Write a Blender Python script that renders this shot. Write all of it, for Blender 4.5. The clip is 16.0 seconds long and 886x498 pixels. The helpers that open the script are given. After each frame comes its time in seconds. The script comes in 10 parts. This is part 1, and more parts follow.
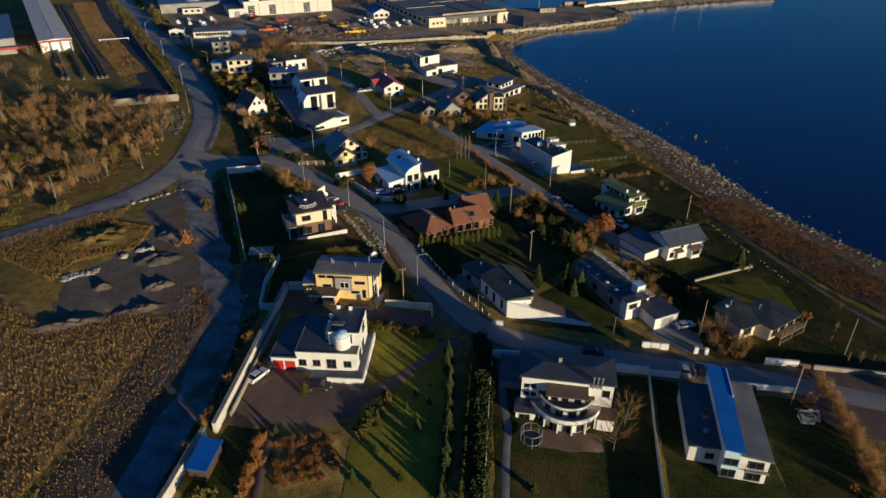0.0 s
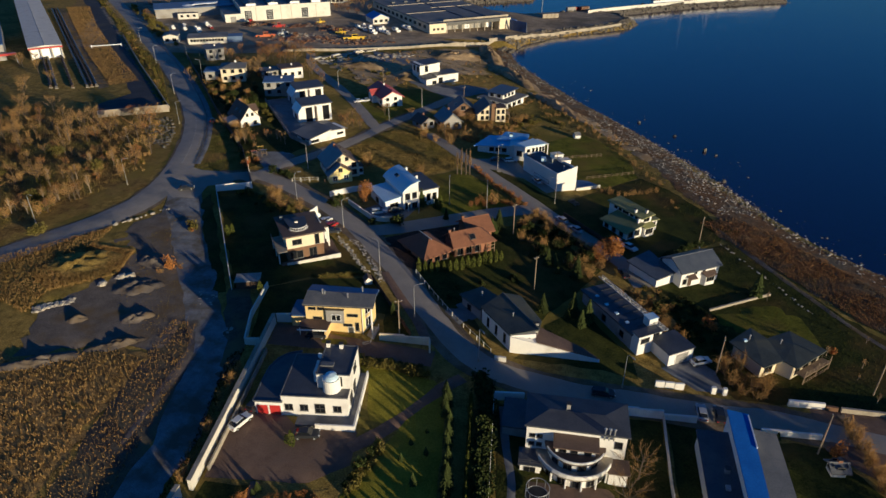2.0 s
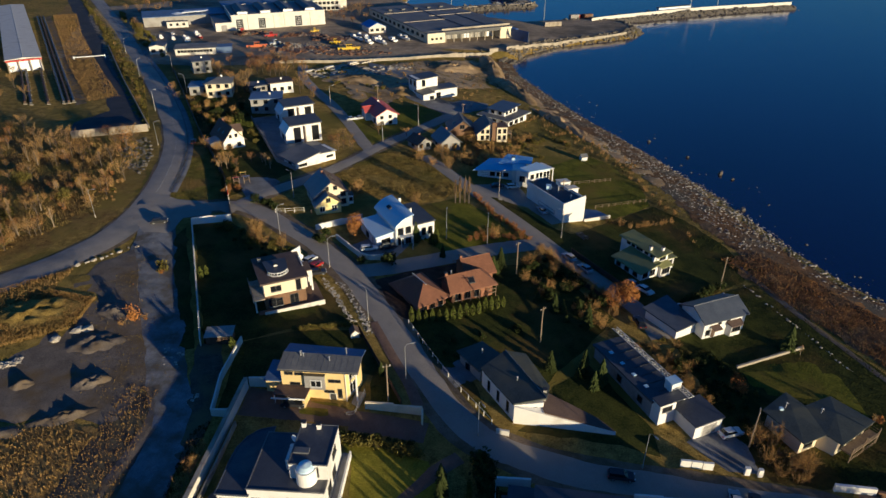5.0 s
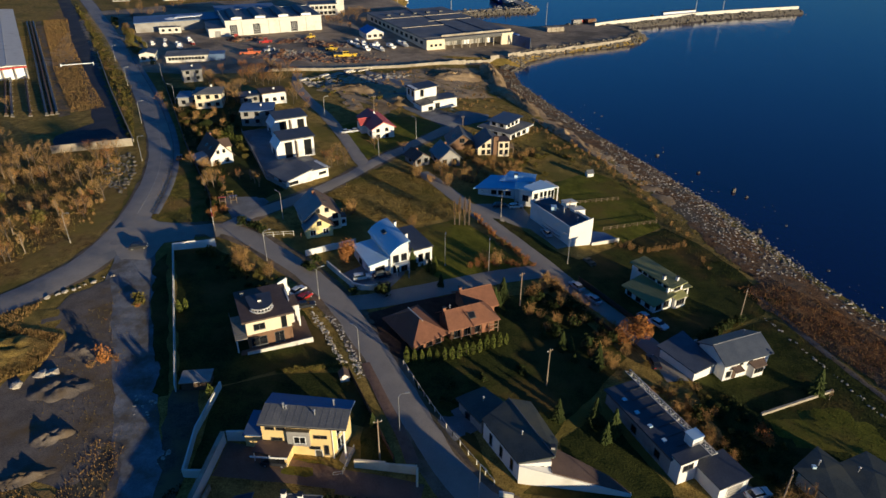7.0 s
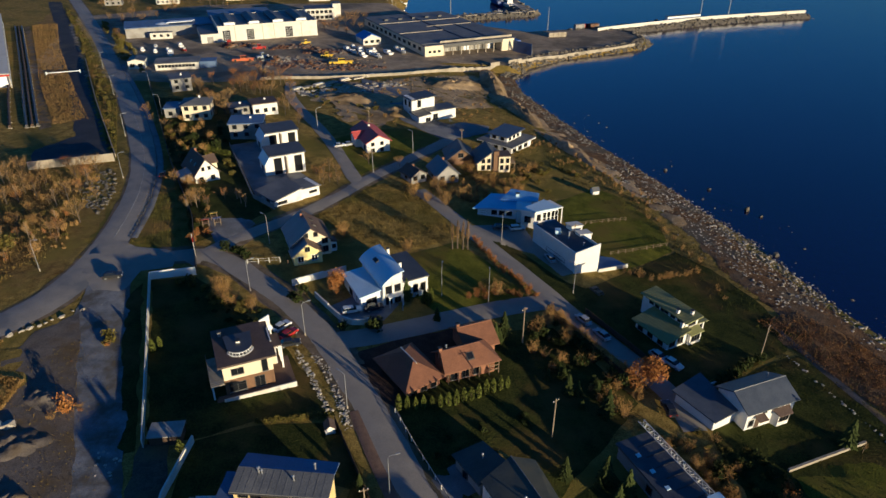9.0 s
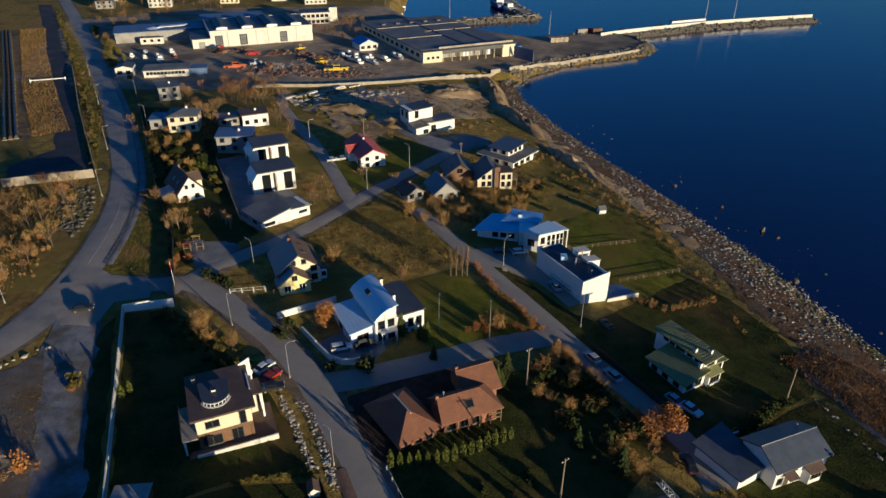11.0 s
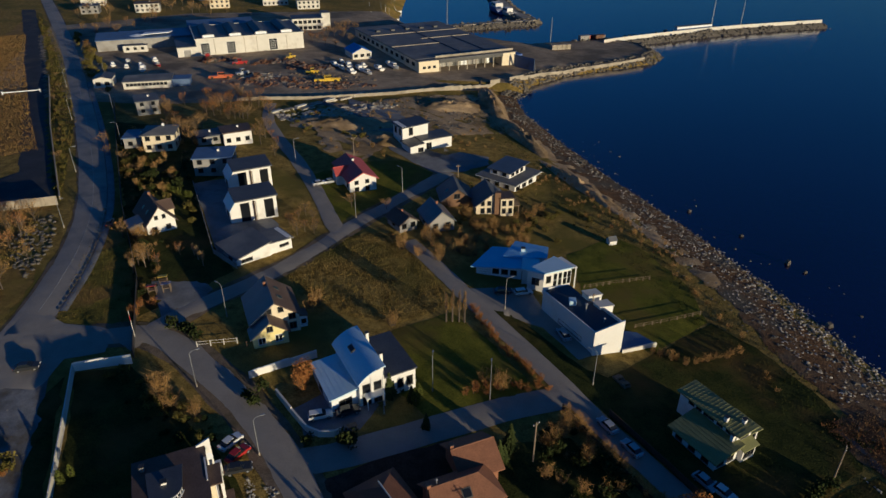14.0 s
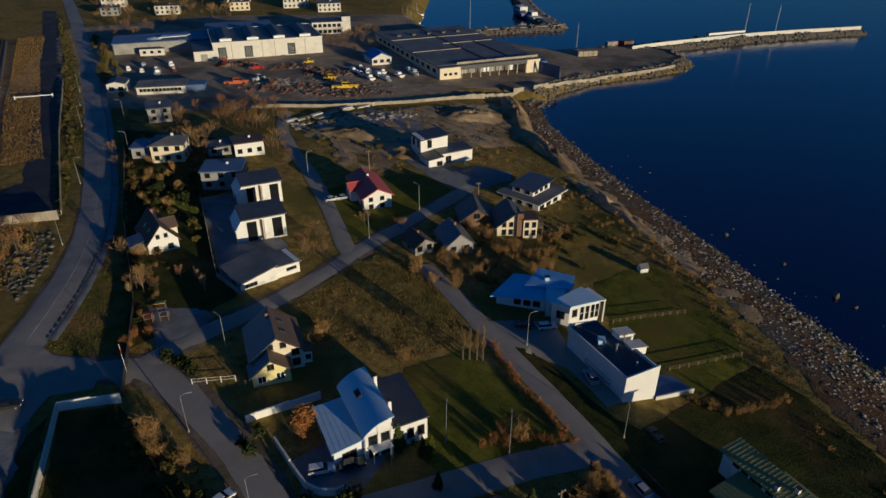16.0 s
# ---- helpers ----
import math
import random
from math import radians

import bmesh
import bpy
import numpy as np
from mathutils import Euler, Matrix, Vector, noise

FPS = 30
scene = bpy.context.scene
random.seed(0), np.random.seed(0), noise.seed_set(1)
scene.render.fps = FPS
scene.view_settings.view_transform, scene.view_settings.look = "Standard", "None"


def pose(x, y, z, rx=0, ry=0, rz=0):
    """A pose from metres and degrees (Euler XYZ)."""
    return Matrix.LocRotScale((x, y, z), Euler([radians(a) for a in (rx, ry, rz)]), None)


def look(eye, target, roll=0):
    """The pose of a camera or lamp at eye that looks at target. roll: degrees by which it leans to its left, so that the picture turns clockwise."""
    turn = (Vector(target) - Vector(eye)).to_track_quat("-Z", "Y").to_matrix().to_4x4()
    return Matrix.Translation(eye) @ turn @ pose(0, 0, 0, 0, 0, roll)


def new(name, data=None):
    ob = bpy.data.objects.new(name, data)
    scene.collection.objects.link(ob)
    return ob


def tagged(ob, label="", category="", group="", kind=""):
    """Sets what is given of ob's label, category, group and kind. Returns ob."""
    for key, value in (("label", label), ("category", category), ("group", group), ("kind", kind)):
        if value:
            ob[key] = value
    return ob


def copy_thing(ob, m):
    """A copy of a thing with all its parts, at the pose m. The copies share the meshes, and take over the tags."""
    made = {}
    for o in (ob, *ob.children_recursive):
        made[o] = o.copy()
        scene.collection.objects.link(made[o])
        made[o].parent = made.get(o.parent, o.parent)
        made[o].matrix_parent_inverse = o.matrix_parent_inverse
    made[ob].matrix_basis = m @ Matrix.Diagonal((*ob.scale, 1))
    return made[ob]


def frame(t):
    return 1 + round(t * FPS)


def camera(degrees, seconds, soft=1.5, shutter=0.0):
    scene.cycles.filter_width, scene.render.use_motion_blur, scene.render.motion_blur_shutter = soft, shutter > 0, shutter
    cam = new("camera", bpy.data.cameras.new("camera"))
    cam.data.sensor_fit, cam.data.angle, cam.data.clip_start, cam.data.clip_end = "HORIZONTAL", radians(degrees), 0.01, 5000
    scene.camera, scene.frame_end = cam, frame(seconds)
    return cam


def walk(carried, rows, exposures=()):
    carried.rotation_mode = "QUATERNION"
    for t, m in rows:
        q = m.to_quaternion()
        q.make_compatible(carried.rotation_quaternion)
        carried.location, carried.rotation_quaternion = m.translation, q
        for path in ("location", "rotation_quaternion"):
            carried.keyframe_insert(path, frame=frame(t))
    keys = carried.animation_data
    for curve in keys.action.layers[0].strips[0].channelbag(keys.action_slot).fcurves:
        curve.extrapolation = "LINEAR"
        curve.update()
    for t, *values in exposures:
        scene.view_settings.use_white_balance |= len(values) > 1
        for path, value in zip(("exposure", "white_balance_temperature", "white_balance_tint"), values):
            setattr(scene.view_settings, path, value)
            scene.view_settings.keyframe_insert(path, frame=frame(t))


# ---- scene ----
cam = camera(68.7, 16.0)
PATH = [
    (0, (1.114, 1.216, 64.089), (1.005, 2.95, 63.098), 0.1),
    (0.5, (1.13, 3.477, 64.139), (1.02, 5.211, 63.149), 0.2),
    (1, (1.03, 5.597, 64.232), (0.919, 7.332, 63.244), 0.2),
    (1.5, (0.987, 7.984, 64.29), (0.875, 9.72, 63.303), 0.2),
    (2, (0.9, 10.321, 64.415), (0.788, 12.057, 63.429), 0.2),
    (2.5, (0.848, 12.817, 64.496), (0.736, 14.554, 63.511), 0.2),
    (3, (0.778, 15.247, 64.52), (0.666, 16.985, 63.537), 0.2),
    (3.5, (0.723, 17.841, 64.596), (0.611, 19.58, 63.614), 0.2),
    (4, (0.729, 20.437, 64.754), (0.617, 22.176, 63.772), 0.2),
    (6.5, (0.537, 33.736, 65.152), (0.422, 35.476, 64.174), 0.2),
    (7, (0.407, 36.376, 65.251), (0.293, 38.117, 64.273), 0.2),
    (7.5, (0.424, 39.1, 65.363), (0.31, 40.841, 64.386), 0.2),
    (8, (0.419, 41.703, 65.43), (0.305, 43.444, 64.453), 0.2),
    (8.5, (0.428, 44.456, 65.527), (0.312, 46.197, 64.55), 0.2),
    (9, (0.401, 47.069, 65.545), (0.286, 48.811, 64.569), 0.2),
    (9.2, (0.369, 48.126, 65.551), (0.254, 49.868, 64.574), 0.1),
    (11.5, (-0.019, 60.371, 65.715), (-0.132, 62.114, 64.741), 0.3),
    (12, (-0.046, 62.984, 65.71), (-0.159, 64.727, 64.736), 0.3),
    (12.5, (-0.106, 65.666, 65.654), (-0.219, 67.41, 64.681), 0.3),
    (13, (-0.129, 68.279, 65.596), (-0.241, 70.023, 64.623), 0.3),
    (13.5, (-0.233, 71.003, 65.681), (-0.343, 72.747, 64.709), 0.3),
    (14, (-0.314, 73.56, 65.718), (-0.423, 75.304, 64.746), 0.3),
    (14.5, (-0.325, 76.279, 65.757), (-0.435, 78.024, 64.785), 0.3),
    (15, (-0.403, 78.906, 65.661), (-0.512, 80.651, 64.69), 0.3),
    (15.5, (-0.537, 81.682, 65.632), (-0.662, 83.427, 64.662), 0.3),
    (16, (-0.759, 84.268, 65.556), (-0.928, 86.009, 64.586), 0.3),
]
walk(cam, [(t, look(e, a, r)) for t, e, a, r in PATH],
     [(0, 0.20, 5250, 10), (3.5, 0.48, 5250, 10), (7, 0.52, 5300, 10), (9, 0.52, 5250, 10), (12.5, 0.20, 5150, 10), (16, -0.30, 5100, 10)])

# ---- world, sun and sky ----
SUN_EL, SUN_AZ = 6.0, (0.748, -0.664)          # low evening sun over the near shore
world = bpy.data.worlds.new("world")
scene.world = world
world.use_nodes = True
wt = world.node_tree
sky = wt.nodes.new("ShaderNodeTexSky")
sky.sky_type, sky.sun_disc = "NISHITA", False
sky.sun_elevation, sky.sun_rotation = radians(SUN_EL), math.atan2(SUN_AZ[0], SUN_AZ[1])
sky.air_density, sky.dust_density, sky.ozone_density = 1.0, 0.2, 5.5
wt.links.new(sky.outputs[0], wt.nodes["Background"].inputs[0])
wt.nodes["Background"].inputs[1].default_value = 0.083
sun = new("sun", bpy.data.lights.new("sun", "SUN"))
sun.data.energy, sun.data.angle, sun.data.color = 5.0, radians(0.55), (1.0, 0.735, 0.375)
sun.matrix_world = look((SUN_AZ[0] * 100, SUN_AZ[1] * 100, 100 * math.tan(radians(SUN_EL))), (0, 0, 0))


# ---- materials ----
def mat(name, c1, c2, scale=1.0, rough=0.8, metal=0.0, bump=0.3, fine=8.0, stain=None, stain_scale=0.15, stain_at=0.55, per_object=0.0, spec=0.5):
    """Two colours mixed by noise at two scales, an optional stain colour in large blotches, and fine relief."""
    m = bpy.data.materials.new(name)
    m.use_nodes = True
    nt = m.node_tree
    b = nt.nodes["Principled BSDF"]
    b.inputs["Roughness"].default_value, b.inputs["Metallic"].default_value = rough, metal
    b.inputs["Specular IOR Level"].default_value = spec
    tc = nt.nodes.new("ShaderNodeTexCoord")
    n1 = nt.nodes.new("ShaderNodeTexNoise")
    n1.inputs["Scale"].default_value, n1.inputs["Detail"].default_value, n1.inputs["Roughness"].default_value = scale, 6.0, 0.65
    nt.links.new(tc.outputs["Object"], n1.inputs["Vector"])
    n2 = nt.nodes.new("ShaderNodeTexNoise")
    n2.inputs["Scale"].default_value, n2.inputs["Detail"].default_value = scale * fine, 4.0
    nt.links.new(tc.outputs["Object"], n2.inputs["Vector"])
    mixf = nt.nodes.new("ShaderNodeMix")
    mixf.inputs[0].default_value = 0.45
    nt.links.new(n1.outputs[0], mixf.inputs[2])
    nt.links.new(n2.outputs[0], mixf.inputs[3])
    ramp = nt.nodes.new("ShaderNodeValToRGB")
    ramp.color_ramp.elements[0].position, ramp.color_ramp.elements[1].position = 0.38, 0.62
    ramp.color_ramp.elements[0].color, ramp.color_ramp.elements[1].color = (*c1, 1), (*c2, 1)
    nt.links.new(mixf.outputs[0], ramp.inputs[0])
    out = ramp.outputs[0]
    if stain:
        n3 = nt.nodes.new("ShaderNodeTexNoise")
        n3.inputs["Scale"].default_value, n3.inputs["Detail"].default_value, n3.inputs["Roughness"].default_value = stain_scale, 5.0, 0.6
        nt.links.new(tc.outputs["Object"], n3.inputs["Vector"])
        r3 = nt.nodes.new("ShaderNodeValToRGB")
        r3.color_ramp.elements[0].position, r3.color_ramp.elements[1].position = stain_at - 0.08, stain_at + 0.1
        nt.links.new(n3.outputs[0], r3.inputs[0])
        mx = nt.nodes.new("ShaderNodeMix")
        mx.data_type = "RGBA"
        nt.links.new(r3.outputs[0], mx.inputs[0])
        nt.links.new(out, mx.inputs[6])
        mx.inputs[7].default_value = (*stain, 1)
        out = mx.outputs[2]
    if per_object:
        oi = nt.nodes.new("ShaderNodeObjectInfo")
        hs = nt.nodes.new("ShaderNodeHueSaturation")
        mr = nt.nodes.new("ShaderNodeMapRange")
        mr.inputs[3].default_value, mr.inputs[4].default_value = 1 - per_object, 1 + per_object
        nt.links.new(oi.outputs["Random"], mr.inputs[0])
        nt.links.new(mr.outputs[0], hs.inputs["Value"])
        nt.links.new(out, hs.inputs["Color"])
        out = hs.outputs[0]
    nt.links.new(out, b.inputs["Base Color"])
    if bump:
        bp = nt.nodes.new("ShaderNodeBump")
        bp.inputs["Strength"].default_value, bp.inputs["Distance"].default_value = bump, 0.6 / (scale * fine) ** 0.5
        nt.links.new(mixf.outputs[0], bp.inputs["Height"])
        nt.links.new(bp.outputs[0], b.inputs["Normal"])
    return m


M = {
    "earth": mat("dry_grass_earth", (0.12, 0.080, 0.018), (0.42, 0.29, 0.078), 0.5, 0.95, 0, 0.9, 9, (0.15, 0.125, 0.028), 0.05, 0.55, spec=0.1),
    "wood_floor": mat("woodland_floor", (0.095, 0.058, 0.018), (0.33, 0.215, 0.066), 0.5, 0.95, 0, 0.9, 9, (0.24, 0.18, 0.042), 0.09, 0.52, spec=0.1),
    "reeds": mat("reed_bed", (0.15, 0.088, 0.03), (0.42, 0.265, 0.095), 0.9, 0.9, 0, 0.9, 5, (0.22, 0.145, 0.05), 0.06, 0.55, spec=0.1),
    "lawn": mat("lawn", (0.155, 0.145, 0.014), (0.31, 0.265, 0.030), 0.3, 0.9, 0, 0.5, 14, (0.24, 0.175, 0.034), 0.07, 0.58, spec=0.1),
    "verge_grass": mat("verge_grass", (0.075, 0.068, 0.014), (0.20, 0.165, 0.034), 0.4, 0.95, 0, 0.6, 12, (0.24, 0.15, 0.045), 0.11, 0.54, spec=0.1),
    "mown_grass": mat("mown_grass", (0.070, 0.080, 0.010), (0.18, 0.168, 0.022), 0.3, 0.95, 0, 0.5, 14, (0.15, 0.115, 0.026), 0.08, 0.57, spec=0.08),
    "shoulder": mat("dirt_shoulder", (0.13, 0.098, 0.066), (0.25, 0.19, 0.13), 0.5, 0.95, 0, 0.5, 10, (0.10, 0.085, 0.045), 0.15, 0.56, spec=0.1),
    # Dirt track colour with the shade of villa and wall painted in
    "shaded_track": mat("shaded_dirt_track", (0.055, 0.050, 0.042), (0.135, 0.115, 0.082), 0.35, 0.95, 0, 0.5, 12, (0.16, 0.13, 0.065), 0.16, 0.55, spec=0.12),
    # Rough grass, with evening shade of the houses painted into its darkness
    "shaded_rough_grass": mat("shaded_rough_grass", (0.018, 0.027, 0.007), (0.068, 0.072, 0.016), 0.3, 0.95, 0, 0.7, 12, (0.115, 0.078, 0.024), 0.09, 0.57, spec=0.08),
    "dirt": mat("bare_dirt", (0.105, 0.088, 0.074), (0.20, 0.168, 0.14), 0.4, 0.95, 0, 0.4, 14, (0.15, 0.105, 0.055), 0.16, 0.57, spec=0.15),
    "sand": mat("sandy_spoil", (0.31, 0.215, 0.115), (0.58, 0.42, 0.24), 0.3, 0.95, 0, 0.8, 10, (0.19, 0.125, 0.055), 0.06, 0.56, spec=0.1),
    "gravel": mat("gravel", (0.135, 0.145, 0.16), (0.27, 0.27, 0.275), 0.5, 0.85, 0, 0.5, 14, (0.115, 0.098, 0.075), 0.22, 0.51, spec=0.3),
    "asphalt": mat("asphalt", (0.24, 0.215, 0.185), (0.32, 0.285, 0.24), 0.3, 0.7, 0, 0.15, 20, (0.30, 0.27, 0.23), 0.10, 0.60, spec=0.45),
    "old_asphalt": mat("old_asphalt", (0.25, 0.225, 0.195), (0.34, 0.30, 0.25), 0.3, 0.7, 0, 0.2, 20, (0.17, 0.168, 0.166), 0.12, 0.56, spec=0.45),
    "new_asphalt": mat("new_asphalt", (0.08, 0.085, 0.095), (0.12, 0.125, 0.135), 0.3, 0.85, 0, 0.15, 20, (0.15, 0.14, 0.125), 0.12, 0.6, spec=0.25),
    "yard": mat("harbour_yard_surface", (0.26, 0.195, 0.125), (0.50, 0.39, 0.26), 0.25, 0.9, 0, 0.3, 16, (0.18, 0.145, 0.10), 0.05, 0.54, spec=0.15),
    # Yard surface; its black is long shadow painted into the colour
    "shaded_yard": mat("shaded_yard", (0.030, 0.033, 0.042), (0.060, 0.062, 0.072), 0.2, 0.8, 0, 0.15, 20, (0.10, 0.085, 0.062), 0.05, 0.6, spec=0.2),
    "paving": mat("paving", (0.14, 0.092, 0.066), (0.21, 0.142, 0.102), 0.6, 0.85, 0, 0.2, 10, (0.105, 0.08, 0.065), 0.15, 0.6, spec=0.2),
    "grey_paving": mat("grey_paving", (0.16, 0.163, 0.17), (0.24, 0.24, 0.245), 0.4, 0.8, 0, 0.15, 12, (0.12, 0.12, 0.12), 0.15, 0.58, spec=0.4),
    # Brown soil with the house's ground shadow painted into its tone
    "soil": mat("shaded_brown_soil", (0.045, 0.028, 0.020), (0.10, 0.064, 0.045), 0.5, 0.95, 0, 0.5, 10, (0.035, 0.026, 0.02), 0.2, 0.55, spec=0.1),
    "brick_paving": mat("brick_paving", (0.13, 0.080, 0.055), (0.22, 0.135, 0.09), 1.2, 0.85, 0, 0.3, 6),
    "beach": mat("seaweed_beach", (0.060, 0.032, 0.014), (0.22, 0.125, 0.058), 0.45, 0.9, 0, 0.9, 8, (0.115, 0.098, 0.072), 0.12, 0.54, spec=0.15),
    "shore_reeds": mat("rusty_shore_reeds", (0.15, 0.076, 0.029), (0.33, 0.172, 0.064), 0.6, 0.95, 0, 0.8, 8, (0.16, 0.12, 0.075), 0.1, 0.54, spec=0.1),
    "white": mat("white_render", (0.74, 0.72, 0.68), (0.82, 0.80, 0.76), 0.4, 0.8, 0, 0.05, 20, (0.64, 0.61, 0.56), 0.25, 0.64),
    "offwhite": mat("offwhite_render", (0.62, 0.59, 0.52), (0.72, 0.69, 0.62), 0.4, 0.8, 0, 0.05, 20, (0.54, 0.50, 0.43), 0.25, 0.62),
    "cream": mat("cream_render", (0.70, 0.60, 0.42), (0.78, 0.68, 0.50), 0.4, 0.8, 0, 0.05, 20, (0.62, 0.52, 0.36), 0.3, 0.63),
    "yellow": mat("yellow_render", (0.72, 0.53, 0.22), (0.80, 0.60, 0.27), 0.4, 0.8, 0, 0.05, 20, (0.64, 0.46, 0.19), 0.3, 0.63),
    "lemon": mat("lemon_boards", (0.75, 0.64, 0.26), (0.82, 0.72, 0.34), 0.6, 0.75, 0, 0.1, 12),
    "grey_wall": mat("grey_render", (0.26, 0.25, 0.24), (0.36, 0.35, 0.33), 0.4, 0.85, 0, 0.08, 16, (0.22, 0.20, 0.18), 0.3, 0.6),
    "brown_wall": mat("brown_cladding", (0.14, 0.075, 0.038), (0.21, 0.115, 0.06), 1.5, 0.75, 0, 0.15, 8),
    "brick": mat("red_brick", (0.22, 0.095, 0.05), (0.31, 0.14, 0.075), 2.0, 0.85, 0, 0.25, 6),
    "concrete": mat("concrete", (0.30, 0.26, 0.20), (0.44, 0.385, 0.30), 0.35, 0.9, 0, 0.2, 14, (0.22, 0.19, 0.145), 0.2, 0.58),
    "slate_blue": mat("blue_grey_sheet", (0.075, 0.125, 0.24), (0.115, 0.175, 0.31), 0.4, 0.55, 0, 0.08, 16, (0.07, 0.10, 0.16), 0.2, 0.6),
    # Dark felt with some blue of the reflected sky mixed into it
    "felt": mat("sky_tinted_roof_felt", (0.045, 0.050, 0.066), (0.078, 0.084, 0.102), 0.3, 0.55, 0, 0.12, 20, (0.12, 0.118, 0.118), 0.18, 0.64, spec=0.45),
    "felt_grey": mat("grey_roof_felt", (0.10, 0.105, 0.115), (0.16, 0.165, 0.175), 0.25, 0.7, 0, 0.12, 20, (0.20, 0.195, 0.185), 0.12, 0.58),
    "slate": mat("slate_roof", (0.055, 0.066, 0.090), (0.095, 0.108, 0.135), 0.5, 0.36, 0, 0.10, 14, spec=0.6),
    "roof_brown": mat("brown_roof", (0.085, 0.055, 0.042), (0.135, 0.090, 0.068), 0.4, 0.75, 0, 0.12, 16),
    "tile_red": mat("red_clay_tile", (0.165, 0.070, 0.036), (0.245, 0.105, 0.054), 0.8, 0.75, 0, 0.25, 8, (0.17, 0.075, 0.042), 0.2, 0.6),
    "roof_pink": mat("red_sheet_roof", (0.42, 0.07, 0.065), (0.52, 0.10, 0.085), 0.4, 0.55, 0, 0.08, 16),
    "roof_green": mat("green_sheet_roof", (0.20, 0.205, 0.075), (0.28, 0.275, 0.105), 0.4, 0.6, 0, 0.08, 16),
    "roof_dkgreen": mat("grey_green_roof", (0.046, 0.054, 0.050), (0.082, 0.092, 0.082), 0.4, 0.65, 0, 0.1, 16, (0.10, 0.098, 0.07), 0.15, 0.58, spec=0.35),
    "roof_blue": mat("bright_blue_sheet", (0.015, 0.10, 0.42), (0.025, 0.15, 0.55), 0.3, 0.45, 0, 0.06, 16),
    "roof_ltblue": mat("light_blue_sheet_roof", (0.26, 0.50, 0.78), (0.34, 0.60, 0.86), 0.3, 0.5, 0, 0.06, 16),
    # Cyan cast is reflected sky, put into the pale zinc's base colour
    "zinc": mat("sky_tinted_zinc", (0.52, 0.70, 0.82), (0.62, 0.79, 0.90), 0.3, 0.4, 0.1, 0.05, 16),
    "white_metal": mat("white_sheet", (0.74, 0.77, 0.80), (0.83, 0.85, 0.87), 0.3, 0.45, 0, 0.05, 16),
    "steel": mat("galvanised_steel", (0.34, 0.35, 0.36), (0.46, 0.47, 0.48), 2.0, 0.45, 0.6, 0.05, 10),
    "dark_metal": mat("dark_metal", (0.035, 0.035, 0.038), (0.06, 0.06, 0.062), 1.0, 0.5, 0.2, 0.05, 10),
    "wood": mat("weathered_wood", (0.15, 0.105, 0.065), (0.26, 0.19, 0.12), 1.5, 0.85, 0, 0.2, 8),
    "dark_wood": mat("dark_stained_wood", (0.055, 0.033, 0.020), (0.10, 0.062, 0.038), 1.5, 0.8, 0, 0.2, 8),
    "red_door": mat("red_door", (0.42, 0.025, 0.02), (0.50, 0.035, 0.03), 0.6, 0.5, 0, 0.05, 10),
    "frame_white": mat("white_frame", (0.72, 0.72, 0.70), (0.80, 0.80, 0.78), 1.0, 0.5, 0, 0.0, 10),
    "frame_dark": mat("dark_frame", (0.05, 0.05, 0.05), (0.08, 0.075, 0.07), 1.0, 0.5, 0, 0.0, 10),
    "bark": mat("bark", (0.055, 0.040, 0.028), (0.13, 0.10, 0.075), 3.0, 0.95, 0, 0.3, 5),
    "birch": mat("pale_bark", (0.19, 0.14, 0.095), (0.34, 0.265, 0.18), 3.0, 0.9, 0, 0.3, 5),
    "twig": mat("bare_twigs", (0.235, 0.135, 0.044), (0.50, 0.30, 0.10), 0.8, 0.95, 0, 0, 5, per_object=0.3, spec=0.1),
    "rust": mat("rusty_leaves", (0.27, 0.105, 0.028), (0.46, 0.215, 0.062), 1.2, 0.9, 0, 0, 6, per_object=0.25, spec=0.1),
    "conifer": mat("conifer_needles", (0.014, 0.022, 0.006), (0.060, 0.075, 0.018), 1.0, 0.9, 0, 0, 6, per_object=0.25, spec=0.15),
    "thuja": mat("thuja_foliage", (0.050, 0.062, 0.010), (0.15, 0.165, 0.030), 1.0, 0.9, 0, 0, 6, per_object=0.2, spec=0.15),
    "olive": mat("olive_shrub", (0.065, 0.058, 0.012), (0.19, 0.155, 0.035), 1.0, 0.9, 0, 0, 6, per_object=0.25, spec=0.15),
    "rock": mat("boulder", (0.07, 0.062, 0.052), (0.22, 0.195, 0.16), 0.9, 0.9, 0, 0.4, 6, spec=0.2),
    "pale_rock": mat("pale_stone", (0.26, 0.225, 0.18), (0.60, 0.54, 0.44), 0.9, 0.9, 0, 0.3, 6, spec=0.2),
    "rubber": mat("rubber", (0.015, 0.015, 0.015), (0.03, 0.03, 0.03), 1.0, 0.8, 0, 0, 5),
    "rust_steel": mat("rusty_scrap", (0.10, 0.045, 0.022), (0.24, 0.11, 0.05), 0.8, 0.85, 0.1, 0.2, 6, (0.20, 0.18, 0.16), 0.3, 0.55),
    "line": mat("road_paint", (0.34, 0.335, 0.32), (0.50, 0.49, 0.46), 1.5, 0.8, 0, 0, 8),
}


def paint(name, c, rough=0.3):
    return mat(name, tuple(v * 0.92 for v in c), c, 0.8, rough, 0.0, 0.0, 6)


M["p_white"] = paint("white_paint", (0.74, 0.74, 0.72))
M["p_dark"] = paint("dark_paint", (0.03, 0.032, 0.038))
M["p_silver"] = paint("silver_paint", (0.42, 0.43, 0.45))
M["p_red"] = paint("red_paint", (0.42, 0.03, 0.025))
M["p_yellow"] = paint("yellow_paint", (0.75, 0.50, 0.03), 0.45)
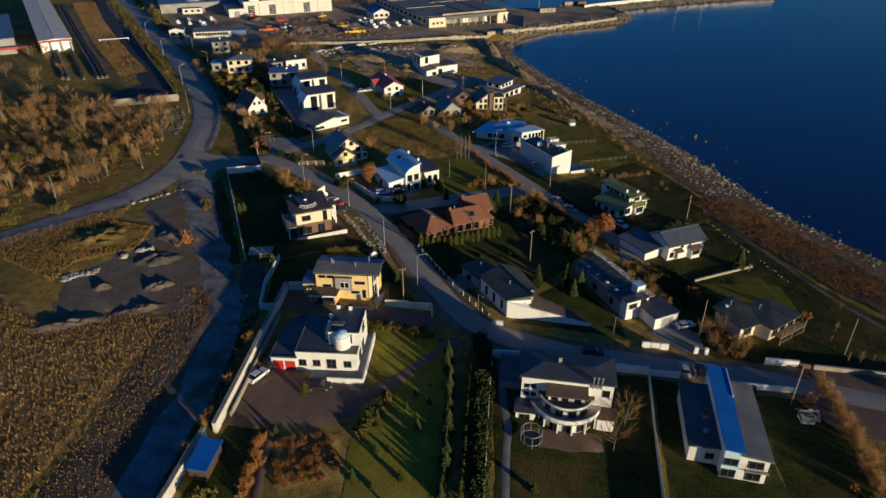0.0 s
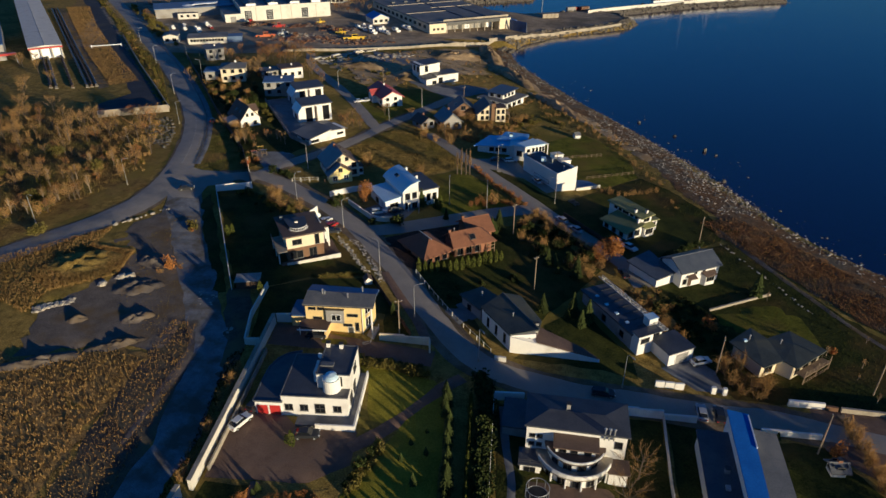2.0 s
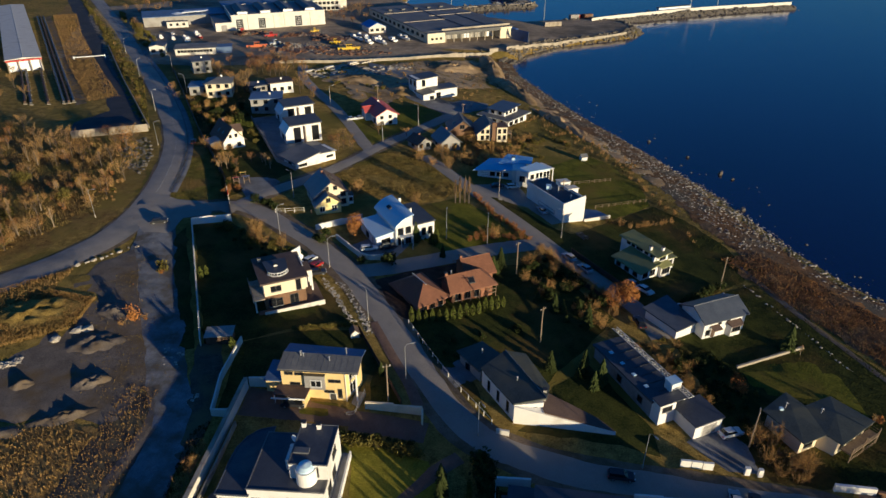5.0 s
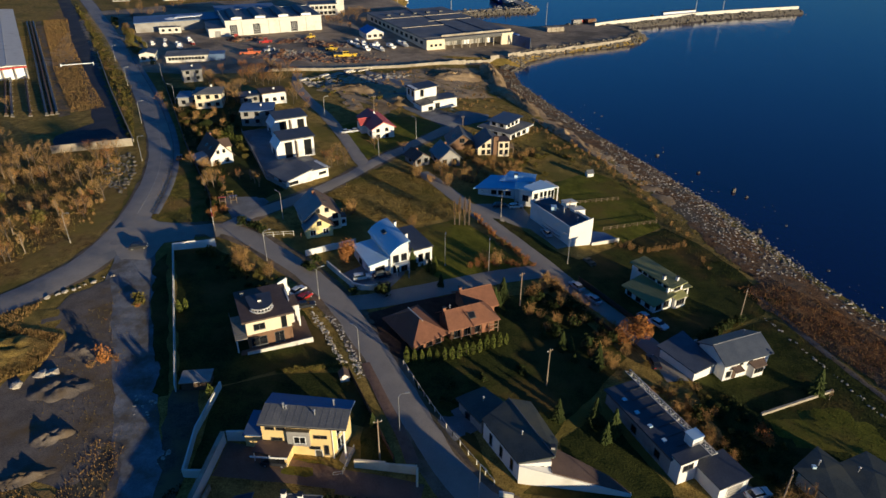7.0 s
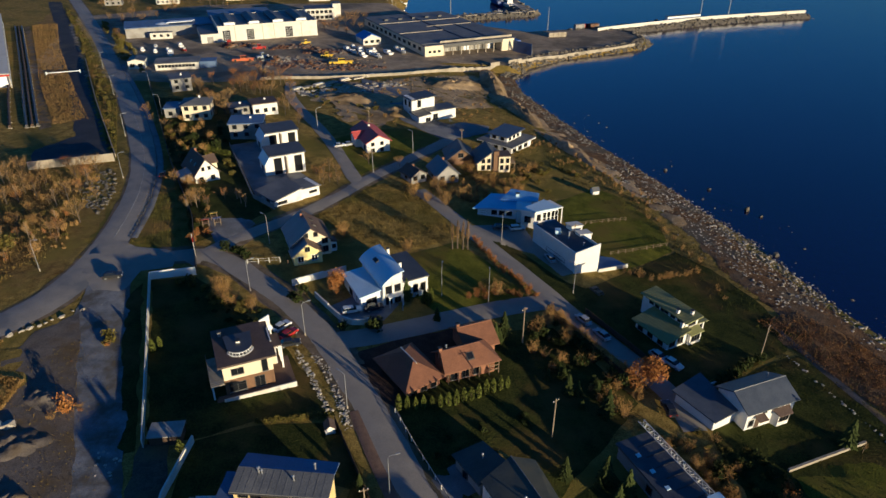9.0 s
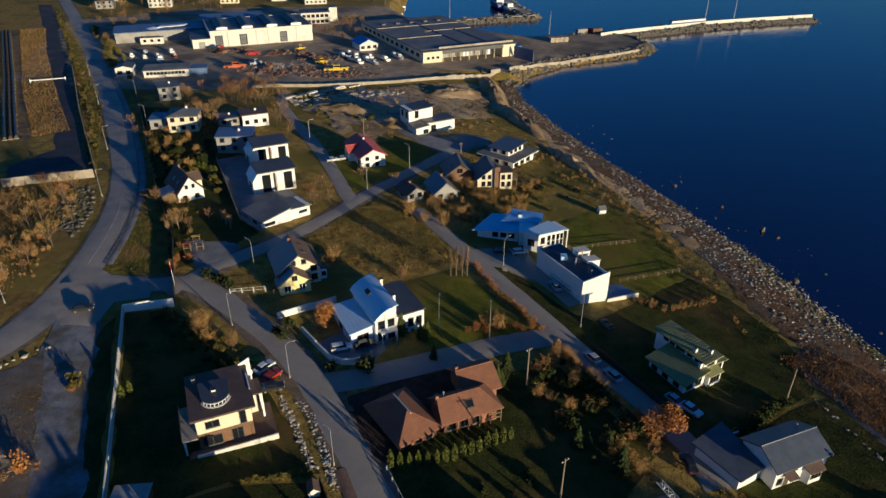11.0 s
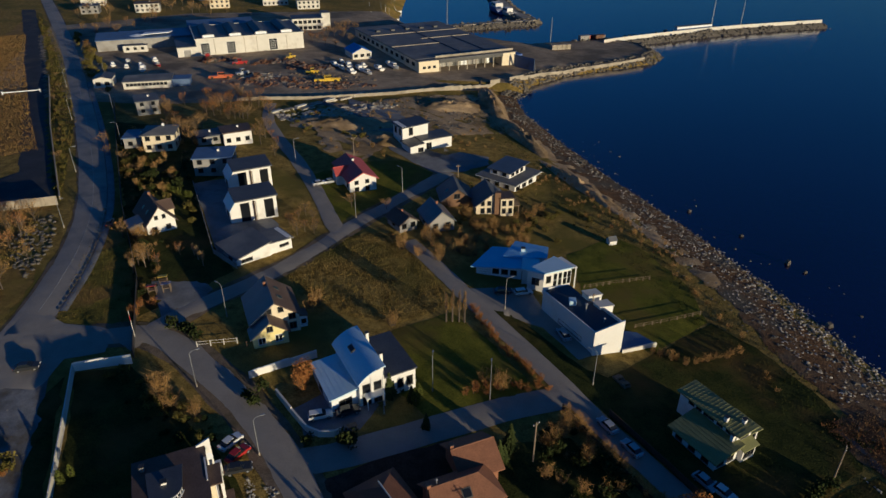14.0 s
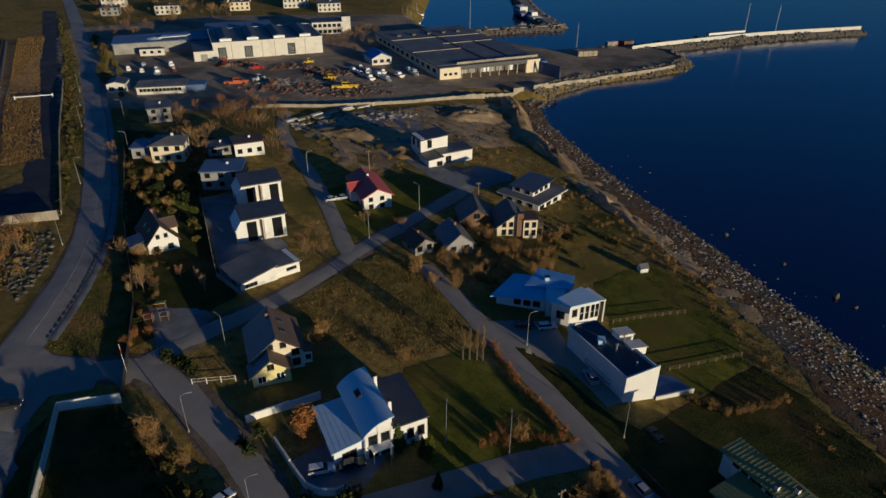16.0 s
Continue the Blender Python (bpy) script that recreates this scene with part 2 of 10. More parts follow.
M["p_blue"] = paint("blue_paint", (0.02, 0.07, 0.28), 0.4)
M["p_orange"] = paint("orange_paint", (0.55, 0.14, 0.05), 0.5)
M["p_green"] = paint("green_paint", (0.12, 0.32, 0.09), 0.5)


def glass_material():
    m = bpy.data.materials.new("window_glass")
    m.use_nodes = True
    b = m.node_tree.nodes["Principled BSDF"]
    b.inputs["Base Color"].default_value = (0.012, 0.014, 0.018, 1)
    b.inputs["Roughness"].default_value, b.inputs["IOR"].default_value = 0.06, 1.5
    return m


def water_material():
    m = bpy.data.materials.new("sea_water")
    m.use_nodes = True
    nt = m.node_tree
    b = nt.nodes["Principled BSDF"]
    b.inputs["Roughness"].default_value, b.inputs["IOR"].default_value = 0.08, 1.65
    tc = nt.nodes.new("ShaderNodeTexCoord")
    big = nt.nodes.new("ShaderNodeTexNoise")
    big.inputs["Scale"].default_value, big.inputs["Detail"].default_value = 0.012, 4.0
    nt.links.new(tc.outputs["Object"], big.inputs["Vector"])
    ramp = nt.nodes.new("ShaderNodeValToRGB")
    ramp.color_ramp.elements[0].position, ramp.color_ramp.elements[1].position = 0.35, 0.7
    ramp.color_ramp.elements[0].color, ramp.color_ramp.elements[1].color = (0.0040, 0.0045, 0.044, 1), (0.0066, 0.0068, 0.058, 1)
    nt.links.new(big.outputs[0], ramp.inputs[0])
    nt.links.new(ramp.outputs[0], b.inputs["Base Color"])
    wave = nt.nodes.new("ShaderNodeTexNoise")
    wave.inputs["Scale"].default_value, wave.inputs["Detail"].default_value, wave.inputs["Roughness"].default_value = 0.7, 6.0, 0.6
    nt.links.new(tc.outputs["Object"], wave.inputs["Vector"])
    bp = nt.nodes.new("ShaderNodeBump")
    bp.inputs["Strength"].default_value, bp.inputs["Distance"].default_value = 0.24, 0.25
    nt.links.new(wave.outputs[0], bp.inputs["Height"])
    nt.links.new(bp.outputs[0], b.inputs["Normal"])
    return m


M["glass"], M["water"] = glass_material(), water_material()

# ---- terrain ----
SEA = -7.6
SHORE = [(190, -120), (130, 40), (105, 95), (89.5, 127), (78, 146), (72.5, 160), (69, 172), (65, 186), (58.5, 202), (53, 216), (45, 234), (36, 254),
         (26, 280), (15.5, 310), (13, 330), (20, 350), (38, 369), (64, 384), (81, 396), (88, 410), (86, 432), (66, 446), (44, 438), (22, 428), (-14, 446),
         (-42, 470), (-56, 500), (-62, 600), (-70, 3200)]


def sm(a, b, v):
    v = min(1.0, max(0.0, (v - a) / (b - a)))
    return v * v * (3 - 2 * v)


def land(x, y):
    """Height of the coastal plain, which falls gently towards the sea."""
    xc = min(45.0, max(-80.0, x))
    near = -3.7 - 0.05 * xc - 1.0 * sm(-20, 30, x) * (1 - sm(95, 140, y))
    far = -3.9 - 0.026 * xc
    w = sm(240, 320, y)
    return near * (1 - w) + far * w


def inland(x, y):
    """Signed distance from the waterline, positive on land."""
    best, sign = 1e9, 1
    for (ax, ay), (bx, by) in zip(SHORE, SHORE[1:]):
        dx, dy = bx - ax, by - ay
        k = max(0.0, min(1.0, ((x - ax) * dx + (y - ay) * dy) / (dx * dx + dy * dy)))
        d = math.hypot(x - ax - k * dx, y - ay - k * dy)
        if d < best:
            best, sign = d, (1 if dx * (y - ay) - dy * (x - ax) > 0 else -1)
    return best * sign


def height(x, y):
    a = land(x, y)
    if x < -30 and y < 400:
        return a
    d = inland(x, y)
    b = SEA - 0.1 + (0.13 if y < 340 else 0.6) * d
    b = max(b, SEA - 3.0)
    m = max(0.0, 1 - abs(a - b) / 0.8)
    return min(a, b) - m * m * 0.2


def finish(name, bm, material, label="", category="", kind="structure", group="", smooth=False):
    me = bpy.data.meshes.new(name)
    bm.to_mesh(me)
    bm.free()
    me.materials.append(material)
    if smooth:
        for p in me.polygons:
            p.use_smooth = True
    return tagged(new(name, me), label, category, group, kind)


def mesh_thing(name, verts, faces, material, label="", category="", kind="structure", group="", smooth=False):
    me = bpy.data.meshes.new(name)
    me.from_pydata(verts, [], faces)
    me.materials.append(material)
    if smooth:
        for p in me.polygons:
            p.use_smooth = True
    return tagged(new(name, me), label, category, group, kind)


def ground_sheet():
    xs = [-3200, -1600, -800, -500, -380, -320] + [-280 + 2.5 * i for i in range(165)] + [145, 175, 220, 400, 800, 1600, 3200]
    ys = [-3000, -1200, -400, -120, -40, 0] + [20 + 2.5 * i for i in range(130)] + [350 + 5 * i for i in range(55)] + [650, 800, 1100, 1700, 3200]
    verts = [(x, y, height(x, y)) for y in ys for x in xs]
    n = len(xs)
    faces = [(j * n + i, j * n + i + 1, (j + 1) * n + i + 1, (j + 1) * n + i) for j in range(len(ys) - 1) for i in range(n - 1)]
    mesh_thing("ground", verts, faces, M["earth"], "brown dry winter grass and earth sloping to the sea", "ground", smooth=True)


ground_sheet()
mesh_thing("water", [(-100, -3000, SEA), (3200, -3000, SEA), (3200, 3200, SEA), (-100, 3200, SEA)], [(0, 1, 2, 3)], M["water"],
           "calm deep blue sea water along the shore", "sea")


def wobble(poly, step, amount, seed):
    rnd = random.Random(seed)
    out = []
    for (ax, ay), (bx, by) in zip(poly, poly[1:] + poly[:1]):
        n = max(1, int(math.hypot(bx - ax, by - ay) / step))
        for k in range(n):
            j = amount if k else amount * 0.3
            out.append((ax + (bx - ax) * k / n + rnd.uniform(-j, j), ay + (by - ay) * k / n + rnd.uniform(-j, j)))
    return out


def patch(name, poly, material, dz, label, category, rough_edge=0.4, step=2.0, bumps=0.0):
    """A sheet draped over the ground inside an outline."""
    from mathutils.geometry import delaunay_2d_cdt
    edge = wobble(poly, step, rough_edge, len(poly) * 7 + int(abs(poly[0][0]) * 10))
    pts = [Vector(p) for p in edge]
    n = len(pts)
    x0, x1 = min(p[0] for p in edge), max(p[0] for p in edge)
    y0, y1 = min(p[1] for p in edge), max(p[1] for p in edge)
    g = 2.5
    for i in range(int((x1 - x0) / g)):
        for j in range(int((y1 - y0) / g)):
            pts.append(Vector((x0 + (i + 0.5) * g, y0 + (j + 0.5) * g)))
    vs, _, fs, _, _, _ = delaunay_2d_cdt(pts, [(k, (k + 1) % n) for k in range(n)], [], 1, 1e-4)
    rim = {(round(p[0], 2), round(p[1], 2)) for p in edge}
    low = max(0.03, dz - 0.09)
    verts = [(v.x, v.y, height(v.x, v.y) + (low if (round(v.x, 2), round(v.y, 2)) in rim else dz) + (bumps * noise.noise(Vector((v.x * 0.35, v.y * 0.35, 3.0))) if bumps else 0)) for v in vs]
    return mesh_thing(name, verts, [tuple(reversed(f)) if (vs[f[1]] - vs[f[0]]).cross(vs[f[2]] - vs[f[0]]) < 0 else tuple(f) for f in fs],
                      material, label, category, smooth=True)


def smooth_line(pts, step=2.0):
    out = []
    p = [pts[0]] + list(pts) + [pts[-1]]
    for k in range(1, len(p) - 2):
        a, b, c, d = (Vector(q) for q in p[k - 1:k + 3])
        n = max(1, int((c - b).length / step))
        for i in range(n):
            u = i / n
            out.append(0.5 * (2 * b + (c - a) * u + (2 * a - 5 * b + 4 * c - d) * u * u + (3 * b - a - 3 * c + d) * u ** 3))
    out.append(Vector(pts[-1]))
    return out


def ribbon(name, pts, width, material, dz, label, category, edge=0.25, seed=1, widths=None, step=2.0):
    rnd = random.Random(seed)
    line = smooth_line(pts, step)
    verts, faces = [], []
    m = 5
    for k, p in enumerate(line):
        t = (line[min(k + 1, len(line) - 1)] - line[max(k - 1, 0)]).normalized()
        nrm = Vector((-t.y, t.x))
        w = width if not widths else widths[0] + (widths[1] - widths[0]) * k / (len(line) - 1)
        for i in range(m):
            s = (i / (m - 1) - 0.5) * w
            if i in (0, m - 1):
                s += edge * (1.3 * noise.noise(Vector((p.x * 0.12, p.y * 0.12, seed + i))) + rnd.uniform(-0.3, 0.3))
            q = p + nrm * s
            verts.append((q.x, q.y, height(q.x, q.y) + (max(0.03, dz - 0.09) if i in (0, m - 1) else dz)))
    for k in range(len(line) - 1):
        for i in range(m - 1):
            a = k * m + i
            faces.append((a, a + m, a + m + 1, a + 1)[::-1])
    return mesh_thing(name, verts, faces, material, label, category, smooth=True)


# roads and tracks
R6 = [(-330, 566), (-268, 478), (-207.7, 391), (-159.5, 317.6), (-131.5, 274), (-111.5, 242), (-99, 220.7), (-89.7, 203), (-83.5, 187.7), (-79.5, 174), (-77.2, 163), (-75.9, 150), (-76.7, 141), (-78.6, 135.3), (-81.4, 130), (-86, 123.5), (-96, 110.8), (-120, 88), (-160, 52)]
ribbon("road", R6, 6.8, M["old_asphalt"], 0.16, "wide grey asphalt main road curving past the woods", "road", 0.12)
R1 = [(-75, 155), (-66, 157), (-57, 159.4), (-50, 157.2), (-41, 150.4), (-33, 143.4), (-26.4, 136.2), (-20.8, 128), (-16.6, 121.3), (-13.2, 115.8), (-9.8, 110), (-6.2, 104), (-2.8, 98.4), (1.6, 93.6), (8, 90.8), (16, 89), (26, 88.2), (38, 87), (46, 86.4), (56, 84), (65, 81.5), (90, 76)]
ribbon("road_shoulder", R1[1:], 7.2, M["shoulder"], 0.135, "worn brown dirt shoulder along the village street", "shoulder", 0.45, 41)
ribbon("road_shoulder", R6, 7.9, M["shoulder"], 0.125, "dry brown dirt shoulder along the main road", "shoulder", 0.5, 42)
ribbon("village_street", R1, 4.9, M["asphalt"], 0.19, "narrow grey asphalt village street in evening shade", "road", 0.15, 2)
ribbon("cross_street", [(-25, 134.5), (-19.5, 136.4), (-13, 139.6), (-3, 144.8), (6, 149.4), (14, 152.6)], 5.0, M["asphalt"], 0.175, "short asphalt cross street beside a lawn", "road", 0.15, 3)
ribbon("shore_lane", [(-16, 199.6), (-9, 190), (-2.6, 180), (4.2, 170), (12.0, 158.4), (19.0, 147.3), (25.6, 138.4), (29.6, 132.3), (32.4, 126.5), (33.7, 121)], 3.9, M["asphalt"], 0.18, "narrow asphalt lane leading to the shore houses", "road", 0.2, 4)
ribbon("road_shoulder", [(-53, 165.4), (-48.8, 172), (-41.5, 181.8), (-36, 190.8), (-31.6, 200.5), (-25.5, 212), (-13.8, 233), (-9.2, 241)], 5.6, M["shoulder"], 0.13, "grassy dirt shoulder along a side street", "shoulder", 0.45, 43)
ribbon("side_street", [(-58.5, 156), (-56, 160), (-53.4, 165), (-48.8, 172), (-41.5, 181.8), (-36, 190.8), (-31.6, 200.5), (-25.5, 212), (-13.8, 233), (-9.2, 241)], 4.2, M["asphalt"], 0.17, "straight asphalt side street across the village", "road", 0.15, 5)
ribbon("back_street", [(-30.5, 199.5), (-33, 203.5), (-36, 209.4), (-43, 224.5), (-51.6, 241), (-61.8, 258), (-70.5, 276), (-76, 296)], 3.8, M["asphalt"], 0.165, "asphalt back street between white houses", "road", 0.2, 6)
ribbon("gravel_track", [(-69.5, 148), (-66.5, 139), (-61.5, 128), (-55.4, 117), (-51, 108.5), (-47.6, 101.5), (-43.8, 94.5), (-41.4, 86), (-40.3, 77), (-40.0, 66), (-40.2, 55), (-40.4, 10)], 6.5, M["gravel"], 0.15, "pale gravel track running beside a long wall", "track", 0.9, 7, widths=(8.2, 4.0))
ribbon("gravel_track", [(-48, 104), (-45.6, 96), (-44.8, 88), (-45.4, 80), (-46, 70)], 2.2, M["dirt"], 0.135, "narrow dirt spur on dark ground", "track", 0.7, 17, widths=(3.4, 0.9))
patch("dirt_track", [(-52, 10), (-51.6, 52), (-51, 64.8), (-51.5, 77), (-51.4, 89), (-51, 99), (-45, 96), (-41.5, 86), (-41.5, 77), (-42.4, 64.6), (-42, 52), (-42.5, 10)], M["shaded_track"], 0.095, "worn dirt track beside reeds, darkened for shade", "track", 0.5, bumps=0.02)
patch("junction", [(-77.7, 150.7), (-79.9, 162.9), (-78.3, 164.6), (-71, 160.5), (-62, 160.5), (-60.5, 154), (-65.8, 151.5), (-65.6, 143.9), (-70.7, 143.1)], M["asphalt"], 0.178, "widened asphalt road junction", "road", 0.1)


def beside(pts, d):
    """A line at a distance to the right of another."""
    line = smooth_line(pts, 6.0)
    out = []
    for k, p in enumerate(line):
        t = (line[min(k + 1, len(line) - 1)] - line[max(k - 1, 0)]).normalized()
        out.append((p.x - t.y * d, p.y + t.x * d))
    return out


ribbon("pavement", beside(R6[3:11], 4.0), 1.5, M["grey_paving"], 0.2, "narrow paved footway beside the main road", "pavement", 0.05, 51)
kerb = new("kerb")
tagged(kerb, "row of short dark kerb blocks beside the footway", "kerb", "", "structure")
kl = smooth_line(beside(R6[3:11], 3.12), 1.5)
for p, q in zip(kl, kl[1:]):
    if (q - p).length < 1.0:
        continue
    e = p.lerp(q, 0.55)
    t = (q - p).normalized() * 0.11
    me = bpy.data.meshes.new("kerb_stone")
    z0, z1 = height(p.x, p.y) + 0.13, height(e.x, e.y) + 0.13
    base = [(p.x + t.y, p.y - t.x, z0), (e.x + t.y, e.y - t.x, z1), (e.x - t.y, e.y + t.x, z1), (p.x - t.y, p.y + t.x, z0)]
    me.from_pydata(base + [(x, y, z + 0.14) for x, y, z in base], [], [(3, 2, 1, 0), (4, 5, 6, 7), (0, 1, 5, 4), (1, 2, 6, 5), (2, 3, 7, 6), (3, 0, 4, 7)])
    me.materials.append(M["frame_dark"])
    new("kerb_stone", me).parent = kerb
ribbon("lane_line", R6[1:-8], 0.1, M["line"], 0.185, "worn white centre line on the main road", "line", 0.02, 9)

# open ground
patch("reed_field", [(-54, 20), (-53, 53), (-52, 65), (-51.5, 77), (-50, 88), (-56, 90), (-71, 85), (-84, 92), (-92, 102), (-104, 103), (-170, 44), (-260, -40), (-60, -60)], M["reeds"], 0.07, "golden brown field of dry reeds and grass", "field", 0.8, bumps=0.15)
patch("dirt_lot", [(-71, 85), (-74, 97), (-75, 116), (-74, 129), (-68, 141), (-60, 129), (-50, 108), (-46, 96), (-50, 89), (-57, 91)], M["dirt"], 0.09, "bare grey-brown dirt lot with piles of spoil", "ground", 0.9, bumps=0.03)
patch("dry_grass", [(-82.8, 99.4), (-92.2, 104.5), (-88.4, 109.9), (-86.4, 116.1), (-78, 124.5), (-73.1, 126), (-67.9, 120.5), (-66, 113.8), (-66.5, 108), (-75.6, 98.2)], M["earth"], 0.13, "golden dry grass beside the main road", "ground", 0.8, bumps=0.1)
patch("woodland_floor", [(-79, 152), (-84, 172), (-92, 192), (-101, 205), (-119, 197), (-180, 190), (-260, 230), (-300, 160), (-200, 60), (-128, 88), (-103, 112), (-93, 124), (-86, 136)], M["wood_floor"], 0.06, "brown woodland floor below bare trees", "ground", 0.9, bumps=0.2)
patch("storage_yard", [(-117.6, 199), (-101.6, 209), (-106, 216), (-115.5, 230.5), (-136, 261.5), (-177.5, 327), (-219, 390), (-283, 484), (-291, 483), (-239, 405), (-203.5, 348.6), (-175.2, 305.5), (-149.3, 268), (-127.9, 234.6), (-121, 224.1), (-126, 212), (-122, 203)], M["shaded_yard"], 0.10, "empty storage yard coloured shadow-dark behind a retaining wall", "yard", 0.5)
patch("dry_grass", [(-140, 232), (-128, 237), (-149.5, 269), (-175.5, 306), (-204, 349), (-239, 406), (-264, 442), (-230, 360), (-172, 276)], M["reeds"], 0.065, "golden dry grass between pipes and a dark yard", "ground", 0.8, bumps=0.1)
patch("pipe_track", [(-135.5, 229), (-133, 232), (-170, 285), (-215, 350), (-250, 400), (-252, 398), (-217, 348), (-172, 283)], M["shoulder"], 0.1, "pale gravel service strip beside a pipeline", "track", 0.4)
patch("beach", [(112, 60), (98, 80), (85, 97), (77, 109), (70, 120.5), (66, 130.5), (62.5, 143), (57.5, 156), (52, 170), (49, 190), (45, 205), (38, 222), (30, 240), (21, 264), (13, 285), (5, 308), (4, 330), (12, 341), (13, 330), (16, 312), (25, 288), (35, 266), (44, 240), (51, 220), (58, 200), (62, 180), (66, 168), (74, 147), (89, 128), (104, 95), (126, 50)], M["beach"], 0.07, "rust brown seaweed and shingle beach", "beach", 0.8, bumps=0.12)
patch("shore_reeds", [(52.6, 151), (57.4, 140.6), (62, 132.2), (66.2, 124), (73, 112), (84, 98), (92, 100), (83.5, 120), (76.5, 135), (70, 147.5), (63, 156)], M["shore_reeds"], 0.10, "rust brown reeds between gardens and stony shore", "reeds", 0.9, bumps=0.2)
patch("bluff", [(47, 190), (43, 203), (36, 220), (28, 238), (19, 262), (10, 284), (2, 306), (-2, 325), (4, 332), (7, 308), (15, 286), (23, 265), (32, 241), (40, 223), (47, 206), (51, 191)], M["sand"], 0.10, "eroded sandy bluff above the beach", "ground", 0.8, bumps=0.5)
patch("harbour_yard", [(-190, 300), (-118, 290), (-60, 305), (-20, 325), (6, 338), (22, 356), (64, 390), (80, 400), (82, 426), (66, 440), (22, 424), (-16, 440), (-44, 466), (-62, 500), (-180, 480), (-240, 430)], M["yard"], 0.08, "worn brownish harbour yard", "yard", 0.3)
patch("spoil_bank", [(-60, 296), (-20, 318), (2, 330), (2, 306), (10, 284), (-2, 276), (-26, 266), (-34, 246), (-46, 250), (-54, 270)], M["sand"], 0.11, "bare sandy spoil and rubble below the harbour wall", "ground", 0.8, bumps=0.6)


# ---- building blocks ----
def part(name, bm, material, parent, label=""):
    """Links a bmesh as one mesh object under a thing or under a part."""
    bmesh.ops.recalc_face_normals(bm, faces=bm.faces)
    me = bpy.data.meshes.new(name)
    bm.to_mesh(me)
    bm.free()
    me.materials.append(M[material] if isinstance(material, str) else material)
    ob = new(name, me)
    ob.parent = parent
    return tagged(ob, label)


def box(bm, x0, y0, z0, x1, y1, z1):
    v = [bm.verts.new(p) for p in ((x0, y0, z0), (x1, y0, z0), (x1, y1, z0), (x0, y1, z0), (x0, y0, z1), (x1, y0, z1), (x1, y1, z1), (x0, y1, z1))]
    for f in ((0, 3, 2, 1), (4, 5, 6, 7), (0, 1, 5, 4), (1, 2, 6, 5), (2, 3, 7, 6), (3, 0, 4, 7)):
        bm.faces.new([v[i] for i in f])
    return bm


def prism(bm, poly, z0, tops):
    """An upright body on an outline; tops: one height or one a corner."""
    if not isinstance(tops, (list, tuple)):
        tops = [tops] * len(poly)
    lo = [bm.verts.new((x, y, z0)) for x, y in poly]
    hi = [bm.verts.new((x, y, z)) for (x, y), z in zip(poly, tops)]
    n = len(poly)
    bm.faces.new(lo[::-1])
    bm.faces.new(hi)
    for i in range(n):
        bm.faces.new((lo[i], lo[(i + 1) % n], hi[(i + 1) % n], hi[i]))
    return bm


def slab(bm, pts, thick):
    """A sheet of some thickness below a polygon in space."""
    hi = [bm.verts.new(p) for p in pts]
    lo = [bm.verts.new((p[0], p[1], p[2] - thick)) for p in pts]
    n = len(pts)
    bm.faces.new(hi)
    bm.faces.new(lo[::-1])
    for i in range(n):
        bm.faces.new((lo[i], lo[(i + 1) % n], hi[(i + 1) % n], hi[i]))
    return bm


def tube(bm, a, b, r0, r1, n=6):
    a, b = Vector(a), Vector(b)
    q = (b - a).to_track_quat("Z", "Y")
    rings = []
    for p, r in ((a, r0), (b, r1)):
        rings.append([bm.verts.new(p + q @ Vector((r * math.cos(k * math.tau / n), r * math.sin(k * math.tau / n), 0))) for k in range(n)])
    for k in range(n):
        bm.faces.new((rings[0][k], rings[0][(k + 1) % n], rings[1][(k + 1) % n], rings[1][k]))
    bm.faces.new(rings[0][::-1])
    bm.faces.new(rings[1])
    return bm


def rect(x0, y0, x1, y1):
    return [(x0, y0), (x1, y0), (x1, y1), (x0, y1)]


def grow(poly, d):
    """The outline moved outwards by d."""
    out, n = [], len(poly)
    for i in range(n):
        p, a, b = Vector(poly[i]), Vector(poly[i - 1]), Vector(poly[(i + 1) % n])
        e1, e2 = (p - a).normalized(), (b - p).normalized()
        n1, n2 = Vector((e1.y, -e1.x)), Vector((e2.y, -e2.x))
        k = n1 + n2
        out.append(tuple(p + k * (d / max(0.3, 1 + n1.dot(n2)))))
    return out


def thing(name, label, x, y, rz=0.0, category="house", z=None, group="", kind=""):
    ob = new(name)
    ob.empty_display_size = 0.3
    ob.matrix_basis = pose(x, y, height(x, y) if z is None else z, 0, 0, rz)
    return tagged(ob, label, category, group, kind)


def walls(root, poly, z1, material, z0=-1.2, name="wall", label=""):
    return part(name, prism(bmesh.new(), poly, z0, z1), material, root, label)


def flat_roof(root, poly, z, material, over=0.25, thick=0.28, name="roof", label=""):
    return part(name, prism(bmesh.new(), grow(poly, over), z, z + thick), material, root, label)


def parapet(root, poly, z, h, th, material, name="parapet"):
    bm = bmesh.new()
    inner = grow(poly, -th)
    n = len(poly)
    for i in range(n):
        j = (i + 1) % n
        prism(bm, [poly[i], poly[j], inner[j], inner[i]], z, z + h)
    return part(name, bm, material, root)


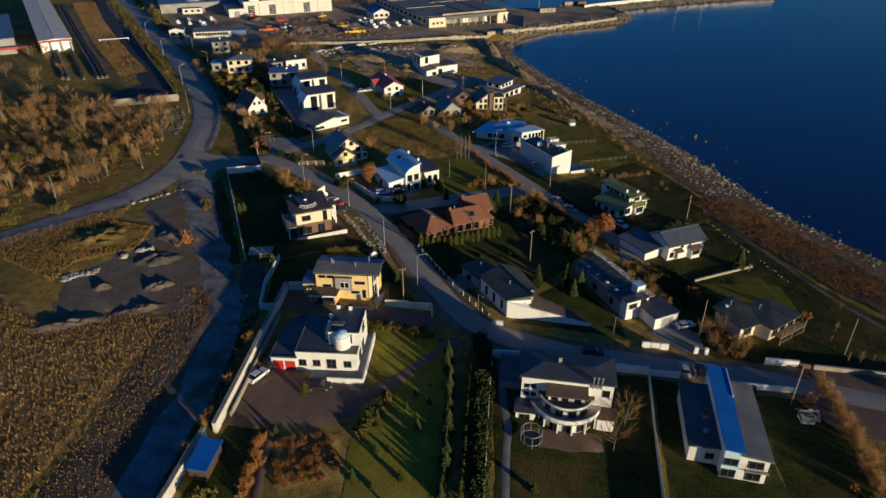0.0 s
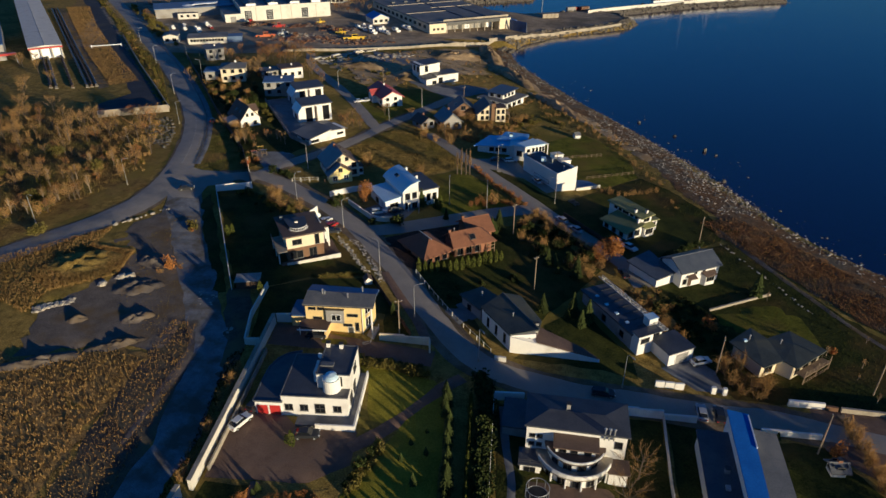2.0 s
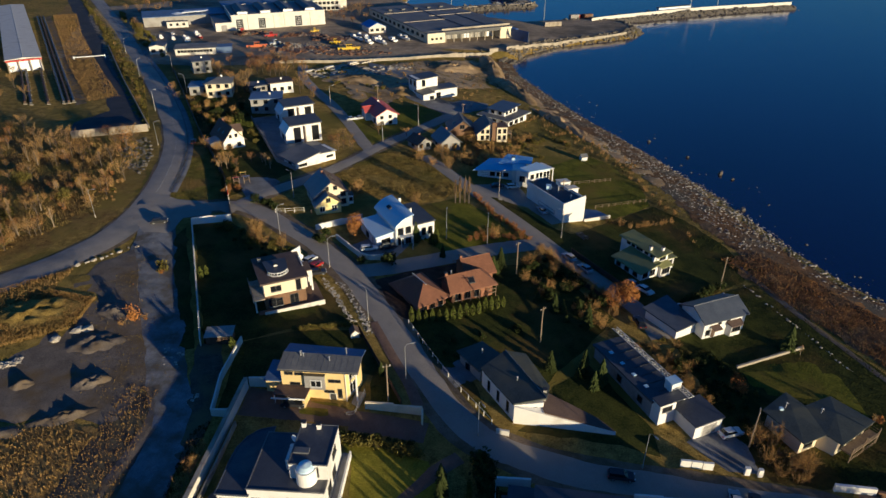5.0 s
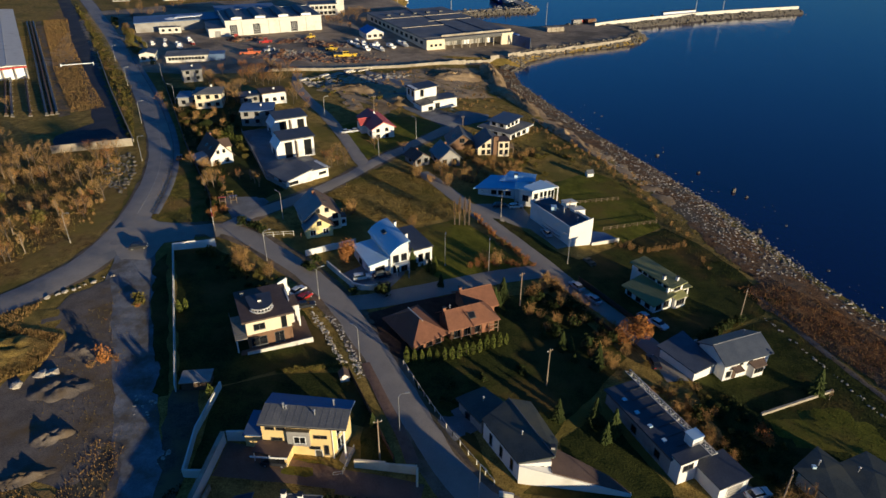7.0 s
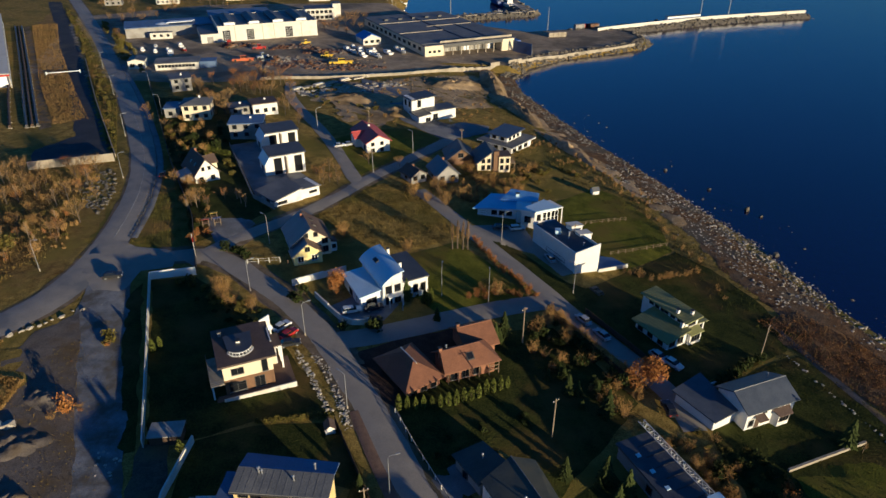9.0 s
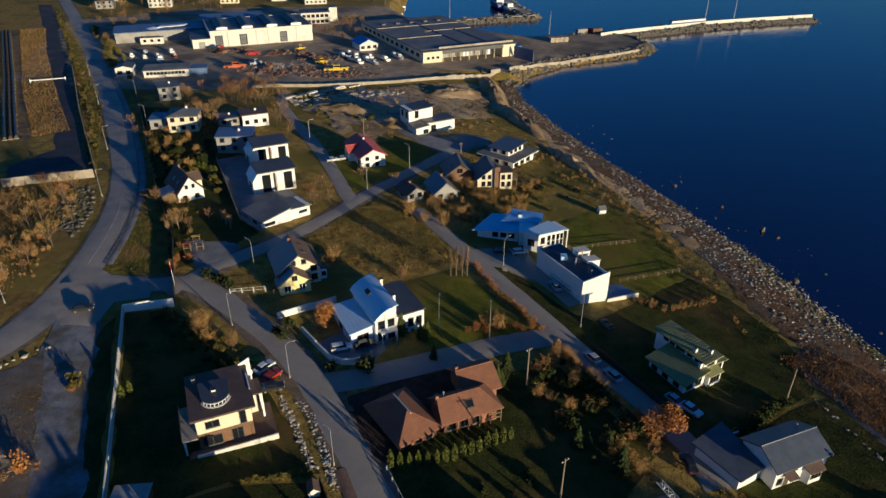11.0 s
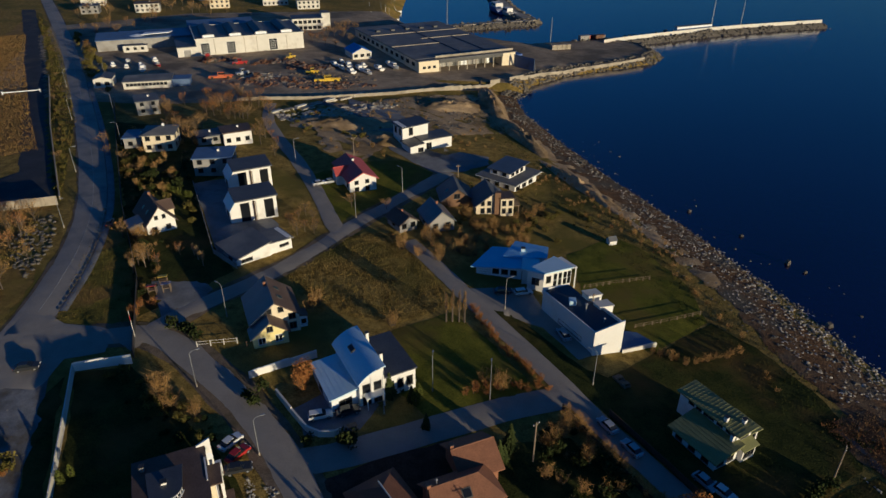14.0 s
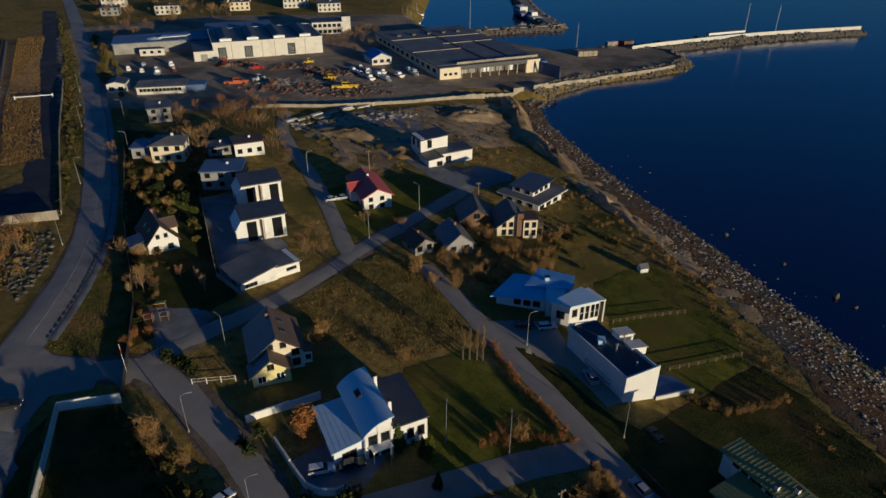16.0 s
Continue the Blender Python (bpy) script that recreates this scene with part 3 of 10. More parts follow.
def gable_walls(root, x0, y0, x1, y1, ze, zr, axis, material, z0=-1.2, label=""):
    """Walls with gable ends; axis is the ridge's direction."""
    bm = bmesh.new()
    if axis == "y":
        c = (x0 + x1) / 2
        prof = [(x0, z0), (x1, z0), (x1, ze), (c, zr), (x0, ze)]
        a, b = [bm.verts.new((x, y0, z)) for x, z in prof], [bm.verts.new((x, y1, z)) for x, z in prof]
    else:
        c = (y0 + y1) / 2
        prof = [(y0, z0), (y1, z0), (y1, ze), (c, zr), (y0, ze)]
        a, b = [bm.verts.new((x0, y, z)) for y, z in prof], [bm.verts.new((x1, y, z)) for y, z in prof]
    bm.faces.new(a)
    bm.faces.new(b[::-1])
    for i in range(5):
        bm.faces.new((a[i], b[i], b[(i + 1) % 5], a[(i + 1) % 5]))
    return part("wall", bm, material, root, label)


def gable_roof(root, x0, y0, x1, y1, ze, zr, axis, material, over=0.5, thick=0.22, label="", ribs=0.0):
    """Two slopes, each a slab of its own, with a ridge cap."""
    lift = 0.14
    made = []
    if axis == "y":
        c, k = (x0 + x1) / 2, (zr - ze) / ((x1 - x0) / 2)
        lo = ze - over * k + lift
        sides = [[(x0 - over, y0 - over, lo), (c, y0 - over, zr + lift), (c, y1 + over, zr + lift), (x0 - over, y1 + over, lo)],
                 [(c, y0 - over, zr + lift), (x1 + over, y0 - over, lo), (x1 + over, y1 + over, lo), (c, y1 + over, zr + lift)]]
        cap = ((c, y0 - over, zr + lift + 0.03), (c, y1 + over, zr + lift + 0.03))
    else:
        c, k = (y0 + y1) / 2, (zr - ze) / ((y1 - y0) / 2)
        lo = ze - over * k + lift
        sides = [[(x0 - over, y0 - over, lo), (x1 + over, y0 - over, lo), (x1 + over, c, zr + lift), (x0 - over, c, zr + lift)],
                 [(x0 - over, c, zr + lift), (x1 + over, c, zr + lift), (x1 + over, y1 + over, lo), (x0 - over, y1 + over, lo)]]
        cap = ((x0 - over, c, zr + lift + 0.03), (x1 + over, c, zr + lift + 0.03))
    for s in sides:
        r = part("roof", slab(bmesh.new(), s, thick), material, root, label)
        made.append(r)
        if ribs:
            seams(r, s, ribs, material)
    part("ridge_cap", tube(bmesh.new(), *cap, 0.09, 0.09, 6), material, root)
    return made


def seams(roof, quad, step, material, name="seam", along=0):
    """Standing seams or tile courses over a roof slope, joined as fine relief."""
    a, b, c, d = (Vector(p) for p in (quad if not along else quad[1:] + quad[:1]))
    n = max(2, int((b - a).length / step))
    bm = bmesh.new()
    nrm = (b - a).cross(d - a).normalized()
    if nrm.z < 0:
        nrm = -nrm
    for i in range(1, n):
        p, q = a.lerp(b, i / n), d.lerp(c, i / n)
        side = (b - a).normalized() * 0.035
        v = [bm.verts.new(k) for k in (p - side, p + side, q + side, q - side, p - side + nrm * 0.022, p + side + nrm * 0.022, q + side + nrm * 0.022, q - side + nrm * 0.022)]
        for f in ((4, 5, 6, 7), (0, 1, 5, 4), (1, 2, 6, 5), (2, 3, 7, 6), (3, 0, 4, 7)):
            bm.faces.new([v[k] for k in f])
    return tagged(part(name, bm, material, roof), kind="stuff")


def hip_roof(root, x0, y0, x1, y1, ze, zr, material, over=0.5, thick=0.2, inset=None, label=""):
    """Four slopes with a ridge along the longer side."""
    x0, y0, x1, y1 = x0 - over, y0 - over, x1 + over, y1 + over
    w, d = x1 - x0, y1 - y0
    i = inset if inset is not None else min(w, d) / 2
    if w >= d:
        r0, r1 = (x0 + i, (y0 + y1) / 2, zr), (x1 - i, (y0 + y1) / 2, zr)
        sides = [[(x0, y0, ze), (x1, y0, ze), r1, r0], [(x1, y0, ze), (x1, y1, ze), r1], [(x1, y1, ze), (x0, y1, ze), r0, r1], [(x0, y1, ze), (x0, y0, ze), r0]]
    else:
        r0, r1 = ((x0 + x1) / 2, y0 + i, zr), ((x0 + x1) / 2, y1 - i, zr)
        sides = [[(x0, y0, ze), (x1, y0, ze), r0], [(x1, y0, ze), (x1, y1, ze), r1, r0], [(x1, y1, ze), (x0, y1, ze), r1], [(x0, y1, ze), (x0, y0, ze), r0, r1]]
    for s in sides:
        part("roof", slab(bmesh.new(), s, thick), material, root, label)


def facing(bm, x, y, ang):
    """Turns what was built facing -y at the origin to face ang degrees at (x, y)."""
    bmesh.ops.transform(bm, matrix=Matrix.Translation((x, y, 0)) @ Matrix.Rotation(radians(ang + 90), 4, "Z"), verts=bm.verts)
    return bm


def win(root, x, y, z, w, h, ang=-90, cols=1, frame_mat="frame_white", sill=True, rows=1):
    """A window: a frame round a dark pane, with its sill. ang is the outward direction."""
    f = 0.09
    bm = bmesh.new()
    out = [(-w / 2 - f, z - f), (w / 2 + f, z - f), (w / 2 + f, z + h + f), (-w / 2 - f, z + h + f)]
    inn = [(-w / 2, z), (w / 2, z), (w / 2, z + h), (-w / 2, z + h)]
    of, nf, ob, nb = [[bm.verts.new((u, y0, v)) for u, v in ring] for ring, y0 in ((out, -0.07), (inn, -0.07), (out, 0.06), (inn, 0.06))]
    for i in range(4):
        j = (i + 1) % 4
        for quad in ((of[i], of[j], nf[j], nf[i]), (ob[j], ob[i], nb[i], nb[j]), (of[j], of[i], ob[i], ob[j]), (nf[i], nf[j], nb[j], nb[i])):
            bm.faces.new(quad)
    wi = part("window", facing(bm, x, y, ang), frame_mat, root)
    for k in range(1, cols):
        c = -w / 2 + w * k / cols
        part("glazing_bar", facing(box(bmesh.new(), c - 0.04, -0.055, z, c + 0.04, 0.06, z + h), x, y, ang), frame_mat, wi)
    for k in range(1, rows):
        c = z + h * k / rows
        part("glazing_bar", facing(box(bmesh.new(), -w / 2, -0.05, c - 0.04, w / 2, 0.06, c + 0.04), x, y, ang), frame_mat, wi)
    part("pane", facing(box(bmesh.new(), -w / 2, -0.02, z, w / 2, 0.05, z + h), x, y, ang), "glass", wi)
    if sill:
        part("sill", facing(box(bmesh.new(), -w / 2 - 0.14, -0.16, z - f - 0.05, w / 2 + 0.14, 0.05, z - f), x, y, ang), "steel", wi)
    return wi


def wins(root, xs, y, z, w, h, ang=-90, **kw):
    for x in xs:
        if ang in (-90, 90):
            win(root, x, y, z, w, h, ang, **kw)
        else:
            win(root, y, x, z, w, h, ang, **kw)


def door(root, x, y, z, w, h, ang=-90, material="dark_wood", name="door"):
    d = part(name, facing(box(bmesh.new(), -w / 2, -0.05, z, w / 2, 0.06, z + h), x, y, ang), material, root)
    bm = bmesh.new()
    box(bm, -w / 2 - 0.09, -0.08, z, -w / 2, 0.06, z + h + 0.09)
    box(bm, w / 2, -0.08, z, w / 2 + 0.09, 0.06, z + h + 0.09)
    box(bm, -w / 2, -0.08, z + h, w / 2, 0.06, z + h + 0.09)
    part("door_frame", facing(bm, x, y, ang), "frame_white", d)
    bm = bmesh.new()
    if w > 1.8:
        for k in range(1, 4):
            box(bm, -w / 2 + 0.05, -0.065, z + h * k / 4 - 0.02, w / 2 - 0.05, -0.045, z + h * k / 4 + 0.02)
        part("door_seam", facing(bm, x, y, ang), "frame_dark", d)
    else:
        box(bm, w / 2 - 0.2, -0.11, z + 1.0, w / 2 - 0.08, -0.05, z + 1.05)
        part("handle", facing(bm, x, y, ang), "steel", d)
    return d


def chimney(root, x, y, z, h, w=0.6, material="white"):
    c = part("chimney", box(bmesh.new(), x - w / 2, y - w / 2, z - 1.2, x + w / 2, y + w / 2, z + h), material, root)
    part("chimney_cap", box(bmesh.new(), x - w / 2 - 0.08, y - w / 2 - 0.08, z + h, x + w / 2 + 0.08, y + w / 2 + 0.08, z + h + 0.1), "dark_metal", c)
    return c


def flue(root, x, y, z, h, r=0.09):
    f = part("flue", tube(bmesh.new(), (x, y, z), (x, y, z + h), r, r, 8), "steel", root)
    part("cowl", tube(bmesh.new(), (x, y, z + h + 0.05), (x, y, z + h + 0.2), r * 2.2, r * 0.6, 8), "steel", f)


def roof_window(root, pts):
    """A skylight on a slope, from its four corners."""
    s = part("roof_window", slab(bmesh.new(), [(p[0], p[1], p[2] + 0.10) for p in pts], 0.2), "frame_dark", root)
    c = sum((Vector(p) for p in pts), Vector()) / 4
    part("pane", slab(bmesh.new(), [tuple(c + (Vector(p) - c) * 0.82 + Vector((0, 0, 0.115))) for p in pts], 0.05), "glass", s)


def railing(root, pts, h=1.0, step=1.2, material="frame_dark", name="railing"):
    bm = bmesh.new()
    for a, b in zip(pts, pts[1:]):
        a, b = Vector(a), Vector(b)
        n = max(1, int((b - a).length / step))
        for k in range(n + 1):
            p = a.lerp(b, k / n)
            tube(bm, p, p + Vector((0, 0, h)), 0.03, 0.03, 4)
        for z in (h, h * 0.5):
            tube(bm, a + Vector((0, 0, z)), b + Vector((0, 0, z)), 0.035, 0.035, 4)
    return part(name, bm, material, root)


# ---- houses along the village street ----
def villa():
    r = thing("villa", "white rendered villa with flat dark roofs and a rooftop turret", -30.3, 78.0, 0, z=-2.55)
    arc = [(3.9, 11.2), (2.2, 10.6), (0.9, 9.2), (0.15, 7.2), (0, 5)]
    gar = [(0, 0), (3.9, 0)] + arc
    walls(r, gar, 2.6, "white", label="low curved garage wing")
    flat_roof(r, gar, 2.6, "felt", 0.15, 0.2)
    parapet(r, grow(gar, 0.2), 2.75, 0.16, 0.12, "slate")
    main = rect(3.9, 0.05, 13.4, 9.3)
    walls(r, main, 3.75, "white")
    flat_roof(r, main, 3.75, "felt", 0.02, 0.12)
    parapet(r, grow(main, 0.1), 3.78, 0.16, 0.14, "felt_grey")
    tower = rect(8.8, 2.0, 13.55, 8.6)
    walls(r, tower, 6.3, "white", 3.7, "tower")
    flat_roof(r, tower, 6.3, "felt", 0.0, 0.1)
    parapet(r, grow(tower, 0.08), 6.3, 0.16, 0.14, "felt_grey")
    bm = bmesh.new()
    tube(bm, (10.9, 1.9, 3.7), (10.9, 1.9, 6.0), 1.3, 1.3, 24)
    t = part("turret", bm, "white", r)
    dome = bmesh.new()
    for z0, z1, a, b in ((6.0, 6.2, 1.1, 1.05), (6.2, 6.5, 1.05, 0.75), (6.5, 6.68, 0.75, 0.15)):
        tube(dome, (10.9, 1.9, z0), (10.9, 1.9, z1), a, b, 24)
    part("dome", dome, "zinc", t)
    part("stair_block", box(bmesh.new(), 8.0, 3.2, 3.7, 8.8, 5.4, 5.6), "white", r)
    for x in (1.05, 2.9):
        door(r, x, 0, 0, 1.6, 2.0, material="red_door", name="garage_door")
    wins(r, (4.9, 7.1, 11.9), 0.05, 1.3, 1.0, 0.95, frame_mat="frame_dark", cols=2)
    win(r, 9.4, 0.05, 1.0, 1.3, 1.5, frame_mat="frame_dark", cols=2, rows=2)
    wins(r, (2.5, 5.0), 13.4, 1.2, 1.4, 1.4, 0, frame_mat="frame_dark", cols=2)
    win(r, 13.55, 5.4, 4.6, 1.6, 1.0, 0, frame_mat="frame_dark", cols=2)
    win(r, 11.9, 2.0, 4.5, 0.9, 1.4, frame_mat="frame_dark")
    ter = [(6.1, -1.9), (14.4, -1.9), (14.4, 9.7), (13.46, 9.7), (13.46, 0.0), (6.1, 0.0)]
    part("terrace", prism(bmesh.new(), ter, -1.2, 0.35), "grey_paving", r)
    part("terrace_wall", prism(bmesh.new(), [(9, -2.15), (14.65, -2.15), (14.65, 9.7), (14.4, 9.7), (14.4, -1.9), (9, -1.9)], -1.2, 0.75), "white", r)
    flue(r, 8.2, 6.5, 3.8, 1.1)
    for y, z in ((6.6, 6.1), (5.7, 5.5)):
        part("dish_arm", tube(bmesh.new(), (8.8, y, z - 0.3), (8.45, y - 0.1, z), 0.04, 0.04, 5), "steel", r)
        part("satellite_dish", tube(bmesh.new(), (8.45, y - 0.1, z), (8.36, y - 0.3, z + 0.06), 0.16, 0.46, 16), "white_metal", r, "white satellite dish")
    part("roof_hatch", box(bmesh.new(), 9.0, 3.6, 6.3, 10.9, 4.5, 6.62), "felt_grey", r)
    chimney(r, 9.2, 8.2, 6.3, 0.9, 0.5)
    chimney(r, 11.2, 8.0, 6.4, 0.8, 0.5)


def yellow_house():
    r = thing("yellow_house", "two-storey yellow rendered house with grey lean-to roof", -28.3, 98.2, 0, z=-2.6)
    body = [(0.3, 0.3), (9.9, 0.2), (11.3, 3.2), (11.5, 4.6), (0.6, 5.3)]
    walls(r, body, [5.4, 5.35, 5.9, 5.6, 5.6], "yellow")
    q = [(0.0, -0.1, 5.62), (12.0, -0.2, 5.6), (12.1, 2.9, 6.2), (0.15, 3.3, 6.25)]
    s = part("roof", slab(bmesh.new(), q, 0.25), "felt_grey", r, "grey roof slope towards the street")
    seams(s, q, 0.9, "felt_grey")
    q = [(0.15, 3.3, 6.25), (12.1, 2.9, 6.2), (12.2, 5.2, 5.7), (0.3, 6.0, 5.7)]
    # North slope of the same roof; its blue shade is painted on
    part("roof", slab(bmesh.new(), q, 0.25), "slate_blue", r, "back roof slope in a blue-grey shade colour")
    part("gutter", tube(bmesh.new(), (0.0, -0.16, 5.42), (12.0, -0.26, 5.4), 0.07, 0.07, 6), "frame_dark", r)
    part("column", tube(bmesh.new(), (11.5, 0.3, -1.0), (11.5, 0.3, 5.4), 0.14, 0.14, 8), "white", r)
    part("downpipe", tube(bmesh.new(), (9.95, 0.1, -0.6), (9.95, 0.1, 5.4), 0.06, 0.06, 6), "white", r)
    bay = part("bay", box(bmesh.new(), 3.9, -0.25, 2.1, 6.9, 0.4, 4.7), "grey_wall", r, "dark grey box bay window")
    part("bay_surround", box(bmesh.new(), 3.8, -0.32, 4.7, 7.0, 0.42, 4.82), "frame_dark", bay)
    win(r, 5.6, -0.25, 2.7, 1.5, 1.1, cols=2)
    wins(r, (1.5, 3.0), 0.28, 4.4, 1.1, 0.42, frame_mat="frame_dark", sill=False)
    win(r, 2.3, 0.28, 2.5, 1.4, 0.4, frame_mat="frame_dark", sill=False)
    win(r, 8.3, 0.22, 3.3, 1.7, 0.45, frame_mat="frame_dark", cols=2, sill=False)
    win(r, 7.4, 0.23, 1.3, 1.4, 0.4, frame_mat="frame_dark", sill=False)
    win(r, 9.0, 0.21, 0.5, 0.5, 1.5, frame_mat="frame_dark")
    win(r, 10.6, 1.7, 3.2, 1.4, 1.3, -25, cols=2)
    win(r, 10.6, 1.7, 0.5, 1.4, 1.8, -25, cols=2)
    door(r, 7.9, 0.22, -0.1, 0.9, 1.2, material="frame_dark", name="cellar_door")
    port = part("carport_roof", slab(bmesh.new(), [(-0.6, -1.7, 2.3), (4.4, -2.5, 2.3), (4.7, 0.1, 2.45), (-0.3, 0.2, 2.45)], 0.25), "roof_brown", r)
    part("carport_edge", box(bmesh.new(), -0.6, -2.62, 2.06, 4.4, -2.52, 2.32), "frame_white", port)
    part("carport_wall", prism(bmesh.new(), [(3.9, -2.2), (4.2, -2.25), (4.35, 0.15), (4.0, 0.15)], -1.0, 2.2), "yellow", r)
    for x, y in ((-0.4, -1.6), (1.8, -2.0)):
        part("post", tube(bmesh.new(), (x, y, -1), (x, y, 2.1), 0.09, 0.09, 6), "frame_white", r)
    part("side_wing", prism(bmesh.new(), rect(-2.4, 0.8, 0.28, 5.2), -1, 2.6), "yellow", r)
    part("side_wing_roof", prism(bmesh.new(), rect(-2.6, 0.6, 0.28, 5.4), 2.6, 2.8), "slate_blue", r)
    flue(r, 2.9, 2.6, 6.0, 0.9, 0.12)
    flue(r, 3.3, 2.5, 6.0, 0.6, 0.1)
    flue(r, 7.4, 1.8, 5.9, 0.8, 0.1)
    flue(r, 9.6, 3.6, 6.1, 0.9, 0.1)
    railing(r, [(10.4, -2.8, -0.6), (11.6, -2.6, -0.4), (12.4, 1.6, 0.1)], 0.9, material="steel")
    part("steps", prism(bmesh.new(), [(10.2, -3.0), (11.6, -2.8), (12.5, 1.8), (11.0, 2.2)], -1.2, [-0.6, -0.5, 0.1, 0.1]), "concrete", r)


def turret_house():
    r = thing("terrace_house", "cream and brown house with flat brown roof and round dormer", -37.3, 119.4, 27, z=-2.0)
    walls(r, rect(0.3, 0, 7.6, 8.6), 3.0, "brown_wall")
    walls(r, rect(0.3, -0.04, 7.6, 8.6), 5.7, "cream", 3.0)
    roof = rect(0.0, -0.3, 7.9, 9.0)
    flat_roof(r, roof, 5.7, "roof_brown", 0.3, 0.3)
    part("roof_edge", prism(bmesh.new(), grow(roof, 0.34), 5.82, 5.9), "frame_dark", r)
    # crescent of windows below a round raised roof
    bow = [(3.4 + 1.75 * math.cos(radians(a)), 3.0 + 1.75 * math.sin(radians(a))) for a in range(-180, 1, 12)]
    t = part("dormer", prism(bmesh.new(), bow + [(5.15, 5.4), (1.65, 5.4)], 5.85, 6.5), "frame_dark", r, "low round-fronted dark dormer")
    cap = [(3.4 + 1.9 * math.cos(radians(a)), 3.1 + 1.8 * math.sin(radians(a))) for a in range(-180, 1, 12)]
    part("dormer_roof", prism(bmesh.new(), cap + [(5.5, 6.2), (1.3, 6.2)], 6.5, 6.66), "felt", t)
    sill = [(3.4 + 2.05 * math.cos(radians(a)), 3.0 + 2.05 * math.sin(radians(a))) for a in range(-168, -11, 12)]
    part("dormer_sill", prism(bmesh.new(), sill + [p for p in reversed(bow[1:-1])], 5.92, 6.06), "white", t)
    for a in range(-158, -20, 17):
        win(t, 3.4 + 1.76 * math.cos(radians(a)), 3.0 + 1.76 * math.sin(radians(a)), 6.06, 0.44, 0.42, a, sill=False, frame_mat="frame_white")
    chimney(r, 3.3, 3.9, 6.6, 0.4, 0.6, "white")
    chimney(r, 0.9, 7.6, 6.0, 0.7, 0.5, "grey_wall")
    part("corner_fin", prism(bmesh.new(), [(7.2, 8.9), (8.9, 8.9), (8.9, 9.15), (7.2, 9.15)], 2.0, [6.2, 7.0, 7.0, 6.2]), "white", r, "white upswept fin at the roof corner")
    part("porch_roof", box(bmesh.new(), 7.95, 3.2, 4.6, 9.6, 6.6, 4.8), "roof_brown", r)
    part("porch_wall", box(bmesh.new(), 7.92, 3.0, 4.8, 8.1, 6.8, 6.1), "white", r)
    for y in (3.3, 5.0, 6.5):
        part("porch_post", box(bmesh.new(), 9.3, y - 0.14, 0.3, 9.58, y + 0.14, 4.6), "white", r)
    part("satellite_dish", tube(bmesh.new(), (8.6, 7.4, 5.6), (8.55, 7.2, 5.65), 0.2, 0.5, 16), "white_metal", r, "white satellite dish")
    part("dish_arm", tube(bmesh.new(), (8.0, 7.5, 5.3), (8.6, 7.4, 5.6), 0.05, 0.05, 5), "steel", r)
    win(r, 2.4, -0.04, 3.8, 1.7, 1.0, cols=2, frame_mat="frame_dark")
    win(r, 6.4, -0.04, 3.2, 0.75, 2.1, frame_mat="frame_dark")
    win(r, 2.1, 0, 0.7, 2.4, 1.5, cols=2, frame_mat="frame_dark")
    win(r, 5.4, 0, 0.5, 1.4, 1.9, cols=2, frame_mat="frame_dark")
    wins(r, (2.0, 4.4), 7.6, 3.8, 1.2, 1.2, 0, frame_mat="frame_dark")
    part("terrace", box(bmesh.new(), -1.2, -1.3, -1.2, 10.6, 0.0, 0.3), "paving", r)
    part("terrace_wall", box(bmesh.new(), -0.2, -1.5, -1.2, 10.6, -1.3, 0.7), "offwhite", r)
    part("terrace_side", box(bmesh.new(), 7.65, 0.0, -1.2, 10.6, 6.0, 0.3), "paving", r)
    part("lower_terrace", box(bmesh.new(), -2.6, -2.4, -1.2, 2.4, -1.5, -0.25), "concrete", r)
    part("balcony", box(bmesh.new(), -1.7, -0.6, 2.7, 0.25, 6.4, 2.95), "concrete", r)
    railing(r, [(0.25, -0.6, 2.95), (-1.7, -0.6, 2.95), (-1.7, 6.4, 2.95)], 0.95)
    for y in (-0.5, 2.8, 6.1):
        part("post", box(bmesh.new(), -1.6, y, -1.0, -1.35, y + 0.25, 2.7), "offwhite", r)
    part("stair_tower", box(bmesh.new(), 7.65, 4.6, -1.2, 8.6, 6.2, 4.2), "cream", r)
    part("stair_wall", prism(bmesh.new(), [(8.62, 4.6), (8.85, 4.6), (8.85, 8.6), (8.62, 8.6)], -1.2, [3.4, 3.4, 1.2, 1.2]), "white", r)
    part("gate_pillar", box(bmesh.new(), 8.9, 8.9, -1.2, 9.7, 9.7, 2.2), "white", r)


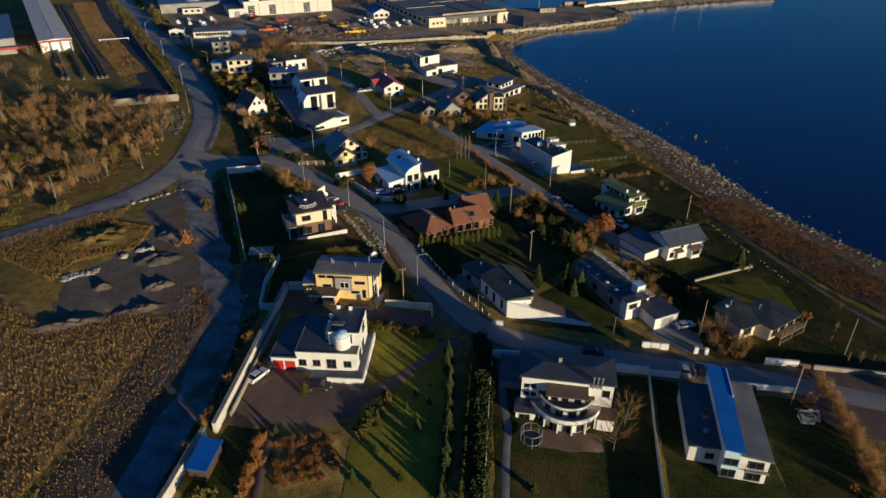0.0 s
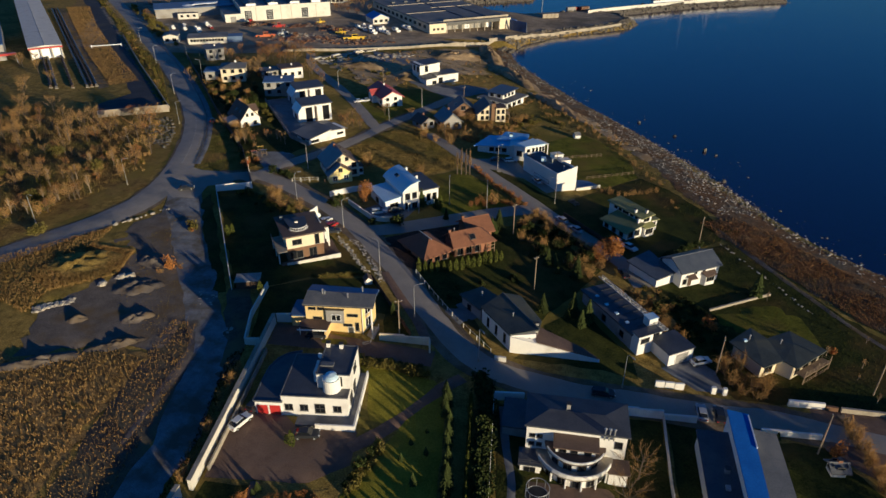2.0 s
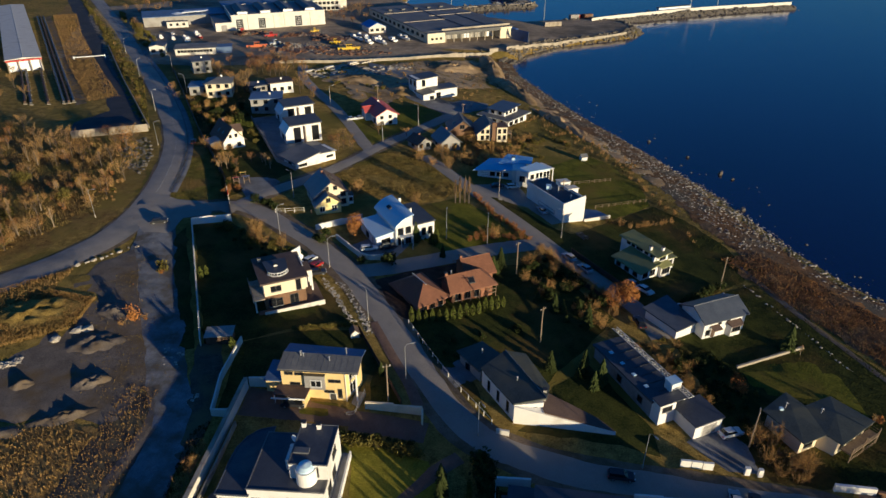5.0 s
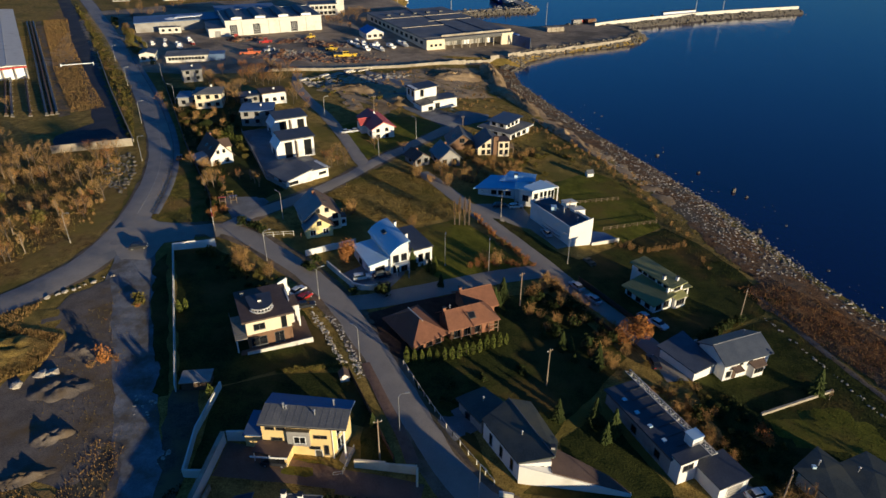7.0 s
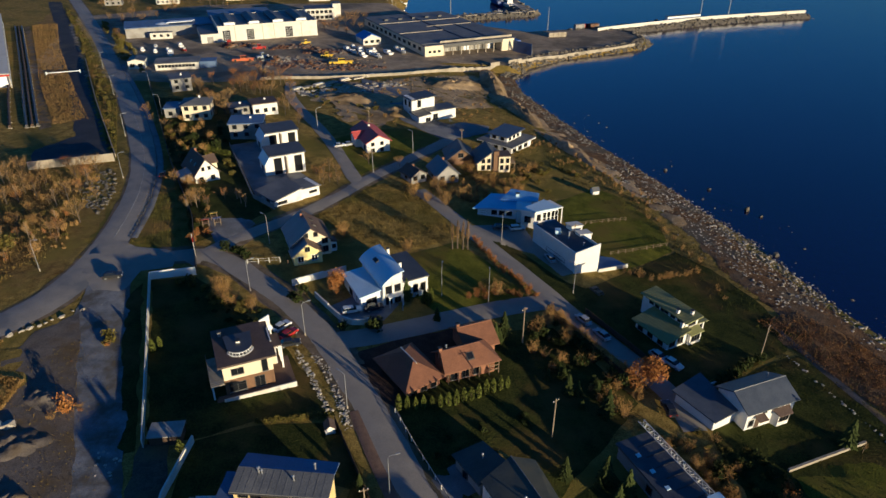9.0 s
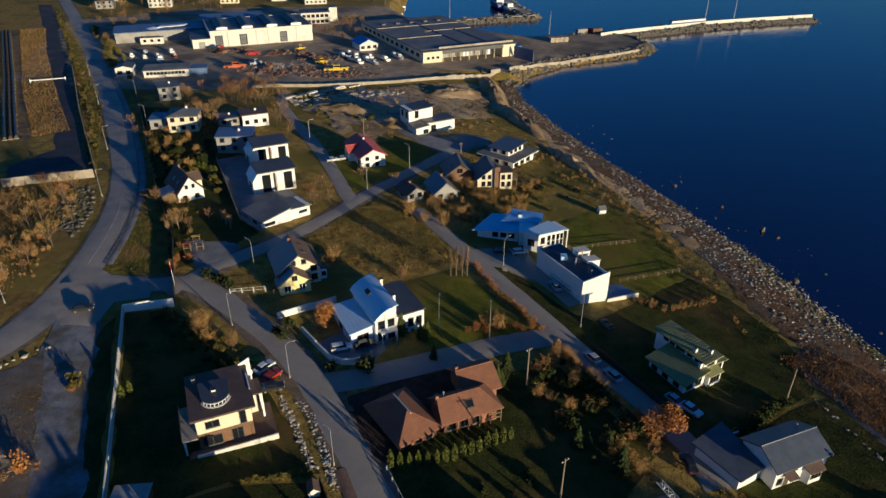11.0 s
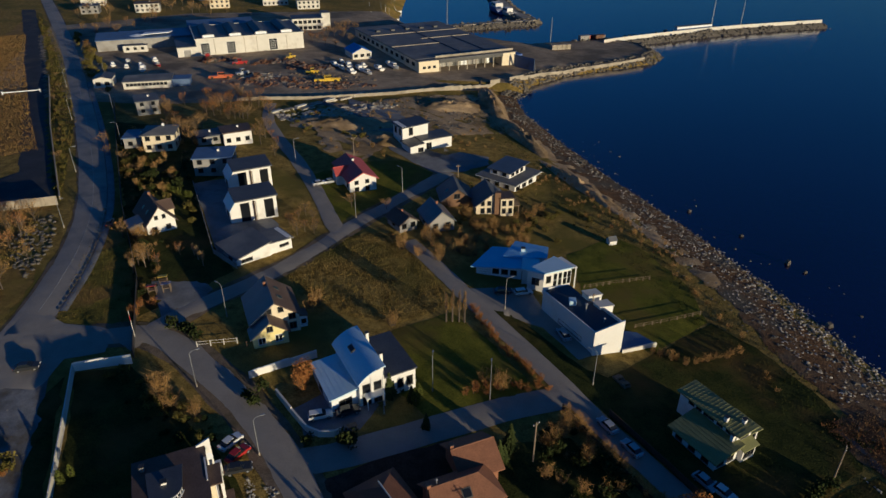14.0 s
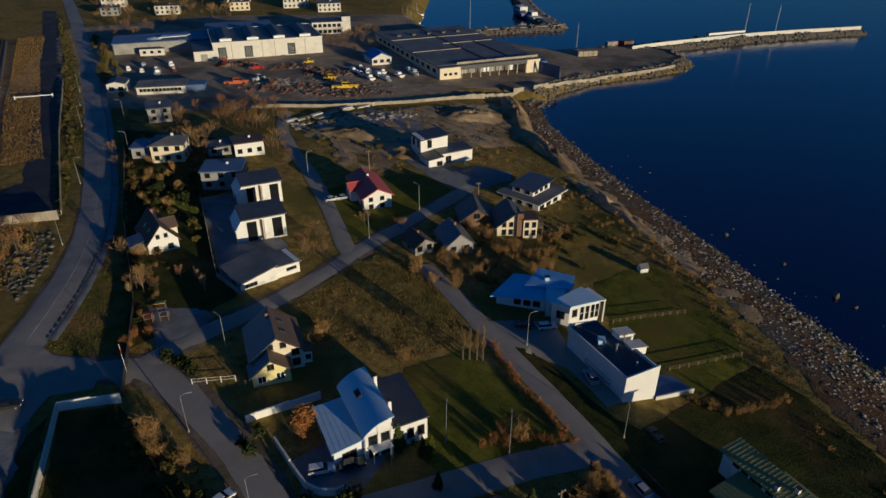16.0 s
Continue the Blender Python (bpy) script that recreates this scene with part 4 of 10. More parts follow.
def red_house():
    r = thing("tiled_house", "sprawling brick house under red-brown tiled roofs", -10.1, 120.4, 38, z=-3.7)
    walls(r, rect(1.4, 1.6, 7.4, 10.4), 2.2, "brick", name="west_wing")
    hip_roof(r, 1.4, 1.6, 7.4, 10.4, 2.2, 4.5, "tile_red", 0.75, label="red-brown clay tile slope")
    part("ridge_cap", tube(bmesh.new(), (4.4, 3.6, 4.56), (4.4, 8.4, 4.56), 0.1, 0.1, 6), "offwhite", r)
    wins(r, (2.6, 4.4, 6.2), 1.6, 0.5, 1.0, 1.2, frame_mat="frame_dark")
    wins(r, (4.0, 7.4), 1.4, 0.5, 1.0, 1.2, 180, frame_mat="frame_dark")
    wing = set(r.children)
    # the east part stands at a slight angle to the wing
    walls(r, rect(0.5, 0.8, 9.0, 5.6), 2.65, "brick")
    s = [(-0.1, 0.0, 2.6), (9.8, 0.0, 2.6), (7.1, 3.1, 4.9), (0.3, 3.1, 4.9)]
    seams(part("roof", slab(bmesh.new(), s, 0.2), "tile_red", r, "red-brown clay tile slope"), s, 0.45, "tile_red", "tile_course", 1)
    part("roof", slab(bmesh.new(), [(9.8, 0.0, 2.6), (9.8, 6.2, 2.6), (7.1, 3.1, 4.9)], 0.2), "tile_red", r)
    part("roof", slab(bmesh.new(), [(9.8, 6.2, 2.6), (-0.1, 6.2, 2.6), (0.3, 3.1, 4.9), (7.1, 3.1, 4.9)], 0.2), "tile_red", r)
    part("gable", prism(bmesh.new(), [(0.4, 0.9), (0.6, 0.9), (0.6, 3.1), (0.4, 3.1)], 2.6, [2.7, 2.7, 4.7, 4.7]), "brick", r)
    gable_walls(r, 5.9, 4.8, 11.0, 10.8, 2.8, 4.7, "x", "brick")
    gable_roof(r, 5.9, 4.8, 11.0, 10.8, 2.8, 4.7, "x", "tile_red", 0.65, label="red-brown clay tile slope")
    wins(r, (1.8, 3.8, 5.8), 0.8, 0.5, 1.1, 1.4, frame_mat="frame_dark", cols=2)
    wins(r, (2.2, 4.2), 9.0, 0.6, 1.0, 1.3, 0, frame_mat="frame_dark", cols=2)
    wins(r, (6.6, 9.0), 11.0, 0.8, 1.1, 1.3, 0, frame_mat="frame_dark", cols=2)
    k = 2.3 / 3.1
    roof_window(r, [(4.2, 1.0, 2.6 + k * 1.0), (5.5, 1.0, 2.6 + k * 1.0), (5.5, 2.0, 2.6 + k * 2.0), (4.2, 2.0, 2.6 + k * 2.0)])
    chimney(r, 0.4, 3.3, 4.7, 0.7, 0.5, "brick")
    chimney(r, 5.6, 8.2, 4.6, 0.8, 0.5, "brick")
    flue(r, 1.6, 3.6, 4.7, 0.6)
    for x, y in ((0.6, 0.3), (2.4, 0.3), (4.2, 0.3), (6.0, 0.3), (7.8, 0.3), (9.5, 0.3), (9.5, 2.2)):
        part("porch_post", tube(bmesh.new(), (x, y, -1.2), (x, y, 2.5), 0.09, 0.09, 6), "wood", r)
    part("porch_rail", box(bmesh.new(), 7.8, 0.22, 0.7, 9.5, 0.36, 0.85), "wood", r)
    part("porch_rail", box(bmesh.new(), 7.8, 0.22, 1.5, 9.5, 0.36, 1.62), "wood", r)
    for c in r.children:
        if c not in wing:
            c.matrix_basis = pose(7.9, 0.7, 0, 0, 0, -11.5)


def lemon_house():
    r = thing("small_yellow_house", "lemon yellow house with steep dark blue roof and lower front gable", -37.3, 158.0, 27, z=-1.95)
    # main house behind, its ridge running back from the street
    gable_walls(r, 0.6, 2.8, 8.6, 11.6, 3.4, 6.5, "y", "cream")
    slopes = gable_roof(r, 0.6, 3.0, 8.6, 11.6, 3.4, 6.5, "y", "slate", 0.55, label="dark slate blue sheet roof")
    # East slopes recoloured brown: evening sun is put into their colour
    slopes[1].data.materials[0] = M["roof_brown"]
    slopes[1]["label"] = "sheet roof slope in a sunlit grey-brown colour"
    # lower yellow gable towards the street
    gable_walls(r, 0.2, 0, 6.0, 2.8, 2.5, 4.7, "y", "lemon")
    front = gable_roof(r, 0.2, 0, 6.0, 2.5, 2.5, 4.7, "y", "slate", 0.5)
    front[1].data.materials[0] = M["roof_brown"]
    win(r, 3.1, 0, 2.9, 0.9, 0.9, cols=2, frame_mat="frame_dark")
    wins(r, (1.6, 4.4), 0, 0.7, 1.1, 1.2, cols=2)
    wins(r, (3.6, 5.6), 2.8, 4.5, 0.8, 0.9, frame_mat="frame_dark")
    win(r, 7.4, 2.8, 2.6, 1.1, 1.1, frame_mat="frame_dark", cols=2)
    win(r, 7.4, 2.8, 0.6, 1.1, 1.2, frame_mat="frame_dark", cols=2)
    wins(r, (5.0, 8.6), 8.6, 1.0, 1.0, 1.2, 0, cols=2)
    wins(r, (5.0, 8.6), 0.6, 1.0, 1.0, 1.2, 180)
    part("porch", box(bmesh.new(), 8.65, 3.6, -1.2, 10.0, 5.6, 1.9), "white", r)
    part("porch_roof", slab(bmesh.new(), [(8.6, 3.4, 2.4), (10.2, 3.4, 2.1), (10.2, 5.8, 2.1), (8.6, 5.8, 2.4)], 0.15), "roof_brown", r)
    win(r, 9.4, 3.6, 0.5, 0.9, 1.0, cols=1)
    win(r, 10.0, 4.6, 0.5, 1.2, 1.0, 0, cols=2)
    chimney(r, 4.2, 9.4, 6.4, 0.7, 0.5, "brick")
    k = 3.1 / 4.0
    for y in (5.4, 8.4):
        roof_window(r, [(5.6, y, 6.64 - k * 1.0), (6.5, y, 6.64 - k * 1.9), (6.5, y + 0.9, 6.64 - k * 1.9), (5.6, y + 0.9, 6.64 - k * 1.0)])
    part("gate_post", box(bmesh.new(), -1.0, 1.0, -1.2, -0.7, 1.3, 1.2), "dark_wood", r)


def vault_house():
    r = thing("vaulted_house", "white modern house with curved pale zinc roof", -17.2, 146.6, 31.7, z=-3.1)
    # local x along the street front, y to the back
    walls(r, [(-4.3, 0.4), (-0.02, 0.9), (-0.02, 9.6), (-4.2, 9.6)], 3.2, "white_metal", label="low wing under a pale sheet roof")
    q = [(-4.7, 0.0, 3.35), (0.0, 0.5, 3.6), (0.0, 9.9, 3.6), (-4.5, 9.9, 3.35)]
    s = part("wing_roof", slab(bmesh.new(), q, 0.2), "zinc", r)
    seams(s, q, 0.7, "zinc")
    walls(r, rect(0, 0, 4.0, 10.4), 4.6, "white")
    prof = [(-0.4 + 4.5 * k / 12, 4.9 + 2.2 * math.sin(math.pi / 2 * (k / 12) ** 0.8)) for k in range(13)]
    lo = [(x, z - 0.2) for x, z in prof][::-1]

    def arch(outline, y0, y1):
        bm = bmesh.new()
        a, b = [bm.verts.new((x, y0, z)) for x, z in outline], [bm.verts.new((x, y1, z)) for x, z in outline]
        bm.faces.new(a)
        bm.faces.new(b[::-1])
        for i in range(len(a)):
            j = (i + 1) % len(a)
            bm.faces.new((a[i], b[i], b[j], a[j]))
        return bm
    part("vault_roof", arch(prof + lo, -0.6, 10.9), "zinc", r, "curved pale zinc roof")
    pl = [(0.0, 4.5)] + [(min(4.0, max(0.0, x)), z - 0.2) for x, z in prof[1:-1]] + [(4.0, 4.5)]
    part("front_gable", arch(pl, 0.0, 0.2), "white", r)
    part("rear_gable", arch(pl, 10.2, 10.4), "white", r)
    part("side_parapet", box(bmesh.new(), 3.85, 0.2, 4.5, 4.0, 10.2, 6.8), "white", r)
    right = rect(4.02, 0.4, 9.4, 10.4)
    walls(r, right, 4.0, "white")
    flat_roof(r, right, 4.0, "felt", 0.25, 0.25)
    part("porch_roof", box(bmesh.new(), 0.6, -1.3, 2.35, 3.6, 0.0, 2.5), "white", r)
    for x in (0.7, 3.4):
        part("porch_post", box(bmesh.new(), x, -1.25, -1.2, x + 0.12, -1.1, 2.35), "frame_white", r)
    wins(r, (1.1, 2.9), 0, 0.3, 1.2, 1.7, frame_mat="frame_dark", cols=2)
    wins(r, (1.1, 2.9), 0, 2.8, 1.1, 1.4, frame_mat="frame_dark")
    wins(r, (5.2, 6.8, 8.4), 0.4, 1.2, 0.9, 1.6, frame_mat="frame_dark")
    wins(r, (2.6, 5.2, 8.2), 9.4, 1.2, 1.1, 1.5, 0, frame_mat="frame_dark")
    win(r, -2.1, 0.66, 0.4, 2.0, 1.8, -83.3, frame_mat="frame_dark", cols=2)
    wins(r, (2.0, 5.6), -4.25, 0.9, 1.4, 1.2, 180, frame_mat="frame_dark", cols=2)
    chimney(r, 4.5, 2.2, 5.4, 2.0, 0.45)
    chimney(r, 4.6, 8.0, 5.4, 2.0, 0.45)
    roof_window(r, [(1.0, 5.6, 6.35), (1.7, 5.6, 6.68), (1.7, 7.2, 6.68), (1.0, 7.2, 6.35)])


def ramp_house():
    r = thing("long_ramp_house", "white house with dark roofs and a sloping garden wall", 6.7, 97.4, 0, z=-4.6)
    main = [(-0.1, 0.2), (4.2, 1.0), (2.0, 11.6), (-1.8, 11.4), (-4.9, 7.5)]
    walls(r, main, [3.3, 3.3, 3.5, 3.5, 3.4], "white")
    part("roof", slab(bmesh.new(), [(-0.3, 0.2, 3.5), (4.6, 1.1, 4.15), (-1.3, 11.9, 4.15), (-5.2, 8.0, 3.5)], 0.25), "roof_dkgreen", r, "dark felt slope towards the street")
    part("roof", slab(bmesh.new(), [(4.6, 1.1, 4.15), (5.3, 4.4, 3.6), (2.0, 12.0, 3.6), (-1.3, 11.9, 4.15)], 0.25), "roof_dkgreen", r, "mossy olive slope towards the garden")
    part("ridge_cap", tube(bmesh.new(), (4.6, 1.1, 4.2), (-1.3, 11.9, 4.2), 0.08, 0.08, 6), "felt_grey", r)
    side = [(-5.2, 8.2), (-2.2, 11.6), (-5.0, 14.6), (-8.6, 12.6)]
    walls(r, side, 2.7, "grey_wall", name="side_block")
    part("side_roof", slab(bmesh.new(), [(-5.4, 7.6, 3.1), (-1.9, 11.9, 3.3), (-5.0, 15.4, 3.1), (-9.2, 12.8, 2.9)], 0.22), "roof_dkgreen", r)
    part("garden_wall", prism(bmesh.new(), [(-0.15, -0.1), (14.9, -0.45), (14.9, -0.1), (4.2, 0.9), (-0.15, 0.19)], -1.6, [3.25, -0.5, -0.5, 2.3, 3.25]), "white", r, "white wall that slopes down into the lawn")
    part("ramp_roof", slab(bmesh.new(), [(4.3, -0.1, 2.45), (14.8, -0.3, -0.3), (12.4, 1.8, 0.2), (5.2, 4.4, 2.2), (3.8, 2.6, 2.6)], 0.2), "roof_brown", r, "brown roof that slopes to the ground")
    win(r, 2.6, 0.68, 1.7, 1.1, 0.8, -79.5, frame_mat="frame_dark")
    for x, y in ((-1.0, 1.58), (-2.4, 3.7), (-3.8, 5.83)):
        win(r, x, y, 0.9, 0.5, 1.8, -146.5, frame_mat="frame_dark")
    win(r, -7.0, 10.5, 0.8, 1.4, 1.2, -128, frame_mat="frame_dark", cols=2)
    chimney(r, 4.4, 2.6, 3.4, 1.1, 0.5, "grey_wall")
    flue(r, 0.4, 5.0, 3.7, 0.8)
    flue(r, -5.0, 12.2, 3.1, 0.8)
    win(r, 3.2, 6.0, 0.8, 1.6, 1.6, 11.7, frame_mat="frame_dark", cols=2)


def truss_house():
    r = thing("long_black_house", "long white house with black flat roof and rooftop timber frame", 28.3, 99.9, 117, z=-6.3)
    # local x runs north-west along the long side
    body = rect(1.8, -5.7, 16.5, 0)
    walls(r, body, 3.4, "grey_wall")
    walls(r, rect(0, -3.0, 1.8, 0.0), 4.0, "white", name="end_block")
    walls(r, rect(0.9, -5.7, 1.8, -3.0), 4.0, "white", name="end_wall")
    flat_roof(r, body, 3.4, "felt", 0.35, 0.3)
    flat_roof(r, rect(0.0, -5.7, 1.8, 0.0), 4.0, "felt", 0.12, 0.12)
    for k in range(7):
        x = 3.0 + 2.0 * k
        part("roof_batten", box(bmesh.new(), x - 0.06, -5.4, 3.7, x + 0.06, -2.0, 3.76), "dark_metal", r)
    # timber frame along the east edge of the roof
    bm = bmesh.new()
    for y in (-5.6, -4.6):
        tube(bm, (-0.6, y, 4.5), (18.4, y, 4.5), 0.06, 0.06, 5)
    for k in range(16):
        x = -0.6 + 19.0 * k / 16
        tube(bm, (x, -5.6, 4.5), (x + 1.18, -4.6, 4.5), 0.035, 0.035, 4)
        tube(bm, (x, -4.6, 4.5), (x + 1.18, -5.6, 4.5), 0.035, 0.035, 4)
        tube(bm, (x, -4.6, 4.5), (x, -5.6, 4.5), 0.045, 0.045, 4)
    for k in range(6):
        x = 4.2 + 2.7 * k
        tube(bm, (x, -5.5, 3.5), (x, -5.5, 4.5), 0.07, 0.07, 4)
    part("pergola", bm, "offwhite", r, "pale weathered timber trellis")
    part("stair_head", box(bmesh.new(), 2.0, -5.4, 3.6, 3.6, -3.6, 5.3), "white", r)
    part("stair_head_roof", box(bmesh.new(), 1.9, -5.5, 5.3, 3.7, -3.5, 5.42), "zinc", r)
    walls(r, rect(-4.2, -8.4, 0.85, -3.2), 2.4, "white", name="garage")
    part("garage_roof", prism(bmesh.new(), rect(-4.4, -8.6, 1.0, -3.05), 2.4, 2.6), "felt", r)
    door(r, -4.2, -6.0, 0, 2.6, 2.0, 180, "grey_wall", "garage_door")
    win(r, 0.0, -1.4, 2.6, 1.6, 0.8, 180, frame_mat="frame_dark", cols=2)
    win(r, 0.9, -4.3, 2.4, 1.6, 1.2, 180, frame_mat="frame_dark", cols=2)
    wins(r, (4.4, 9.6), 0, 1.2, 1.0, 1.2, 90, frame_mat="frame_dark")
    for k in range(4):
        part("roof_light", box(bmesh.new(), 4.4 + 3 * k, -1.4, 3.68, 5.0 + 3 * k, -0.8, 3.85), "zinc", r)


def bow_villa():
    r = thing("bow_fronted_villa", "three-storey white villa with curved stacked balconies", 7.8, 71.8, -6, z=-5.3)
    body = rect(0, 3.2, 13.2, 9.0)
    walls(r, body, 6.6, "white")
    hip_roof(r, 0, 3.2, 13.2, 9.0, 6.6, 7.0, "felt", 0.35, 0.25)

    def bow(r0, n=16, x=6.6, y=3.4, sy=0.95):
        return [(x - r0 * math.cos(math.pi * k / n), y - r0 * sy * math.sin(math.pi * k / n)) for k in range(n + 1)]
    walls(r, bow(4.5), 2.2, "white", name="bow_wall")
    part("balcony", prism(bmesh.new(), bow(5.2), 2.1, 2.32), "concrete", r)
    part("balcony_front", prism(bmesh.new(), bow(5.2)[2:-2] + bow(5.05)[2:-2][::-1], 2.32, 2.95), "white", r)
    walls(r, bow(3.6), 3.8, "white", 2.2, "bow_wall")
    part("balcony", prism(bmesh.new(), bow(4.1), 3.75, 3.95), "roof_brown", r)
    part("balcony_front", prism(bmesh.new(), bow(4.1)[2:-2] + bow(3.95)[2:-2][::-1], 3.95, 4.3), "white", r)
    part("loggia", box(bmesh.new(), 4.0, 1.4, 3.9, 9.2, 3.3, 5.15), "white", r)
    part("loggia_roof", slab(bmesh.new(), [(3.6, 0.9, 5.2), (9.6, 0.9, 5.2), (9.6, 3.2, 5.6), (3.6, 3.2, 5.6)], 0.2), "roof_brown", r)
    for a in range(30, 160, 24):
        x, y = 6.6 - 5.0 * math.cos(radians(a)), 3.4 - 5.0 * 0.95 * math.sin(radians(a))
        part("column", tube(bmesh.new(), (x, y, -1.2), (x, y, 2.1), 0.14, 0.14, 8), "white", r)
    for a, z, rr, h in [(q, 0.3, 4.5, 1.5) for q in (45, 70, 95, 120, 140)] + [(q, 2.45, 3.6, 1.15) for q in (45, 75, 105, 135)]:
        x, y = 6.6 - rr * math.cos(radians(a)), 3.4 - rr * 0.95 * math.sin(radians(a))
        win(r, x, y, z, 1.0, h, 180 + a, frame_mat="frame_dark", sill=False, cols=2)
    wins(r, (4.9, 6.4, 8.2), 1.4, 4.1, 0.8, 0.85, frame_mat="frame_dark", sill=False)
    wins(r, (0.8, 1.8), 3.2, 4.4, 0.6, 0.5, frame_mat="frame_dark")
    wins(r, (0.8, 1.8), 3.2, 2.9, 0.6, 0.5, frame_mat="frame_dark")
    win(r, 12.2, 3.2, 4.2, 0.9, 1.0, frame_mat="frame_dark")
    walls(r, rect(-0.5, 0.4, 2.2, 3.2), 2.0, "white", name="side_porch")
    part("side_porch_roof", prism(bmesh.new(), rect(-0.8, 0.1, 2.4, 3.15), 2.0, 2.2), "felt", r)
    win(r, 0.8, 0.4, 0.3, 1.4, 1.2, frame_mat="frame_dark", cols=2)
    railing(r, [(-0.7, 0.2, 2.2), (2.3, 0.2, 2.2)], 0.8)
    walls(r, rect(11.2, 0.8, 13.6, 3.2), 2.0, "white", name="side_porch")
    part("side_porch_roof", prism(bmesh.new(), rect(11.0, 0.5, 13.9, 3.15), 2.0, 2.2), "roof_brown", r)
    for x in (10.2, 10.8, 11.4):
        flue(r, x, 3.0, 5.6, 1.9, 0.11)
    chimney(r, 5.4, 6.6, 6.8, 1.1, 0.5, "grey_wall")
    walls(r, rect(-3.4, 6.4, -0.02, 12.0), 2.4, "grey_wall", name="garage")
    part("garage_roof", prism(bmesh.new(), rect(-3.6, 6.2, -0.02, 12.2), 2.4, 2.65), "felt", r)


def blue_stripe_house():
    r = thing("blue_striped_house", "white house with bright blue roof band between dark roofs", 31.6, 67.0, -8, z=-6.5)
    walls(r, rect(-0.6, 0.2, 3.4, 12.8), 3.2, "offwhite")
    part("roof", slab(bmesh.new(), [(-0.9, -0.1, 3.35), (3.4, -0.1, 3.6), (3.4, 13.1, 3.6), (-0.9, 13.1, 3.35)], 0.25), "felt", r, "flat black felt roof")
    win(r, 2.2, 0.2, 1.2, 1.0, 0.9, cols=2, frame_mat="frame_dark")
    chimney(r, 2.0, 5.6, 3.5, 0.8, 0.6, "grey_wall")
    walls(r, rect(3.4, -1.7, 9.2, 13.0), 4.2, "white")
    part("wall_panel", box(bmesh.new(), 3.36, -1.76, -1.2, 5.5, -1.7, 5.0), "zinc", r)
    q = [(3.2, -2.1, 5.55), (5.8, -2.1, 5.25), (6.2, 15.6, 5.25), (3.2, 15.6, 5.55)]
    part("roof_band", slab(bmesh.new(), q, 0.22), "roof_blue", r, "bright blue sheet roof")
    part("band_wall", box(bmesh.new(), 3.42, -1.65, 4.2, 5.5, 15.2, 5.05), "white", r)
    part("band_base", box(bmesh.new(), 3.42, 13.0, -1.2, 5.5, 15.2, 4.2), "white", r)
    part("roof", slab(bmesh.new(), [(5.6, -2.0, 4.75), (9.6, -2.0, 4.3), (9.6, 13.3, 4.3), (5.6, 13.3, 4.75)], 0.25), "felt_grey", r)
    wins(r, (4.4, 7.6), -1.76, 2.6, 1.7, 1.0, frame_mat="frame_dark", cols=2)
    wins(r, (4.4, 7.6), -1.76, 0.4, 1.7, 1.2, frame_mat="frame_dark", cols=2)
    part("balcony", box(bmesh.new(), 6.2, -2.2, 2.0, 9.3, -1.76, 2.15), "concrete", r)
    railing(r, [(6.2, -2.15, 2.15), (9.3, -2.15, 2.15)], 0.8)
    wins(r, (1.0, 5.0, 9.0), 9.2, 1.2, 1.4, 1.2, 0, frame_mat="frame_dark", cols=2)
    part("roof_upstand", box(bmesh.new(), 5.95, 9.0, 5.0, 6.12, 15.2, 5.42), "white_metal", r)
    part("roof_light", box(bmesh.new(), 1.4, 2.4, 3.55, 2.0, 3.2, 3.85), "steel", r)
    door(r, 2.4, 12.8, 0, 1.0, 2.1, 90)
    win(r, 0.6, 12.8, 1.0, 1.2, 1.2, 90)


